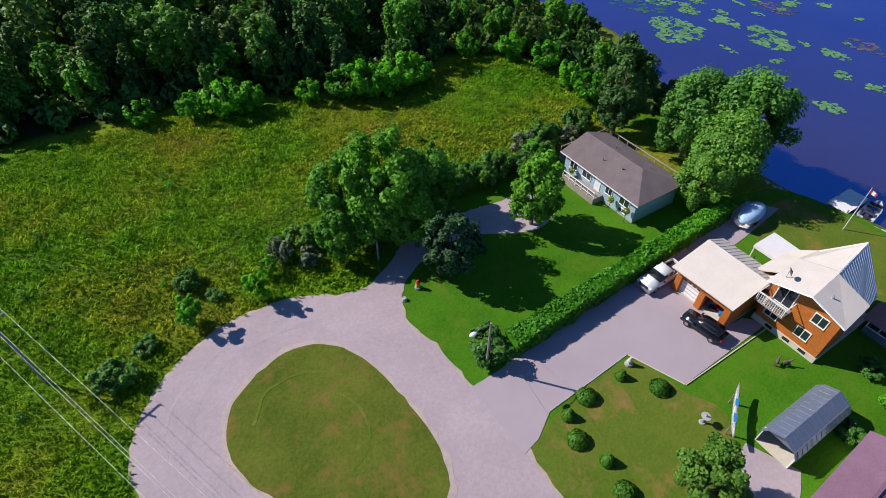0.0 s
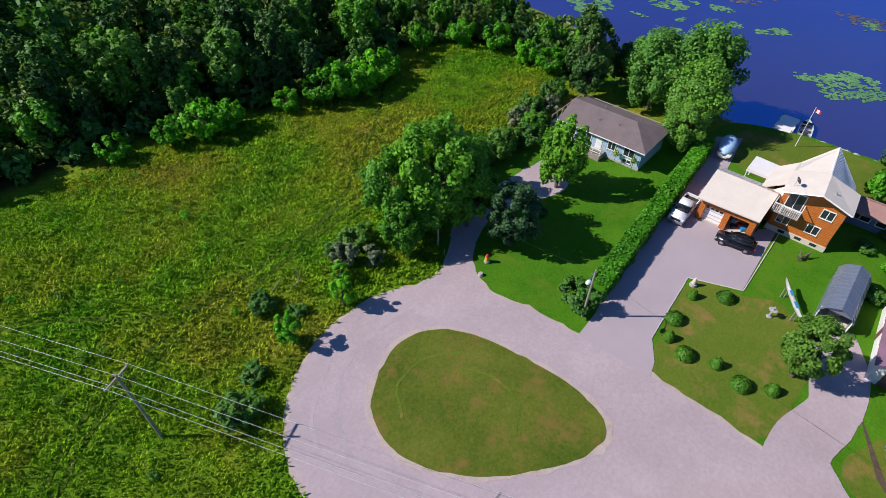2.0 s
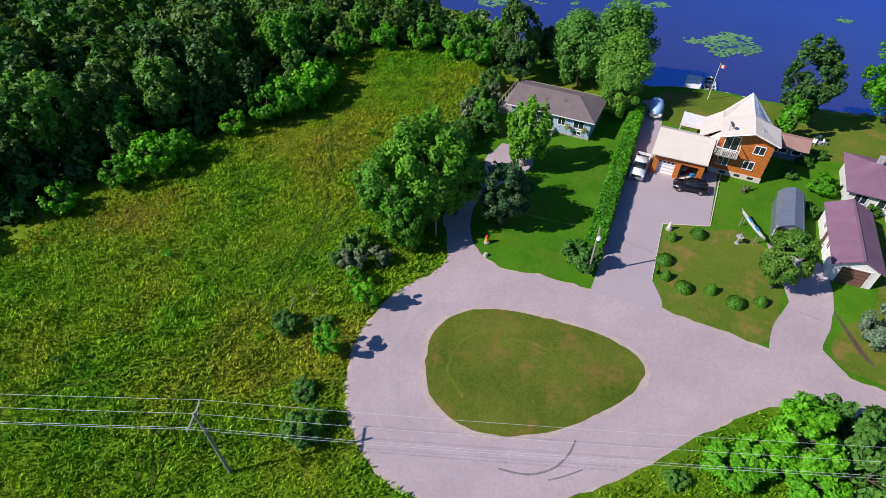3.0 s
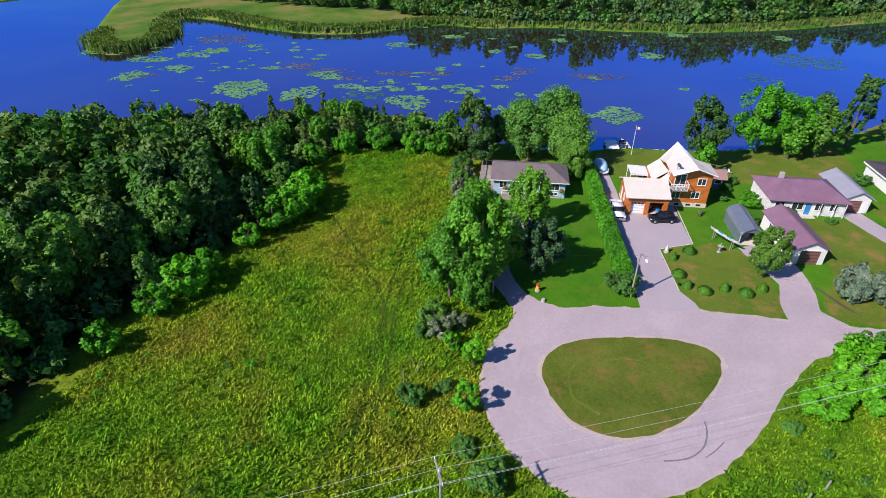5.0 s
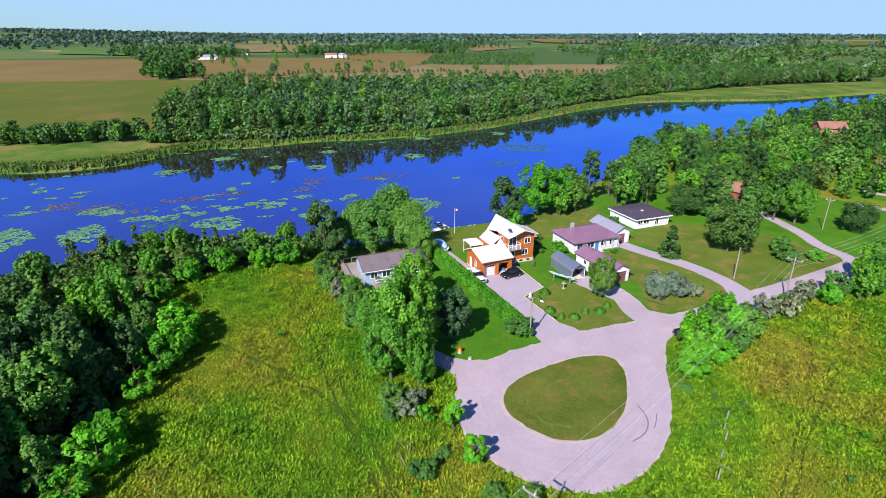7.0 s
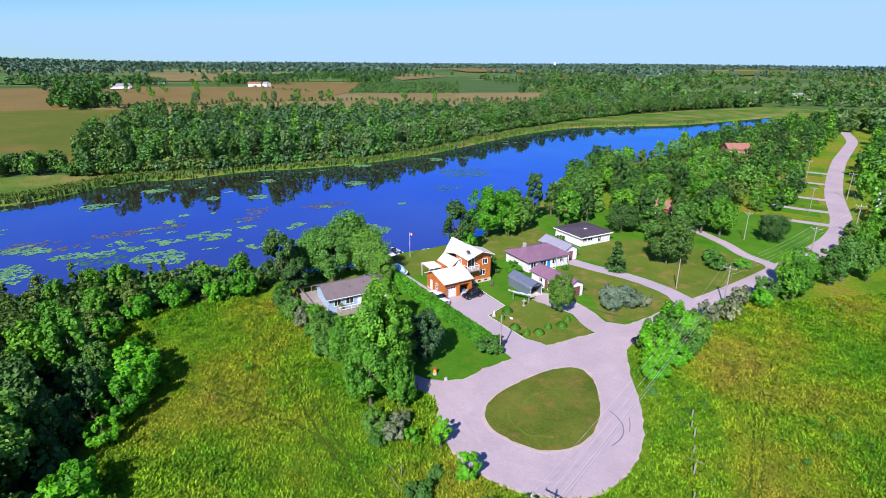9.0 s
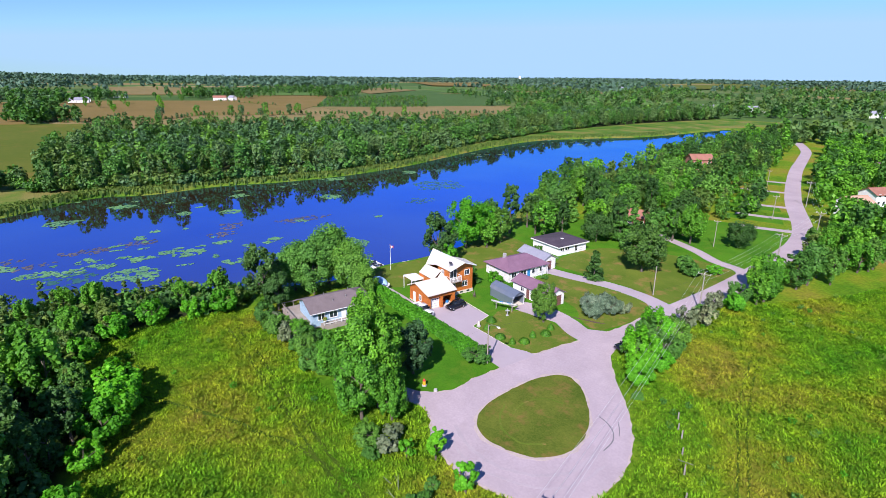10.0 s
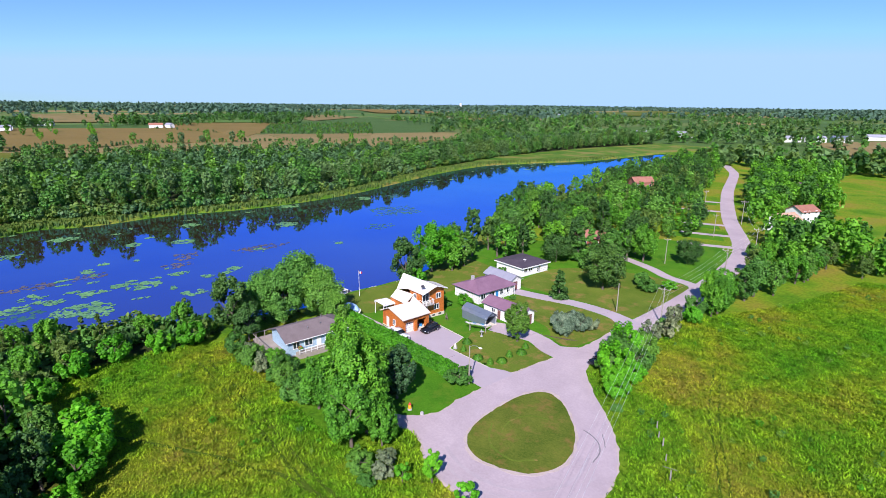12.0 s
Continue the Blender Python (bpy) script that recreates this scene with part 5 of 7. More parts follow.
def gable_roof(parent, x0, x1, y0, y1, eave, ridge, along, material, ribs=0, over=0.0, trim=None):
    """Two slopes with the ridge along x or y, and a ridge cap."""
    if along == "y":
        mid = (x0 + x1) / 2
        roof_plate("roof", parent, [(x0, y0, eave), (x0, y1, eave), (mid, y1, ridge), (mid, y0, ridge)], material, 0.12, ribs)
        roof_plate("roof", parent, [(x1, y0, eave), (x1, y1, eave), (mid, y1, ridge), (mid, y0, ridge)], material, 0.12, ribs)
        boxes("ridge_cap", material, parent, ((mid - 0.13, y0, ridge - 0.02), (mid + 0.13, y1, ridge + 0.05)))
    else:
        mid = (y0 + y1) / 2
        roof_plate("roof", parent, [(x0, y0, eave), (x1, y0, eave), (x1, mid, ridge), (x0, mid, ridge)], material, 0.12, ribs)
        roof_plate("roof", parent, [(x0, y1, eave), (x1, y1, eave), (x1, mid, ridge), (x0, mid, ridge)], material, 0.12, ribs)
        boxes("ridge_cap", material, parent, ((x0, mid - 0.13, ridge - 0.02), (x1, mid + 0.13, ridge + 0.05)))


def gable_walls(parent, x0, x1, y0, y1, eave, ridge, along, material, t=0.18):
    """Four walls, two of them gabled."""
    if along == "y":
        boxes("wall", material, parent, ((x0, y0 + t, 0), (x0 + t, y1 - t, eave)))
        boxes("wall", material, parent, ((x1 - t, y0 + t, 0), (x1, y1 - t, eave)))
        for s in (y0, y1 - t):
            bm = bmesh.new()
            prism(bm, [(x0, 0), (x1, 0), (x1, eave), ((x0 + x1) / 2, ridge), (x0, eave)], s, s + t, "y")
            part("gable_wall", bm, material, parent)
    else:
        boxes("wall", material, parent, ((x0 + t, y0, 0), (x1 - t, y0 + t, eave)))
        boxes("wall", material, parent, ((x0 + t, y1 - t, 0), (x1 - t, y1, eave)))
        for s in (x0, x1 - t):
            bm = bmesh.new()
            prism(bm, [(y0, 0), (y1, 0), (y1, eave), ((y0 + y1) / 2, ridge), (y0, eave)], s, s + t, "x")
            part("gable_wall", bm, material, parent)


def garage():
    g_ = thing("garage", pose(45.2, 13.75, 0), "orange cedar double garage with cream metal roof, one door open", "garage")
    W, D = 3.1, 6.7
    boxes("footing", CONCRETE, g_, ((-0.06, -W - 0.06, -0.1), (D + 0.06, W + 0.06, 0.22)))
    boxes("pier", WOOD_ORANGE, g_, ((-0.4, W - 0.6, 0.0), (0.25, W, 2.35)))
    boxes("pier", WOOD_ORANGE, g_, ((-0.4, -0.32, 0.0), (0.25, 0.32, 2.35)))
    boxes("pier", WOOD_ORANGE, g_, ((-0.4, -W, 0.0), (0.25, -W + 0.65, 2.35)))
    boxes("header", WOOD_ORANGE, g_, ((-0.4, -W, 2.35), (0.25, W, 3.15)))
    boxes("wall", WOOD_ORANGE, g_, ((D - 0.18, -W, 0.22), (D, W, 3.0)))
    for s in (-W, W - 0.18):
        bm = bmesh.new()
        prism(bm, [(0.25, 0.22), (D - 0.18, 0.22), (D - 0.18, 3.05), (3.9, 4.35), (0.25, 3.35)], s, s + 0.18, "y")
        part("gable_wall", bm, WOOD_ORANGE, g_)
    d = boxes("door", DOOR_WHITE, g_, ((0.08, 0.32, 0.2), (0.16, W - 0.55, 2.35)), label="closed white sectional garage door")
    for k in range(4):
        boxes("door_pane", PANE, d, ((0.06, 0.5 + k * 0.53, 1.72), (0.085, 0.86 + k * 0.53, 1.98)))
    for k in range(3):
        boxes("door_groove", WHITE_TRIM, d, ((0.065, 0.34, 0.7 + k * 0.52), (0.082, W - 0.57, 0.73 + k * 0.52)))
    boxes("workbench", DECK, g_, ((3.0, -2.8, 0.25), (3.7, -0.5, 1.1)))
    roof_plate("roof", g_, [(-0.8, -W - 0.2, 3.3), (-1.15, W + 0.45, 3.35), (3.9, W + 0.5, 4.5), (3.7, -W - 0.3, 4.6)], ROOF_CREAM, 0.14, 0)
    roof_plate("roof", g_, [(D + 0.35, -W - 0.35, 3.05), (D + 0.35, W + 0.5, 3.05), (3.9, W + 0.5, 4.5), (3.7, -W - 0.3, 4.6)], ROOF_CREAM, 0.14, 14)
    window(g_, "y", W, 1, 2.2, 2.9, 1.2, 2.2)
    boxes("side_door", WHITE_TRIM, g_, ((4.4, W, 0.2), (5.3, W + 0.05, 2.2)))
    for x, y, z, c, nm in ((1.2, -1.4, 0.5, RED_PAINT, "storage_bin"), (0.9, -2.0, 0.42, BLUE_PAINT, "storage_bin"), (1.5, -0.9, 0.62, WHITE_TRIM, "storage_bin"), (0.7, -1.0, 0.34, DARK_GOODS, "storage_bin")):
        bm = bmesh.new()
        v = box(bm, (-0.32, -0.27, 0), (0.32, 0.27, z))
        bmesh.ops.bevel(bm, geom=bm.edges[:], offset=0.04, segments=1)
        b_ = part(nm, bm, c, None)
        b_.matrix_basis = pose(45.2 + x, 13.75 + y, 0.22, 0, 0, x * 40)
        tagged(b_, "closed plastic storage bin just inside the open garage", "bin")


def lake_house():
    h_ = thing("house", pose(48.65, 6.75, 0.12), "orange cedar house with cream metal A-frame roof and balcony", "house")
    # front wing, two storeys
    boxes("foundation", CONCRETE, h_, ((-0.08, -3.1, -0.1), (9.2, 3.3, 0.62)))
    bm = bmesh.new()
    prism(bm, [(-3.0, 0.62), (3.2, 0.62), (3.2, 5.85), (0.0, 6.9), (-3.0, 5.85)], 0.0, 0.2, "x")
    part("gable_wall", bm, WOOD_ORANGE, h_)
    boxes("wall", WOOD_ORANGE, h_, ((0.2, 3.0, 0.62), (3.6, 3.2, 5.8)))
    boxes("wall", WOOD_ORANGE, h_, ((0.2, -3.0, 0.62), (3.3, -2.8, 5.8)))
    boxes("wall", WOOD_ORANGE, h_, ((3.7, -2.7, 0.62), (7.0, -2.5, 4.6)))
    boxes("wall", WOOD_ORANGE, h_, ((3.0, 5.2, 0.0), (7.6, 5.4, 3.5)))
    boxes("wall", WOOD_ORANGE, h_, ((2.6, 3.2, 0.0), (2.8, 5.4, 3.6)))
    bm = bmesh.new()
    prism(bm, [(-2.5, 0.62), (5.2, 0.62), (5.2, 3.1), (3.4, 4.3), (0.6, 6.4), (-2.5, 4.2)], 6.8, 7.0, "x")
    part("lake_gable", bm, WOOD_ORANGE, h_)
    boxes("lake_window", PANE, h_, ((7.0, -1.6, 1.2), (7.04, 2.6, 4.2)))
    roof_plate("roof", h_, [(-1.25, 3.45, 5.9), (3.65, 3.6, 5.9), (3.65, 0.15, 7.15), (-1.1, -0.2, 7.1)], ROOF_CREAM, 0.14)
    roof_plate("roof", h_, [(-0.75, -3.5, 5.85), (3.3, -3.2, 6.1), (3.3, 0.15, 7.15), (-1.1, -0.2, 7.1)], ROOF_CREAM, 0.14)
    # rear A-frame with a prow, its lakeward eave swept low
    roof_plate("roof", h_, [(3.6, 3.62, 5.86), (7.95, 3.6, 4.7), (9.4, 0.85, 7.38), (3.6, 0.15, 7.14)], ROOF_CREAM, 0.13)
    roof_plate("roof", h_, [(1.6, 5.75, 3.65), (7.3, 5.6, 3.5), (7.95, 3.58, 4.72), (2.3, 3.25, 5.0)], ROOF_CREAM, 0.13)
    # slope away from the sun: its shade tone is in the material
    roof_plate("roof", h_, [(3.3, -3.15, 4.5), (7.2, -2.7, 4.5), (9.4, 0.85, 7.36), (3.3, 0.17, 7.13)], ROOF_STEEL_SHADED, 0.10, 15, "bare metal roof slope with ribs, blue of shade in its colour")
    for y0, z0, y1, z1 in ((-0.2, 6.98, 3.45, 5.78), (-0.2, 6.98, -3.45, 5.75)):
        bm = bmesh.new()
        rod(bm, (-1.12, y0, z0), (-1.25 if y1 > 0 else -0.77, y1, z1), 0.09, 0.09, 4)
        part("barge_board", bm, WHITE_TRIM, h_)
    # balcony with its rail, patio door, windows
    bal = boxes("balcony", DECK, h_, ((-1.5, 0.7, 3.3), (-0.01, 3.5, 3.46)), label="small grey wooden balcony below the gable")
    for y in (0.75, 1.68, 2.6, 3.42):
        boxes("post", WHITE_TRIM, bal, ((-1.5, y, 3.46), (-1.42, y + 0.07, 4.45)))
    boxes("rail", WHITE_TRIM, bal, ((-1.52, 0.7, 4.42), (-1.4, 3.5, 4.5)))
    boxes("rail", WHITE_TRIM, bal, ((-1.4, 0.7, 4.42), (-0.01, 0.78, 4.5)))
    boxes("rail", WHITE_TRIM, bal, ((-1.4, 3.42, 4.42), (-0.01, 3.5, 4.5)))
    for k in range(13):
        boxes("baluster", WHITE_TRIM, bal, ((-1.48, 0.9 + k * 0.2, 3.46), (-1.45, 0.94 + k * 0.2, 4.42)))
    for y in (0.8, 3.35):
        bm = bmesh.new()
        rod(bm, (-1.4, y, 3.32), (-0.02, y, 2.3), 0.06, 0.06, 5)
        part("brace", bm, DECK, bal)
    window(h_, "x", 0, -1, 1.0, 2.6, 3.5, 5.55, None, 2, "patio_door")
    window(h_, "x", 0, -1, -2.1, -0.95, 3.9, 4.95)
    window(h_, "x", 0, -1, -1.6, -0.45, 1.55, 2.6)
    window(h_, "x", 0, -1, 1.4, 2.6, 1.4, 2.5)
    for y in (-2.2, -0.6, 1.2):
        boxes("basement_window", PANE, h_, ((-0.1, y, 0.15), (-0.07, y + 0.7, 0.5)))
    window(h_, "y", 3.2, 1, 1.4, 2.2, 4.3, 5.2)
    for x, y, z in ((0.6, -1.1, 6.7),):
        bm = bmesh.new()
        rod(bm, (x, y, z - 0.2), (x, y, z + 0.35), 0.07, 0.07, 8)
        part("vent_pipe", bm, STEEL, h_)
    bm = bmesh.new()
    rod(bm, (0.1, 2.7, 6.2), (0.1, 2.7, 7.3), 0.04, 0.04, 6)
    mast = part("dish_mast", bm, STEEL, h_)
    bm = bmesh.new()
    v = bmesh.ops.create_cone(bm, cap_ends=True, segments=16, radius1=0.42, radius2=0.12, depth=0.14)["verts"]
    bmesh.ops.transform(bm, matrix=pose(-0.05, 2.5, 7.15, 70, 0, 40), verts=v)
    part("dish", bm, DARK_GOODS, mast)
    # link between house and garage
    boxes("link_wall", WOOD_ORANGE, h_, ((1.2, 3.22, 0.0), (1.4, 3.9, 2.9)))
    roof_plate("link_roof", h_, [(0.2, 3.25, 3.9), (2.4, 3.25, 4.6), (1.7, 4.6, 3.7), (0.2, 4.6, 3.3)], ROOF_CREAM, 0.1)


def cottage():
    c_ = thing("cottage", pose(48.9, 32.2, 0), "pale blue bungalow with brown shingle roof and flower baskets", "cottage")
    x0, x1, y0, y1 = 0.0, 7.0, -5.9, 6.0
    boxes("foundation", STONE, c_, ((x0 - 0.04, y0 - 0.04, -0.1), (x1 + 0.04, y1 + 0.04, 0.35)))
    boxes("wall", SIDING_BLUE, c_, ((x0, y0, 0.35), (x0 + 0.18, y1, 3.05)))
    boxes("wall", SIDING_BLUE, c_, ((x1 - 0.18, y0, 0.35), (x1, y1, 3.05)))
    boxes("wall", SIDING_BLUE, c_, ((x0 + 0.18, y0, 0.35), (x1 - 0.18, y0 + 0.18, 3.05)))
    boxes("wall", SIDING_BLUE, c_, ((x0 + 0.18, y1 - 0.18, 0.35), (x1 - 0.18, y1, 3.05)))
    o = 0.55
    e, rz, m_ = 3.1, 4.6, (x0 + x1) / 2
    hip = y0 + 3.0
    roof_plate("roof", c_, [(x0 - o, y0 - o, e), (x0 - o, y1 + o, e), (m_, y1 + o, rz), (m_, hip, rz)], ROOF_BROWN)
    roof_plate("roof", c_, [(x1 + o, y0 - o, e), (x1 + o, y1 + o, e), (m_, y1 + o, rz), (m_, hip, rz)], ROOF_BROWN)
    roof_plate("roof", c_, [(x0 - o, y0 - o, e), (x1 + o, y0 - o, e), (m_, hip, rz)], ROOF_BROWN)
    bm = bmesh.new()
    prism(bm, [(x0 + 0.1, 3.0), (x1 - 0.1, 3.0), (m_, rz - 0.15)], y1 - 0.18, y1, "y")
    part("gable_wall", bm, SIDING_BLUE, c_)
    boxes("gutter", WHITE_TRIM, c_, ((x0 - o - 0.1, y0 - o, 2.98), (x0 - o - 0.005, y1 + o, 3.08)))
    for a0, a1 in ((-4.9, -3.5), (-2.2, -1.2), (1.4, 2.8), (3.8, 5.0)):
        window(c_, "x", x0, -1, a0, a1, 1.5, 2.6)
    window(c_, "x", x0, -1, -4.7, -3.6, 0.55, 1.0)
    boxes("door", WHITE_TRIM, c_, ((-0.05, -0.3, 0.4), (-0.005, 0.6, 2.45)))
    deck = boxes("porch", DECK, c_, ((-1.6, -1.0, 0.0), (-0.05, 4.6, 0.85)), label="low wooden porch with white rail")
    for k in range(6):
        boxes("post", WHITE_TRIM, deck, ((-1.6, -1.0 + k * 1.1, 0.85), (-1.53, -0.93 + k * 1.1, 1.75)))
    boxes("rail", WHITE_TRIM, deck, ((-1.62, -1.0, 1.72), (-1.5, 4.6, 1.8)))
    boxes("rail", WHITE_TRIM, deck, ((-1.6, -1.0, 1.2), (-1.54, 4.6, 1.26)))
    back = boxes("back_deck", DECK, c_, ((x1 + 0.02, y0 + 1, 0.0), (x1 + 3.0, y1 + 2.6, 0.9)), ((x0 + 1.5, y1 + 0.02, 0.0), (x1 + 0.02, y1 + 2.6, 0.9)), label="grey wooden deck with rail along the water side")
    for k in range(9):
        boxes("post", DECK, back, ((x1 + 2.9, y0 + 1 + k * 1.6, 0.9), (x1 + 3.0, y0 + 1.1 + k * 1.6, 1.9)))
    boxes("rail", DECK, back, ((x1 + 2.88, y0 + 1, 1.86), (x1 + 3.02, y1 + 2.6, 1.95)))
    boxes("rail", DECK, back, ((x0 + 1.5, y1 + 2.5, 1.86), (x1 + 2.88, y1 + 2.6, 1.95)))
    for k in range(6):
        boxes("post", DECK, back, ((x0 + 1.5 + k * 1.4, y1 + 2.5, 0.9), (x0 + 1.6 + k * 1.4, y1 + 2.6, 1.86)))
    for x, y in ((1.6, 1.5), (2.0, -1.2), (5.0, -2.8), (4.4, 2.2)):
        bm = bmesh.new()
        zr = rz - abs(x - m_) * 0.37
        rod(bm, (x, y, zr - 0.2), (x, y, zr + 0.4), 0.06, 0.06, 8)
        part("vent_pipe", bm, STEEL, c_)
    for y, cmat in ((-5.3, RED_PAINT), (-2.8, YELLOW_PAINT), (4.0, RED_PAINT)):
        f = thing("flower_basket", pose(48.2, 32.2 + y, 0), "hanging basket with bright flowers by the cottage front", "flower basket", "baskets along the cottage")
        bm = bmesh.new()
        rod(bm, (0, 0, 0), (0, 0, 2.2), 0.03, 0.03, 5)
        part("hook", bm, DARK_GOODS, f)
        r_ = np.random.default_rng(int(abs(y) * 10))
        for nm, mt, n_, sz in (("foliage", LEAF_BRIGHT, 120, 0.14), ("blossom", cmat, 60, 0.12)):
            v = r_.normal(0, 1, (n_, 3))
            v /= np.linalg.norm(v, axis=1)[:, None]
            ob = new(nm, quads_mesh(nm, leaf_quads(v * 0.38 + np.array([0, 0, 1.75]), v, sz, 5), mt))
            ob.parent = f


def metal_shed():
    s_ = thing("metal_shed", pose(37.6, 0.45, 0), "open-fronted blue-grey metal carport shed on a gravel pad", "shed")
    L_, w = 7.2, 1.45
    prof = [(-w, 1.75), (-w * 0.72, 2.45), (0, 3.0), (w * 0.72, 2.45), (w, 1.75)]
    boxes("wall", ROOF_BLUE, s_, ((0, -w, 0), (L_, -w + 0.06, 1.75)))
    boxes("wall", ROOF_BLUE, s_, ((0, w - 0.06, 0), (L_, w, 1.75)))
    bm = bmesh.new()
    prism(bm, [(-w, 0)] + prof + [(w, 0)], L_ - 0.06, L_, "x")
    part("gable_wall", bm, ROOF_BLUE, s_)
    bm = bmesh.new()
    prism(bm, [(-w + 0.06, 2.1), (-w * 0.72, 2.42), (0, 2.95), (w * 0.72, 2.42), (w - 0.06, 2.1)], 0.0, 0.06, "x")
    part("front_header", bm, ROOF_BLUE, s_)
    for (y0, z0), (y1, z1) in zip(prof[:-1], prof[1:]):
        k = 1.06
        roof_plate("roof", s_, [(-0.3, y0 * k, z0), (L_ + 0.2, y0 * k, z0), (L_ + 0.2, y1 * k, z1 + 0.03), (-0.3, y1 * k, z1 + 0.03)], ROOF_BLUE, 0.05, 12)
    for y in (-w + 0.05, w - 0.05):
        bm = bmesh.new()
        rod(bm, (0.05, y, 0), (0.05, y, 2.1), 0.06, 0.06, 6)
        part("post", bm, WHITE_TRIM, s_)
    boxes("floor_slab", CONCRETE, s_, ((0, -w + 0.06, 0), (L_ - 0.06, w - 0.06, 0.09)))
    cr = boxes("crate", DECK, None, ((-0.6, -0.5, 0), (0.6, 0.5, 0.9)))
    cr.matrix_basis = pose(40.2, 0.4, 0.09)
    tagged(cr, "weathered wooden crate inside the metal shed", "crate")


def white_garage():
    w_ = thing("white_garage", pose(33.6, -5.8, 0, 0, 0, 3), "white garage with plum shingle roof and brown door", "garage")
    gable_walls(w_, 0, 10.2, -2.1, 2.1, 2.5, 3.55, "x", STUCCO)
    gable_roof(w_, -0.4, 10.6, -2.5, 2.5, 2.5, 3.75, "x", ROOF_PURPLE)
    boxes("garage_door", DOOR_BROWN, w_, ((-0.04, -1.3, 0.02), (-0.003, 1.3, 2.2)), label="brown panelled garage door")
    boxes("door_frame", WHITE_TRIM, w_, ((-0.06, -1.42, 0), (-0.003, -1.3, 2.3)), ((-0.06, 1.3, 0), (-0.003, 1.42, 2.3)), ((-0.06, -1.42, 2.2), (-0.003, 1.42, 2.32)))
    window(w_, "y", 2.1, 1, 3.4, 4.2, 1.2, 2.0)
    window(w_, "y", 2.1, 1, 7.0, 7.8, 1.2, 2.0)
    boxes("side_door", DOOR_BROWN, w_, ((5.4, 2.1, 0), (6.2, 2.14, 2.0)))


def plum_house():
    p_ = thing("bungalow", pose(48.2, -12.0, 0), "long bungalow with plum shingle hip roof and white walls", "house")
    x0, x1, y0, y1 = 0.0, 8.2, -4.8, 6.2
    boxes("wall", SIDING_WHITE, p_, ((x0, y0, 0), (x0 + 0.18, y1, 2.55)))
    boxes("wall", SIDING_WHITE, p_, ((x1 - 0.18, y0, 0), (x1, y1, 2.55)))
    boxes("wall", SIDING_WHITE, p_, ((x0 + 0.18, y0, 0), (x1 - 0.18, y0 + 0.18, 2.55)))
    boxes("wall", SIDING_WHITE, p_, ((x0 + 0.18, y1 - 0.18, 0), (x1 - 0.18, y1, 2.55)))
    o, e, rz, m_ = 0.6, 2.55, 4.3, 4.1
    a, b = y0 + 2.6, y1 - 2.6
    roof_plate("roof", p_, [(x0 - o, y0 - o, e), (x0 - o, y1 + o, e), (m_, b, rz), (m_, a, rz)], ROOF_PURPLE)
    roof_plate("roof", p_, [(x1 + o, y0 - o, e), (x1 + o, y1 + o, e), (m_, b, rz), (m_, a, rz)], ROOF_PURPLE)
    roof_plate("roof", p_, [(x0 - o, y0 - o, e), (x1 + o, y0 - o, e), (m_, a, rz)], ROOF_PURPLE)
    roof_plate("roof", p_, [(x0 - o, y1 + o, e), (x1 + o, y1 + o, e), (m_, b, rz)], ROOF_PURPLE)
    for a0, a1 in ((4.2, 5.5), (1.4, 3.0), (-1.6, -0.4), (-3.6, -2.6)):
        window(p_, "x", x0, -1, a0, a1, 1.0, 2.1)
    boxes("door", BLUE_PAINT, p_, ((-0.05, 0.2, 0.05), (-0.003, 1.0, 2.05)))
    for y in (-4.6, -3.0, -1.0):
        bm = bmesh.new()
        rod(bm, (-0.5, y, 0), (-0.5, y, 2.5), 0.06, 0.06, 6)
        part("porch_post", bm, WHITE_TRIM, p_)
    boxes("porch_step", CONCRETE, p_, ((-1.2, -0.4, 0), (-0.02, 1.6, 0.16)))
    boxes("chimney", STONE, p_, ((4.6, 3.4, 3.6), (5.2, 4.0, 5.0)))
    a_ = thing("attached_garage", pose(50.0, -19.3, 0), "white attached garage with grey shingle roof and brown door", "garage")
    gable_walls(a_, 0, 8.6, -1.9, 1.9, 2.5, 3.6, "x", SIDING_WHITE)
    gable_roof(a_, -0.4, 9.0, -2.4, 2.4, 2.5, 3.8, "x", ROOF_GREY)
    boxes("garage_door", DOOR_BROWN, a_, ((-0.04, -0.6, 0.02), (-0.003, 1.6, 2.15)), label="brown garage door")
    boxes("door", WHITE_TRIM, a_, ((-0.05, -1.6, 0.02), (-0.003, -0.9, 2.05)))


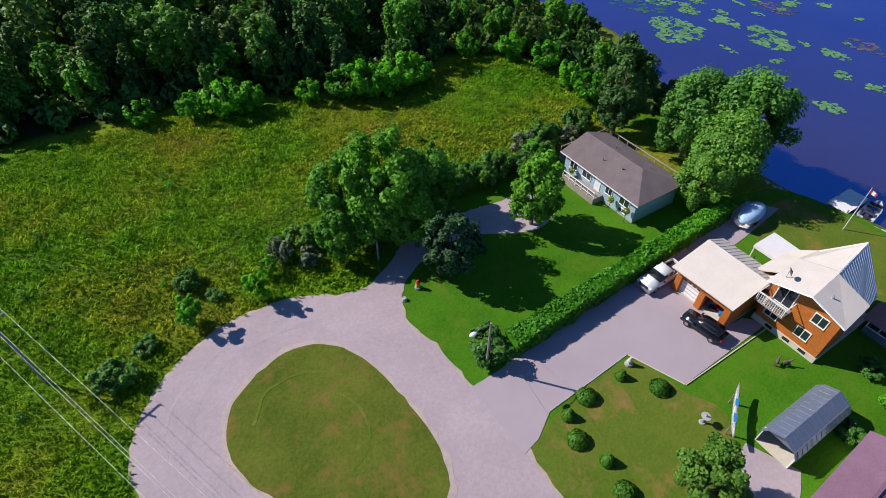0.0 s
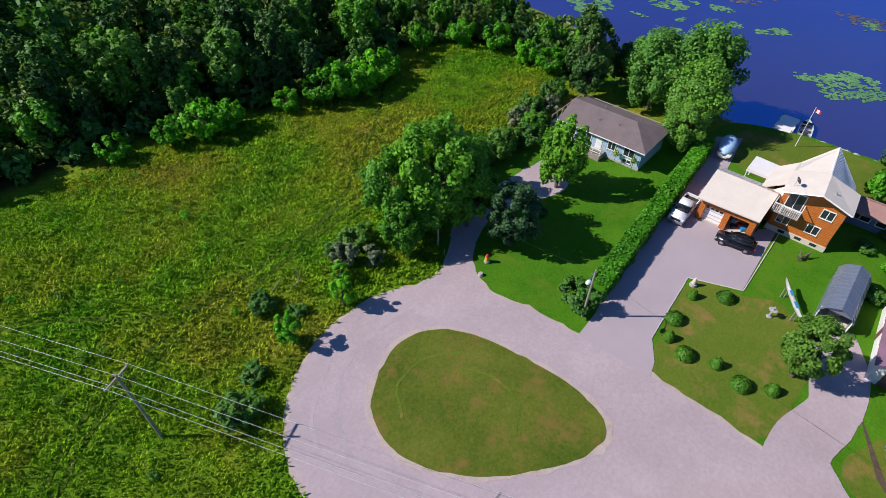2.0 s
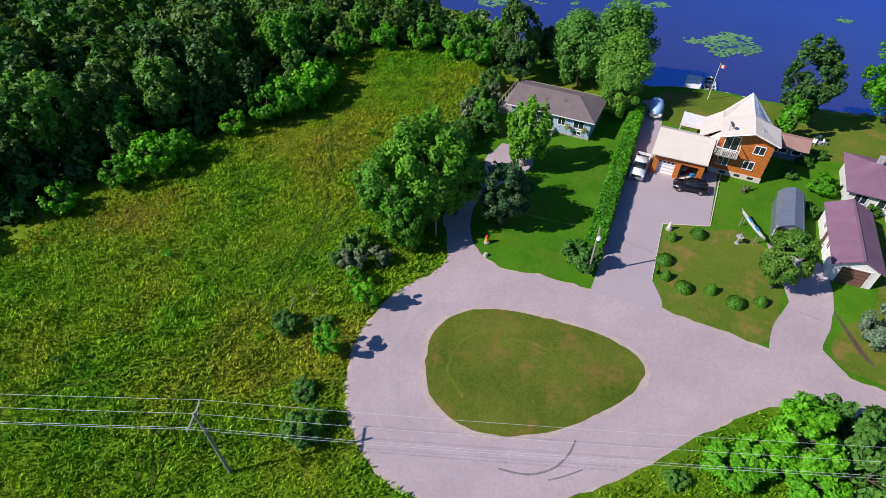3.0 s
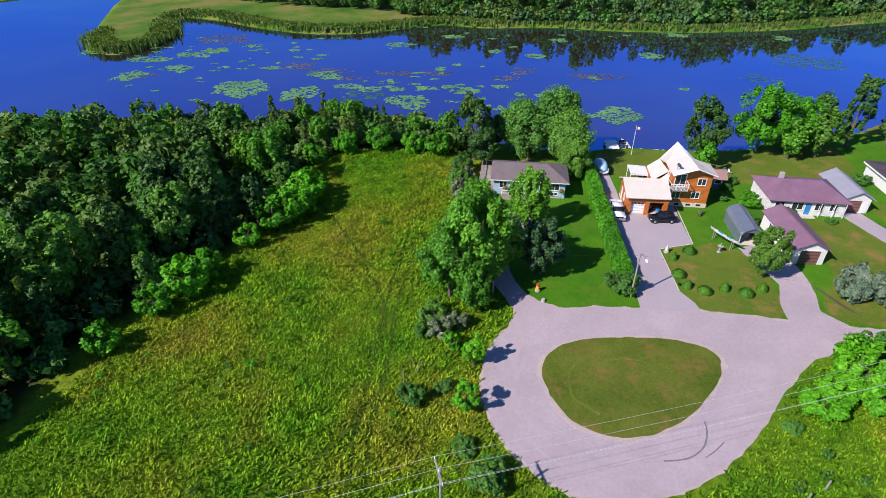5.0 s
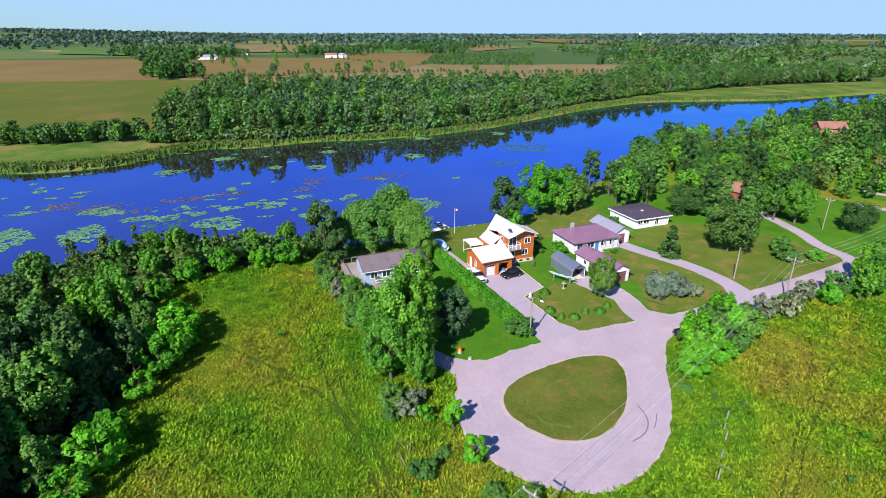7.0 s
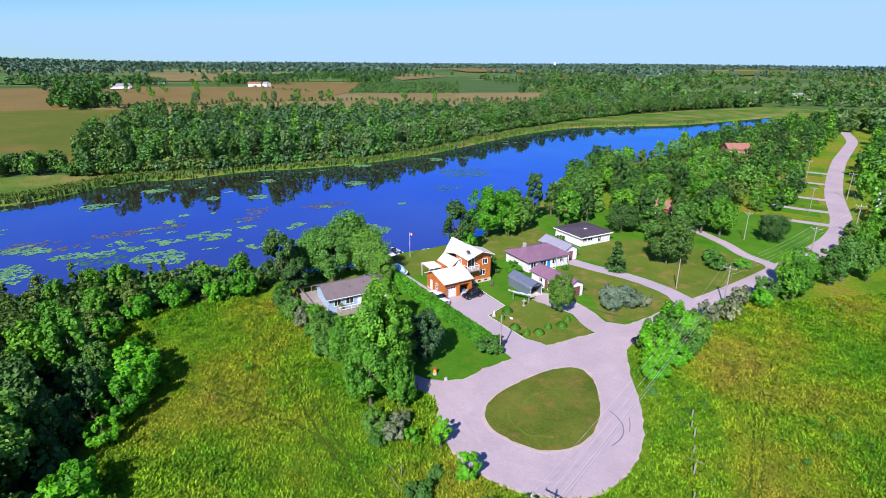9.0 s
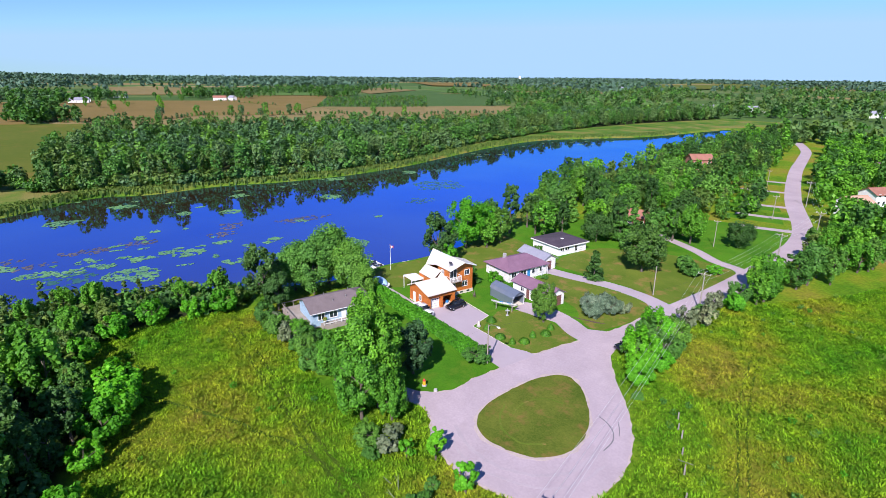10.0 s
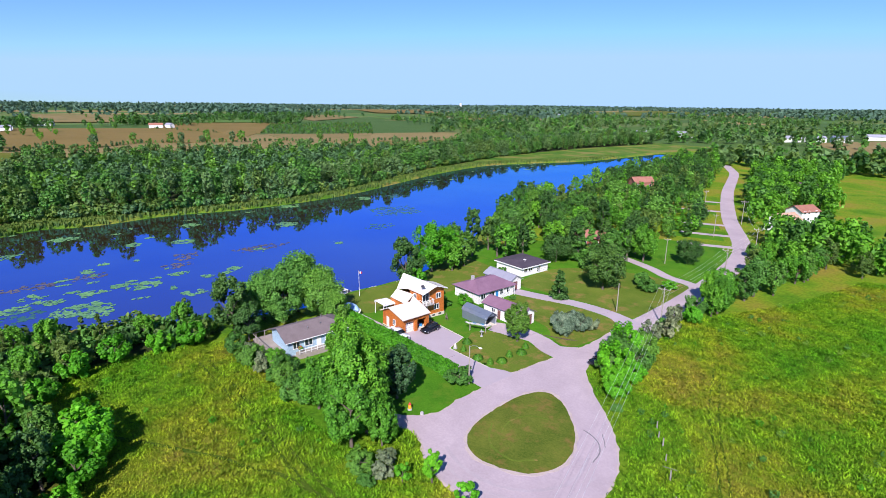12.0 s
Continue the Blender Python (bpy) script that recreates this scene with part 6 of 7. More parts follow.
def flat_house():
    f_ = thing("white_bungalow", pose(55.9, -27.9, 0, 0, 0, 0), "long low white bungalow with dark shallow roof", "house")
    y0, y1, D = -9.8, 0.0, 9.4
    boxes("wall", STUCCO, f_, ((0, y0, 0), (0.2, y1, 2.2)))
    boxes("wall", STUCCO, f_, ((D - 0.2, y0, 0), (D, y1, 2.2)))
    boxes("wall", STUCCO, f_, ((0.2, y0, 0), (D - 0.2, y0 + 0.2, 2.2)))
    boxes("wall", STUCCO, f_, ((0.2, y1 - 0.2, 0), (D - 0.2, y1, 2.2)))
    boxes("fascia", WHITE_TRIM, f_, ((-0.55, y0 - 0.5, 2.2), (-0.45, y1 + 0.5, 2.55)), ((-0.45, y1 + 0.4, 2.2), (D + 0.45, y1 + 0.5, 2.55)), ((-0.45, y0 - 0.5, 2.2), (D + 0.45, y0 - 0.4, 2.55)))
    roof_plate("roof", f_, [(-0.56, y0 - 0.52, 2.58), (-0.56, y1 + 0.52, 2.58), (D / 2, y1 - 2.5, 3.35), (D / 2, y0 + 2.5, 3.35)], ROOF_DARK)
    roof_plate("roof", f_, [(D + 0.5, y0 - 0.52, 2.58), (D + 0.5, y1 + 0.52, 2.58), (D / 2, y1 - 2.5, 3.35), (D / 2, y0 + 2.5, 3.35)], ROOF_DARK)
    roof_plate("roof", f_, [(-0.56, y1 + 0.52, 2.58), (D + 0.5, y1 + 0.52, 2.58), (D / 2, y1 - 2.5, 3.35)], ROOF_DARK)
    roof_plate("roof", f_, [(-0.56, y0 - 0.52, 2.58), (D + 0.5, y0 - 0.52, 2.58), (D / 2, y0 + 2.5, 3.35)], ROOF_DARK)
    for a0, a1 in ((-1.9, -0.7), (-3.8, -2.3)):
        window(f_, "x", 0, -1, a0, a1, 1.2, 1.95)
    window(f_, "x", 0, -1, -6.6, -5.7, 0.5, 2.0)
    for k in range(4):
        boxes("garage_panel", DOOR_WHITE, f_, ((-0.05, -9.3 + k * 0.62, 0.05), (-0.003, -8.72 + k * 0.62, 2.0)))
    boxes("skylight", WHITE_TRIM, f_, ((3.0, -4.6, 3.05), (3.6, -4.0, 3.25)))
    bm = bmesh.new()
    rod(bm, (2.2, -3.2, 2.9), (2.2, -3.2, 3.9), 0.05, 0.05, 6)
    part("vent_pipe", bm, STEEL, f_)


def cabin(x, y, turn, lx, ly, eave, ridge, wall, roof, label, storeys=1, name="cabin"):
    c_ = thing(name, pose(x, y, land_height(x, y), 0, 0, turn), label, "house")
    gable_walls(c_, -lx / 2, lx / 2, -ly / 2, ly / 2, eave, ridge, "x", wall)
    gable_roof(c_, -lx / 2 - 0.5, lx / 2 + 0.5, -ly / 2 - 0.5, ly / 2 + 0.5, eave - 0.1, ridge + 0.15, "x", roof)
    for s in range(storeys):
        for k in (-0.3, 0.1, 0.35):
            window(c_, "y", ly / 2, 1, lx * k - 0.5, lx * k + 0.5, 1.0 + 2.6 * s, 2.0 + 2.6 * s, None, 1)
            window(c_, "y", -ly / 2, -1, lx * k - 0.5, lx * k + 0.5, 1.0 + 2.6 * s, 2.0 + 2.6 * s, None, 1)
    window(c_, "x", -lx / 2, -1, -0.6, 0.6, 1.0, 2.1, None, 2)
    return c_


garage()
lake_house()
cottage()
metal_shed()
white_garage()
plum_house()
flat_house()
cabin(66, -70, 20, 9, 6, 3.0, 4.6, siding("rust_siding", (0.22, 0.06, 0.04), (0.32, 0.10, 0.06)), ROOF_RED, "rust-red wooden cabin among tall trees")
cabin(116, -178, 60, 10, 7, 5.6, 7.8, siding("brick_red_siding", (0.30, 0.12, 0.09), (0.40, 0.18, 0.13)), ROOF_RED, "brick-red two-storey house above the tree tops", 2)
cabin(39, -166, 70, 9, 7, 4.4, 6.2, STUCCO, ROOF_RED, "white house with rust-tan roof behind roadside trees", 2)
cabin(37, -142, 70, 9, 7, 4.4, 6.2, STUCCO, surface("tan_shingle_roof", (0.42, 0.24, 0.16), (0.55, 0.35, 0.25), 0.5, 7, 0.9, 0.4, 0.02, 0, "object"), "white house with tan shingle roof behind trees", 2)
cabin(60, -232, 30, 13, 8, 4.6, 6.8, STUCCO, ROOF_PURPLE, "pale house with a plum roof among far trees")
garden = cabin(57.4, 1.2, 90, 4.2, 2.6, 2.0, 2.9, siding("blue_grey_siding", (0.12, 0.16, 0.24), (0.18, 0.23, 0.32)), surface("rusty_metal_roof", (0.26, 0.14, 0.12), (0.36, 0.22, 0.19), 0.6, 5, 0.7, 0.2, 0.01, 0, "object"), "small dark garden shed with rusty roof beside the house", 1, "garden_shed")
for x, y, t, lx, ly, wl, rf, lb in ((940, 73, 84, 26, 14, SIDING_WHITE, ROOF_GREY, "long white barn with grey roof beside a copse"), (968, 64, 10, 14, 10, STUCCO, ROOF_GREY, "white barn wing with steep grey roof"), (1100, 12, 60, 22, 10, STUCCO, ROOF_BLUE, "white barn with metal roof among trees"),
                                    (938, -122, 75, 20, 10, STUCCO, ROOF_RED, "white farm house with rusty roof on tan fields"), (930, -140, 20, 14, 8, STUCCO, ROOF_GREY, "white farm shed on tan fields"), (1237, 176, 70, 18, 10, STUCCO, ROOF_GREY, "white farm house beyond the tan fields"),
                                    (1182, 196, 30, 18, 10, SIDING_WHITE, ROOF_BLUE, "small white barn beyond the tan fields"), (1053, -816, 40, 20, 10, SIDING_WHITE, ROOF_RED, "pale farm house between far woods"), (1136, -1337, 20, 20, 10, STUCCO, ROOF_GREY, "distant white house among woods"),
                                    (1105, -1420, 20, 20, 10, STUCCO, ROOF_GREY, "distant white house among woods"), (1275, -1514, 30, 24, 10, STUCCO, ROOF_GREY, "distant white farm building among woods"), (396, -628, 70, 22, 8, STUCCO, ROOF_GREY, "long white building beyond the far woods"),
                                    (348, -652, 70, 26, 9, STUCCO, ROOF_GREY, "white building beyond the far woods"), (226, -676, 60, 26, 8, STUCCO, ROOF_GREY, "long white row building beyond the village"), (206, -700, 60, 24, 8, STUCCO, ROOF_GREY, "white row building beyond the village"),
                                    (188, -732, 40, 22, 8, STUCCO, ROOF_BLUE, "white row building at the wood's far edge"), (172, -813, 40, 26, 8, STUCCO, ROOF_GREY, "white row building at the wood's far edge"), (2757, -2352, 20, 70, 24, STUCCO, ROOF_GREY, "large white plant building near the horizon")):
    cabin(x, y, t, lx, ly, 4.6, 7.6, wl, rf, lb, 1, "farm_building")
silo = thing("silo", pose(2790, -2330, land_height(2790, -2330)), "tall white silo near the horizon", "silo")
bm = bmesh.new()
rod(bm, (0, 0, 0), (0, 0, 30), 7, 7, 16)
part("drum", bm, STUCCO, silo)
bm = bmesh.new()
rod(bm, (0, 0, 30), (0, 0, 34), 7.2, 1.5, 16)
part("dome", bm, STEEL, silo)

# ---- vehicles ----


def wheels(parent, xs, half, r):
    for x in xs:
        for s in (-1, 1):
            bm = bmesh.new()
            rod(bm, (x, s * (half - 0.22), r), (x, s * half, r), r, r, 18)
            w = part("wheel", bm, RUBBER, parent, smooth=False)
            bm = bmesh.new()
            rod(bm, (x, s * (half - 0.02), r), (x, s * (half + 0.012), r), r * 0.62, r * 0.55, 14)
            part("rim", bm, RIM, w)


def shell(profile, half, tuck, material, name, parent, bev=0.07):
    """A car body: a side profile swept across, narrowing towards the top."""
    bm = bmesh.new()
    prism(bm, profile, -half, half, "y")
    top = max(v.co.z for v in bm.verts)
    low = min(v.co.z for v in bm.verts)
    for v in bm.verts:
        k = max(0, (v.co.z - low) / (top - low))
        v.co.y *= 1 - tuck * k * k
    bmesh.ops.bevel(bm, geom=bm.edges[:], offset=bev, segments=2, affect="EDGES")
    return part(name, bm, material, parent, smooth=True)


def suv(m, label):
    c = thing("car", m, label, "car")
    shell([(-2.3, 0.35), (2.25, 0.35), (2.33, 0.7), (2.2, 0.98), (1.0, 1.12), (-2.2, 1.12), (-2.34, 0.8)], 0.92, 0.08, PAINT_BLACK, "body", c, 0.09)
    shell([(-2.1, 1.08), (1.05, 1.08), (0.35, 1.62), (-0.4, 1.70), (-1.7, 1.64)], 0.80, 0.14, GLASS_DARK, "glasshouse", c, 0.06)
    shell([(-1.75, 1.60), (0.4, 1.60), (0.2, 1.70), (-0.5, 1.74), (-1.7, 1.70)], 0.68, 0.05, PAINT_BLACK, "roof", c, 0.03)
    for x in (-0.95, 0.0):
        boxes("pillar", PAINT_BLACK, c, ((x - 0.05, -0.77, 1.1), (x + 0.05, -0.70, 1.6)), ((x - 0.05, 0.70, 1.1), (x + 0.05, 0.77, 1.6)))
    for s in (-1, 1):
        boxes("headlight", LAMP_CLEAR, c, ((2.12, s * 0.72 - 0.16, 0.72), (2.27, s * 0.72 + 0.16, 0.88)))
        boxes("tail_light", LAMP_RED, c, ((-2.34, s * 0.74 - 0.12, 0.8), (-2.2, s * 0.74 + 0.12, 1.02)))
        boxes("mirror", PAINT_BLACK, c, ((0.75, s * 0.98 - 0.1, 1.08), (0.9, s * 0.98 + 0.1, 1.22)))
        boxes("roof_rail", RUBBER, c, ((-1.5, s * 0.58 - 0.025, 1.73), (0.1, s * 0.58 + 0.025, 1.78)))
    wheels(c, (-1.42, 1.42), 0.93, 0.36)


def pickup(m, label):
    c = thing("pickup_truck", m, label, "truck")
    shell([(-2.7, 0.45), (2.65, 0.45), (2.72, 0.8), (2.62, 1.08), (1.3, 1.18), (-0.75, 1.2), (-0.75, 0.78), (-2.6, 0.78)], 0.95, 0.04, PAINT_WHITE, "body", c, 0.07)
    for s in (-1, 1):
        boxes("bed_side", PAINT_WHITE, c, ((-2.7, s * 0.88 - 0.06, 0.76), (-0.78, s * 0.88 + 0.06, 1.16)))
    boxes("tailgate", PAINT_WHITE, c, ((-2.74, -0.82, 0.76), (-2.64, 0.82, 1.16)))
    boxes("bed_floor", RUBBER, c, ((-2.64, -0.82, 0.76), (-0.78, 0.82, 0.82)))
    shell([(-0.75, 1.14), (1.35, 1.14), (0.72, 1.74), (-0.62, 1.76)], 0.82, 0.12, GLASS_DARK, "glasshouse", c, 0.05)
    shell([(-0.72, 1.70), (0.75, 1.70), (0.6, 1.81), (-0.6, 1.82)], 0.74, 0.04, PAINT_WHITE, "roof", c, 0.03)
    for x in (-0.68, 0.1):
        boxes("pillar", PAINT_WHITE, c, ((x - 0.06, -0.81, 1.14), (x + 0.06, -0.73, 1.72)), ((x - 0.06, 0.73, 1.14), (x + 0.06, 0.81, 1.72)))
    for s in (-1, 1):
        boxes("headlight", LAMP_CLEAR, c, ((2.58, s * 0.74 - 0.15, 0.85), (2.73, s * 0.74 + 0.15, 1.02)))
        boxes("tail_light", LAMP_RED, c, ((-2.76, s * 0.88 - 0.06, 0.85), (-2.7, s * 0.88 + 0.06, 1.1)))
        boxes("mirror", RUBBER, c, ((0.85, s * 1.04 - 0.1, 1.18), (0.98, s * 1.04 + 0.1, 1.38)))
    boxes("grille", RUBBER, c, ((2.66, -0.55, 0.72), (2.745, 0.55, 0.98)))
    boxes("bumper", STEEL, c, ((2.6, -0.9, 0.42), (2.82, 0.9, 0.62)))
    wheels(c, (-1.75, 1.7), 0.96, 0.4)


suv(pose(43.1, 11.6, 0.08, 0, 0, 98) @ Matrix.Scale(0.9, 4), "glossy black estate car parked before the garage")
pickup(pose(44.6, 18.25, 0.08, 0, 0, 181), "white pickup truck parked between hedge and garage")
suv(pose(14.2, -3.4, 0.06, 0, 0, 80), "dark car half hidden behind roadside bushes")

# ---- hedge and topiary ----


def clipped(name, a, b, w, h, density, size, leaf, seed, label):
    """A clipped hedge from a to b: a leafy body with an uneven skin."""
    r_ = np.random.default_rng(seed)
    ax, bx = np.array(a, float), np.array(b, float)
    L_ = np.linalg.norm(bx - ax)
    d = (bx - ax) / L_
    nrm = np.array([-d[1], d[0]])
    n_ = int(density * L_ * (w + 2 * h))
    s, u = r_.uniform(0, L_, n_), r_.uniform(-h - w / 2, h + w / 2, n_)
    side = np.abs(u) > w / 2
    across = np.where(side, np.sign(u) * w / 2, u)
    z = np.where(side, h - (np.abs(u) - w / 2), h)
    wob = np.array([noise.noise((si * 0.5, ui * 0.8, 4.0)) for si, ui in zip(s, u)]) * 0.22 + r_.normal(0, 0.06, n_)
    across = across + np.where(side, np.sign(u) * wob, 0) * (1.0)
    z = z + np.where(side, 0, wob)
    c = ax + d * s[:, None] + nrm * across[:, None]
    dirs = np.where(side[:, None], np.c_[nrm * np.sign(u)[:, None], np.full(n_, 0.2)], np.array([[0, 0, 1.0]]))
    root = thing(name, pose(0, 0, 0), label, "hedge")
    fol = new("foliage", quads_mesh("foliage", leaf_quads(np.c_[c, np.maximum(z, 0.08)], dirs, size, seed), leaf))
    fol.parent = root
    bm = bmesh.new()
    c0 = np.array([ax + nrm * w * 0.42, ax - nrm * w * 0.42, bx - nrm * w * 0.42, bx + nrm * w * 0.42])
    lo, hi = [bm.verts.new((*p, 0.0)) for p in c0], [bm.verts.new((*p, h - 0.14)) for p in c0]
    bm.faces.new(hi)
    for i in range(4):
        j = (i + 1) % 4
        bm.faces.new((lo[i], lo[j], hi[j], hi[i]))
    bmesh.ops.recalc_face_normals(bm, faces=bm.faces[:])
    part("inner_growth", bm, leaf, root)


clipped("hedge", (26.0, 19.6), (59.5, 21.6), 1.9, 2.0, 62, 0.26, LEAF_HEDGE, 111, "long clipped bright green hedge beside the driveway")
plant("bush2", 24.0, 20.2, 0.92, 0.66, "unclipped round dark bush at the hedge's end")


def topiary(x, y, r_, h, k):
    t_ = thing("topiary_bush", pose(x, y, 0.03), "small clipped evergreen bush on the lawn" if h > 1.2 * r_ * 1.4 else "low clipped round evergreen bush on the lawn", "bush", "topiary bushes on the lawn")
    g_ = np.random.default_rng(k)
    v = g_.normal(0, 1, (700, 3))
    v /= np.linalg.norm(v, axis=1)[:, None]
    v[:, 2] = np.abs(v[:, 2]) * 1.0 - 0.15
    p = v * np.array([r_, r_, h * 0.86]) * g_.uniform(0.9, 1.08, (700, 1))
    if h > 1.3 * r_:
        p[:, :2] *= (1.15 - 0.55 * np.clip(p[:, 2:] / h, 0, 1))
    p[:, 2] = np.maximum(p[:, 2] + 0.1, 0.05)
    ob = new("foliage", quads_mesh("foliage", leaf_quads(p, v, 0.17, k), LEAF_TOPIARY))
    ob.parent = t_
    bm = bmesh.new()
    rod(bm, (0, 0, 0), (0, 0, h * 0.6), 0.06, 0.03, 6)
    part("stem", bm, BARK, t_)


for k, (x, y, r_, h) in enumerate(((34.7, 9.3, 0.85, 1.15), (32.6, 12.0, 0.5, 1.3), (28.6, 12.1, 0.95, 1.0), (26.0, 11.6, 0.55, 1.35), (25.2, 9.6, 0.95, 0.95), (26.0, 7.0, 0.55, 1.4), (25.4, 4.5, 0.95, 1.0), (26.6, 2.2, 0.6, 1.3))):
    topiary(x, y, r_, h, 120 + k)
tagged(sheet("mulch_bed", np.array([(29.8, -4.0), (31.5, -3.2), (24, -6.5), (22.5, -8)]), 0.055, MULCH, "brown mulch bed beside the drive"), kind="structure")

# ---- poles, wires, lamp ----


def pole(x, y, h, label, arm=None, turn=0.0, r_=0.14, leanx=0.0):
    p_ = thing("utility_pole", pose(x, y, 0, leanx, 0, turn), label, "utility pole")
    bm = bmesh.new()
    rod(bm, (0, 0, -0.1), (0, 0, h), r_, r_ * 0.65, 10)
    part("shaft", bm, TIMBER, p_)
    if arm:
        a_ = boxes("crossarm", TIMBER, p_, ((-arm / 2, -0.06 - r_, h - 0.55), (arm / 2, 0.06 - r_, h - 0.42)))
        for s in (-1, 1):
            bm = bmesh.new()
            rod(bm, (s * arm * 0.3, -r_, h - 0.52), (0, -r_, h - 1.3), 0.025, 0.025, 5)
            part("brace", bm, STEEL, a_)
        for k in (-0.47, 0.0, 0.47):
            bm = bmesh.new()
            rod(bm, (k * arm, -r_, h - 0.42), (k * arm, -r_, h - 0.2), 0.05, 0.035, 8)
            part("insulator", bm, WHITE_TRIM, a_)
    return p_


LINE = [(-39, 104.5), (-10.9, 38.7), (17.4, -28.0), (21.5, -64), (27, -95), (50, -140)]
for k, (x, y) in enumerate(LINE):
    a = LINE[max(k - 1, 0)]
    b = LINE[min(k + 1, len(LINE) - 1)]
    pole(x, y, 9.2 if k != 2 else 8.0, "weathered timber power pole with crossarm in tall growth", 2.3, math.degrees(math.atan2(b[1] - a[1], b[0] - a[0])) - 90)


def wire(name, a, b, sag, label, r_=0.010):
    cu = bpy.data.curves.new(name, "CURVE")
    cu.dimensions, cu.bevel_depth, cu.bevel_resolution = "3D", r_, 1
    sp = cu.splines.new("POLY")
    n_ = 17
    sp.points.add(n_ - 1)
    for i in range(n_):
        s = i / (n_ - 1)
        p = Vector(a).lerp(Vector(b), s)
        sp.points[i].co = (p.x, p.y, p.z - sag * 4 * s * (1 - s), 1)
    cu.materials.append(WIRE if r_ > 0.008 else RUBBER)
    tagged(new(name, cu), label, "wire", "overhead wires")


for k in range(len(LINE) - 1):
    (x0, y0), (x1, y1) = LINE[k], LINE[k + 1]
    d = Vector((x1 - x0, y1 - y0, 0)).normalized()
    s = Vector((d.y, -d.x, 0))
    h0, h1 = 9.0 if k != 2 else 7.8, 9.0 if k != 1 else 7.8
    for off, dz in ((-1.1, 0), (0, 0.1), (1.1, 0), (0.15, -1.6)):
        wire("power_line", Vector((x0, y0, h0 + dz)) + s * off, Vector((x1, y1, h1 + dz)) + s * off, 0.9, "thin pale power line sagging between timber poles")
pole(21.0, 36.6, 7.6, "bare timber pole beside the maples", None, 0, 0.12)
pole(27.0, -26.8, 6.4, "bare pale timber pole at the lawn's corner", None, 0, 0.13)
pole(40, -69, 7.5, "timber pole on a green verge", 1.6, 30, 0.12)
pole(47, -112, 8, "timber pole beside the village road", 1.6, 30, 0.12)
pole(74, -160, 8, "timber pole beside the far village road", 1.6, 30, 0.12)
wire("service_wire", (21.0, 36.6, 7.2), (22.9, 19.2, 6.4), 0.5, "thin service wire between pole and street lamp", 0.007)
wire("service_wire", (22.9, 19.2, 6.4), (17.4, -28, 7.0), 1.0, "thin service wire over the gravel road", 0.007)

lamp = thing("street_lamp", pose(22.9, 19.2, 0), "timber street lamp post with curved steel arm by the hedge", "street lamp")
bm = bmesh.new()
rod(bm, (0, 0, -0.1), (0, 0, 6.7), 0.12, 0.09, 10)
part("post", bm, TIMBER, lamp)
bm = bmesh.new()
arm = [(0, 0, 6.5), (-0.6, -0.1, 6.95), (-1.3, -0.2, 7.1), (-1.8, -0.3, 7.05)]
for a, b in zip(arm[:-1], arm[1:]):
    rod(bm, a, b, 0.035, 0.035, 6)
part("arm", bm, STEEL, lamp)
bm = bmesh.new()
v = bmesh.ops.create_uvsphere(bm, u_segments=12, v_segments=8, radius=0.22)["verts"]
bmesh.ops.transform(bm, matrix=pose(-2.05, -0.33, 7.0) @ Matrix.Diagonal((1.7, 1.0, 0.6, 1)), verts=v)
part("lamp_head", bm, WHITE_TRIM, lamp, smooth=True)

# ---- shore: flag, dock, boats, wall ----
flag = thing("flagpole", pose(69.0, 12.4, -0.2), "white flagpole with a small red and white flag at the shore", "flagpole")
bm = bmesh.new()
rod(bm, (0, 0, 0), (0, 0, 6.2), 0.06, 0.035, 8)
part("shaft", bm, WHITE_TRIM, flag)
bm = bmesh.new()
v = bmesh.ops.create_uvsphere(bm, u_segments=8, v_segments=6, radius=0.07)["verts"]
bmesh.ops.translate(bm, vec=(0, 0, 6.25), verts=v)
part("finial", bm, YELLOW_PAINT, flag)
for nm, y0, y1, mt in (("flag_band", 0.04, 0.24, RED_PAINT), ("flag_field", 0.24, 0.6, WHITE_TRIM), ("flag_band", 0.6, 0.8, RED_PAINT)):
    bm = bmesh.new()
    grid = [[bm.verts.new((0.06 * math.sin(4 * (y0 + (y1 - y0) * i / 4)), -(y0 + (y1 - y0) * i / 4), 6.1 - 0.2 * (y0 + (y1 - y0) * i / 4) - z)) for z in (0, 0.5)] for i in range(5)]
    for i in range(4):
        bm.faces.new((grid[i][0], grid[i + 1][0], grid[i + 1][1], grid[i][1]))
    part(nm, bm, mt, flag)

dock = thing("dock", pose(75.6, 15.2, WATER_Z), "weathered pale wooden dock on posts over the water", "dock")
for k in range(14):
    boxes("plank", CANVAS, dock, ((-2.6 + k * 0.37, -1.3, 0.62), (-2.26 + k * 0.37, 1.3, 0.69)))
for x in (-2.4, 0, 2.3):
    for y in (-1.2, 1.2):
        bm = bmesh.new()
        rod(bm, (x, y, -1.0), (x, y, 1.1), 0.08, 0.08, 7)
        part("post", bm, TIMBER, dock)


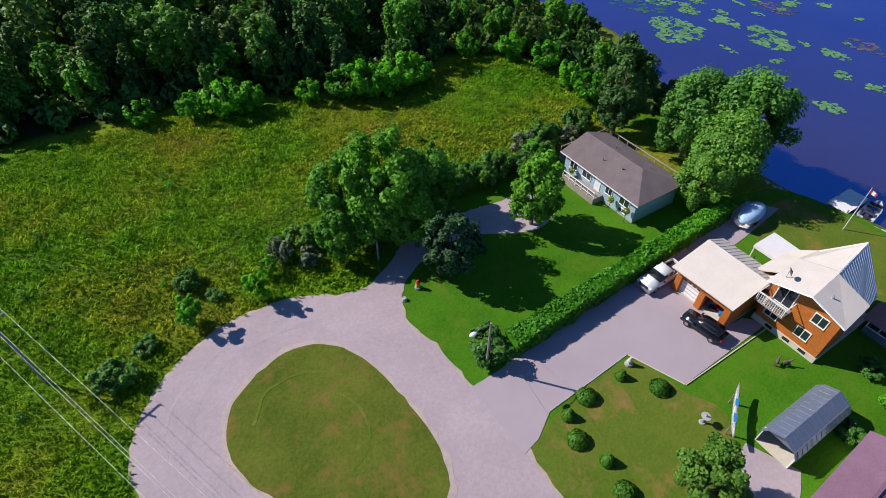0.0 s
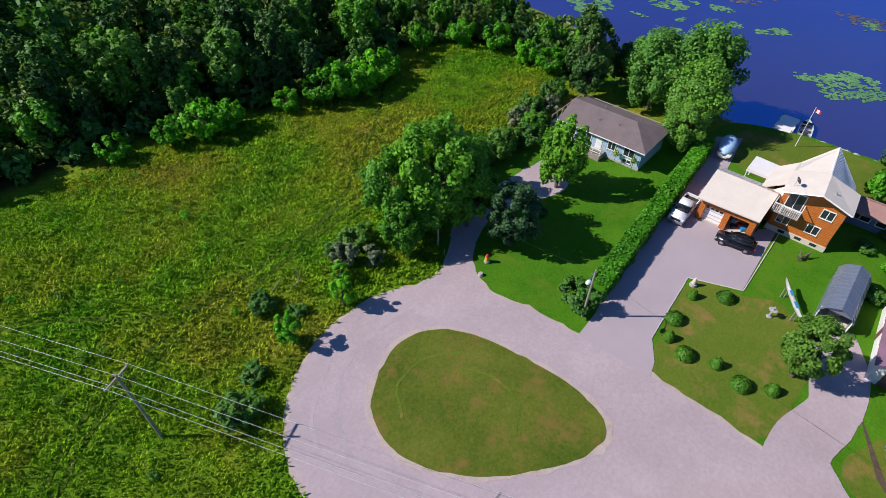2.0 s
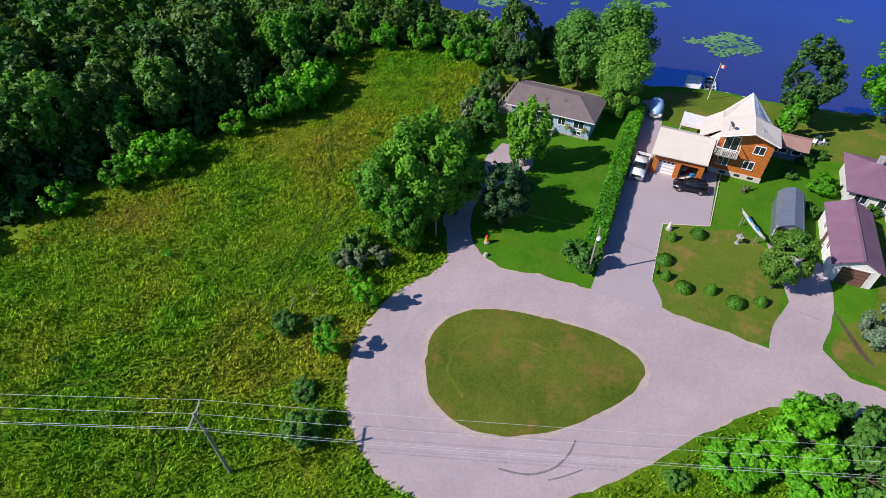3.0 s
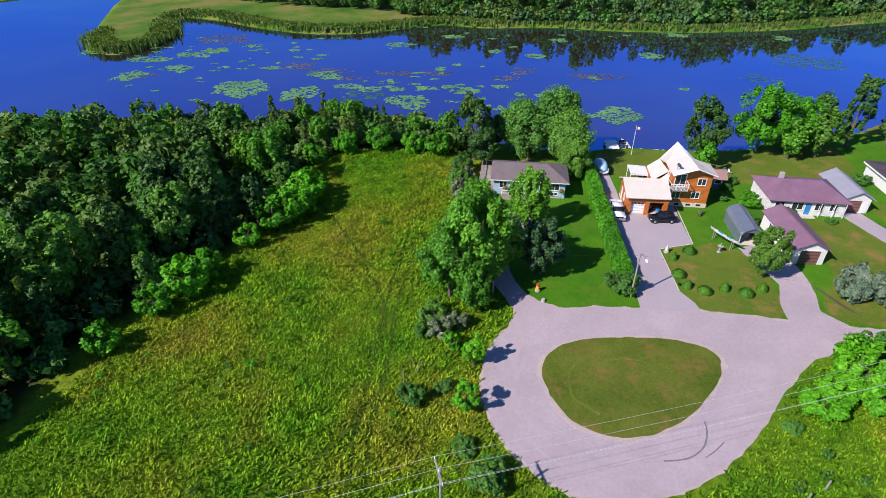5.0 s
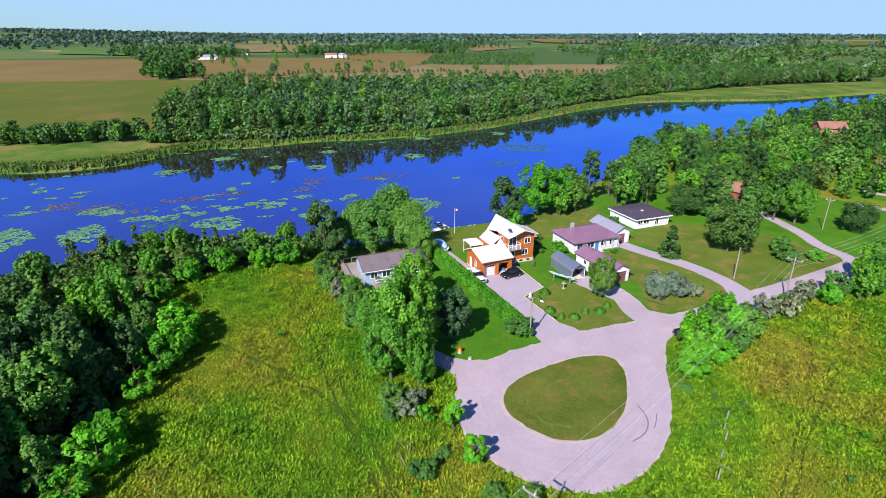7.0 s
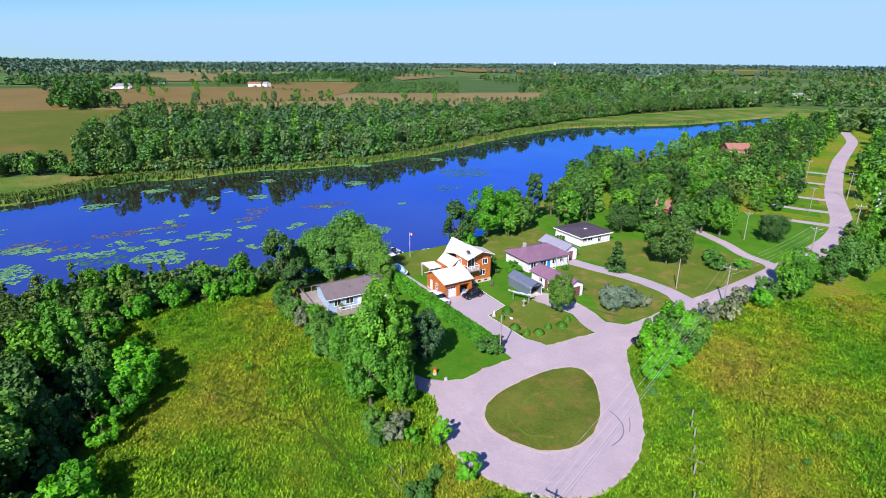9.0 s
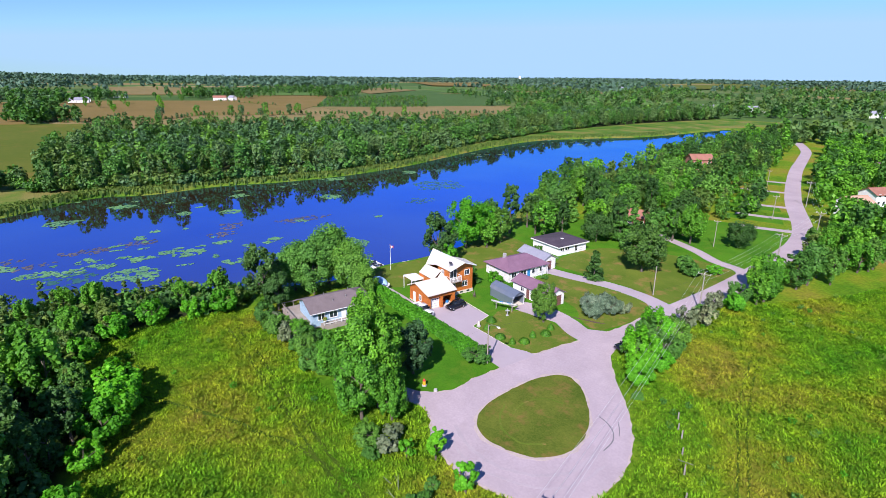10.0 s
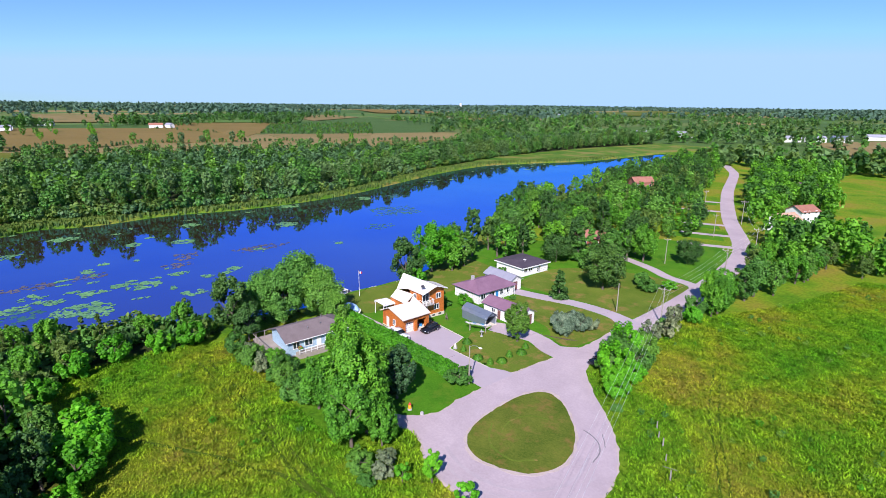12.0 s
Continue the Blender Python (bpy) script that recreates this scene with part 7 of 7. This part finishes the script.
def boat(m, label, hull_mat, cover=None):
    b_ = thing("boat", m, label, "boat")
    bm = bmesh.new()
    rings = []
    for i in range(9):
        s = i / 8
        w = 0.95 * (1 - max(0, (s - 0.45) / 0.55) ** 2.2)
        x = -2.3 + 4.6 * s
        rise = 0.25 * s * s
        rings.append([bm.verts.new((x, y * max(w, 0.03), z + rise)) for y, z in ((-1, 0.75), (-0.9, 0.3), (-0.45, 0.02), (0, -0.05), (0.45, 0.02), (0.9, 0.3), (1, 0.75))])
    for a, b in zip(rings[:-1], rings[1:]):
        for j in range(6):
            bm.faces.new((a[j], a[j + 1], b[j + 1], b[j]))
    bm.faces.new(rings[0])
    bmesh.ops.solidify(bm, geom=bm.faces[:], thickness=0.05)
    part("hull", bm, hull_mat, b_, smooth=True)
    if cover:
        bm = bmesh.new()
        v = bmesh.ops.create_uvsphere(bm, u_segments=16, v_segments=10, radius=1.0)["verts"]
        for q in v:
            q.co.x *= 2.5 - 0.3 * q.co.z
            q.co.y *= 1.15
            q.co.z = max(q.co.z, -0.25) * 0.95 + 0.75 + 0.06 * noise.noise(q.co * 2.3)
        part("cover", bm, cover, b_, "crumpled blue tarpaulin cover", smooth=True)
        for y in (-0.7, 0.7):
            boxes("trailer_beam", STEEL, b_, ((-2.2, y - 0.05, -0.3), (2.2, y + 0.05, -0.2)))
            bm = bmesh.new()
            rod(bm, (0, y * 1.25 - 0.1, -0.2), (0, y * 1.25 + 0.1, -0.2), 0.28, 0.28, 12)
            part("trailer_wheel", bm, RUBBER, b_)
    else:
        boxes("seat", DARK_GOODS, b_, ((-0.9, -0.8, 0.45), (-0.5, 0.8, 0.55)), ((0.4, -0.7, 0.5), (0.8, 0.7, 0.6)))
        boxes("motor", DARK_GOODS, b_, ((-2.65, -0.2, 0.4), (-2.3, 0.2, 1.25)))
        boxes("windscreen", PANE, b_, ((0.85, -0.7, 0.75), (0.9, 0.7, 1.15)))
    return b_


boat(pose(60.8, 19.2, 0.55, 0, 0, 8), "boat on a trailer under a pale blue tarpaulin", WHITE_TRIM, TARP_BLUE)
boat(pose(76.6, 12.7, WATER_Z - 0.1, 0, 0, 8), "small white motor boat moored at the dock", WHITE_TRIM)

wall_line = smooth_line([(69.8, 23), (70.6, 18), (72.6, 12), (72.8, 7), (72.6, 3), (73.6, -4), (75.5, -10)], False, 10)
lw = thing("shore_wall", pose(0, 0, 0), "low wall of grey fieldstones along the water", "wall")
g = np.random.default_rng(130)
stones = []
for k in range(4):
    bm = bmesh.new()
    bmesh.ops.create_icosphere(bm, subdivisions=1, radius=0.5)
    for v in bm.verts:
        v.co = Vector((v.co.x * 1.2, v.co.y, v.co.z * 0.75)) * (1 + 0.25 * noise.noise(v.co * 2 + Vector((k * 7, 0, 0))))
    sm = bpy.data.meshes.new("stone")
    bm.to_mesh(sm)
    bm.free()
    sm.materials.append(STONE)
    stones.append(sm)
for p in wall_line:
    for q in range(2):
        st = new("stone", stones[g.integers(4)])
        st.parent = lw
        st.matrix_basis = pose(p[0] + g.normal(0, 0.25), p[1] + g.normal(0, 0.25), -0.45 - 0.5 * q + g.uniform(-0.1, 0.1), 0, 0, g.uniform(0, 360)) @ Matrix.Scale(g.uniform(0.7, 1.2), 4)

gz = thing("gazebo", pose(56.2, 13.6, 0), "white flat-roofed canvas gazebo over a patio set", "gazebo")
roof_plate("roof", gz, [(-1.7, -1.5, 2.75), (1.7, -1.5, 2.75), (1.7, 1.5, 2.9), (-1.7, 1.5, 2.9)], CANVAS, 0.12)
boxes("valance", CANVAS, gz, ((-1.72, -1.52, 2.45), (-1.66, 1.52, 2.72)))
boxes("valance", CANVAS, gz, ((1.66, -1.52, 2.45), (1.72, 1.52, 2.72)))
for x in (-1.6, 1.6):
    for y in (-1.4, 1.4):
        boxes("post", WHITE_TRIM, gz, ((x - 0.05, y - 0.05, 0), (x + 0.05, y + 0.05, 2.7)))
bm = bmesh.new()
rod(bm, (0, 0, 0.72), (0, 0, 0.76), 0.6, 0.6, 20)
tb = thing("patio_table", pose(53.6, 14.2, 0.09), "round glass patio table with folded umbrella", "table")
part("tabletop", bm, PANE, tb)
bm = bmesh.new()
rod(bm, (0, 0, 0), (0, 0, 2.3), 0.03, 0.03, 6)
part("umbrella_pole", bm, STEEL, tb)
bm = bmesh.new()
rod(bm, (0, 0, 1.1), (0, 0, 2.3), 0.2, 0.05, 10)
part("umbrella", bm, DARK_GOODS, tb)


def chair(m):
    c = thing("patio_chair", m, "white plastic patio chair on the terrace", "chair", "patio chairs")
    boxes("seat", WHITE_TRIM, c, ((-0.25, -0.25, 0.42), (0.25, 0.25, 0.47)))
    boxes("backrest", WHITE_TRIM, c, ((-0.25, 0.21, 0.47), (0.25, 0.25, 0.9)))
    for x in (-0.22, 0.22):
        for y in (-0.22, 0.22):
            boxes("leg", WHITE_TRIM, c, ((x - 0.02, y - 0.02, 0), (x + 0.02, y + 0.02, 0.42)))
    return c


c0 = chair(pose(54.6, 14.5, 0.03, 0, 0, -70))
for x, y, a in ((53.5, 13.1, 180), (52.7, 14.6, 80), (53.8, 15.2, 10)):
    copy_thing(c0, pose(x, y, 0.09, 0, 0, a))

# ---- yard ornaments and small things ----
rack = thing("canoe_rack", pose(37.4, 4.2, 0.03, 0, 0, 31.5), "long white and blue canoe on a timber rack", "canoe rack")
bm = bmesh.new()
rings = []
for i in range(13):
    s = i / 12 * 2 - 1
    w = 0.19 * (1 - abs(s) ** 2.4) + 0.02
    rings.append([bm.verts.new((s * 2.7, w * math.cos(t), 1.35 + 0.34 * math.sin(t) + 0.14 * s ** 4)) for t in (0, 0.6, 1.2, 1.94, 2.54, 3.14159)])
for a, b in zip(rings[:-1], rings[1:]):
    for j in range(5):
        bm.faces.new((a[j], a[j + 1], b[j + 1], b[j]))
bmesh.ops.solidify(bm, geom=bm.faces[:], thickness=0.03)
cn = part("canoe", bm, CANVAS, rack, "upturned white canoe hull", smooth=True)
for x0, x1 in ((-1.3, -0.5), (0.3, 1.0)):
    boxes("blue_band", BLUE_PAINT, cn, ((x0, -0.13, 1.64), (x1, 0.13, 1.70)))
for x in (-1.6, 1.6):
    boxes("trestle", TIMBER, rack, ((x - 0.04, -0.25, 1.24), (x + 0.04, 0.25, 1.32)), ((x - 0.04, -0.22, 0), (x + 0.04, -0.15, 1.24)), ((x - 0.04, 0.15, 0), (x + 0.04, 0.22, 1.24)))


def ornament(name, x, y, bits, label, category, z=0.03):
    """A yard ornament turned from stacked rounds: (height, radius, material)."""
    o_ = thing(name, pose(x, y, z), label, category)
    h = 0.0
    for nm, dz, r0, r1, mt in bits:
        bm = bmesh.new()
        rod(bm, (0, 0, h), (0, 0, h + dz), r0, r1, 12)
        bmesh.ops.bevel(bm, geom=[e for e in bm.edges if len(e.link_faces) == 2 and e.calc_face_angle(0) > 0.8], offset=min(r0, r1, dz) * 0.25, segments=2)
        part(nm, bm, mt, o_)
        h += dz
    return o_


ornament("lawn_ornament", 22.6, 30.9, (("base", 0.25, 0.35, 0.35, STONE), ("body", 0.6, 0.26, 0.22, YELLOW_PAINT), ("cap", 0.3, 0.24, 0.1, RED_PAINT)), "orange and yellow lawn ornament on a stone base", "ornament")
ornament("marker_stone", 20.6, 30.2, (("base", 0.35, 0.3, 0.22, STONE),), "pale rough boulder at the lawn's edge", "boulder")
ornament("garden_statue", 34.2, 12.6, (("plinth", 0.3, 0.4, 0.36, STONE), ("figure", 0.5, 0.26, 0.2, CONCRETE), ("top", 0.3, 0.18, 0.1, CONCRETE)), "small pale stone animal figure on a plinth at the drive's corner", "statue")
ornament("bird_bath", 35.2, 5.2, (("foot", 0.12, 0.3, 0.24, STONE), ("stem", 0.75, 0.11, 0.1, STONE), ("bowl", 0.16, 0.2, 0.42, STONE), ("knob", 0.45, 0.08, 0.05, STONE)), "grey stone bird bath on the lawn", "bird bath")
for x, y, t in ((45.6, 5.4, 20), (46.2, 4.9, -30)):
    d_ = thing("wooden_lawn_animal", pose(x, y, 0.03, 0, 0, t) @ Matrix.Scale(0.75, 4), "carved brown wooden animal ornament on the lawn", "ornament", "carved lawn animals")
    bm = bmesh.new()
    v = bmesh.ops.create_uvsphere(bm, u_segments=12, v_segments=8, radius=0.3)["verts"]
    bmesh.ops.transform(bm, matrix=pose(0, 0, 0.75) @ Matrix.Diagonal((1.5, 0.7, 0.75, 1)), verts=v)
    for lx in (-0.3, 0.3):
        for ly in (-0.1, 0.1):
            rod(bm, (lx, ly, 0), (lx * 0.9, ly, 0.7), 0.05, 0.06, 6)
    rod(bm, (0.35, 0, 0.85), (0.6, 0, 1.25), 0.11, 0.09, 7)
    rod(bm, (0.55, 0, 1.22), (0.85, 0, 1.2), 0.10, 0.06, 7)
    part("carving", bm, BARK, d_)
edge_curb = boxes("driveway_edging", CONCRETE, None, ((36.9, 8.28, 0.0), (49.2, 8.37, 0.14)))
tagged(edge_curb, "thin cream concrete edging along the driveway", kind="structure")
bm = bmesh.new()
for a, b in (((34.9, 13.4), (36.9, 8.4)), ((25.0, 12.8), (34.9, 13.4))):
    rod(bm, (*a, 0.06), (*b, 0.06), 0.06, 0.06, 4)
tagged(part("driveway_edging", bm, CONCRETE), "thin cream concrete edging along the lawn", kind="structure")
for x, y, h, ln in ((-9.0, 15.2, 1.3, 6), (-6.8, 12.4, 1.2, -5), (-5.0, 9.9, 1.3, 8), (-3.6, 8.6, 1.2, -7), (-2.2, 6.6, 1.1, 4), (-11.5, 18.6, 1.2, -9)):
    f = thing("fence_post", pose(x, y, 0, ln, ln * 0.7, 0), "leaning weathered grey fence post in long grass", "fence post", "old fence posts")
    bm = bmesh.new()
    rod(bm, (0, 0, -0.2), (0, 0, h), 0.11, 0.08, 7)
    part("stake", bm, TIMBER, f)
for x, y, a, e in ((-8.0, 13.6, 40, 12), (6.8, 43.6, -30, 35), (7.6, 44.4, 60, 50), (5.4, 45.0, 10, 20), (20.2, 34.9, 80, 80)):
    f = thing("dead_branch", pose(x, y, 0.35, 0, -e, a), "bleached dead branch lying in the weeds", "branch", "dead branches")
    bm = bmesh.new()
    rod(bm, (-0.9, 0, 0), (0.9, 0.05, 0.05), 0.08, 0.04, 6)
    part("limb", bm, LEAF_GREY, f)
    bm = bmesh.new()
    rod(bm, (0.1, 0, 0), (0.7, 0.45, 0.2), 0.045, 0.02, 5)
    part("twig", bm, LEAF_GREY, f)
for x, y, t in ((62.5, -4.0, 20), (63.6, -3.2, 110), (61.8, -2.6, 250)):
    copy_thing(c0, pose(x, y, 0.05, 0, 0, t))["label"] = "garden chair on the shore lawn"
ornament("fire_pit", 62.6, -3.3, (("ring", 0.35, 0.5, 0.5, STONE),), "round stone fire pit on the shore lawn", "fire pit", 0.04)
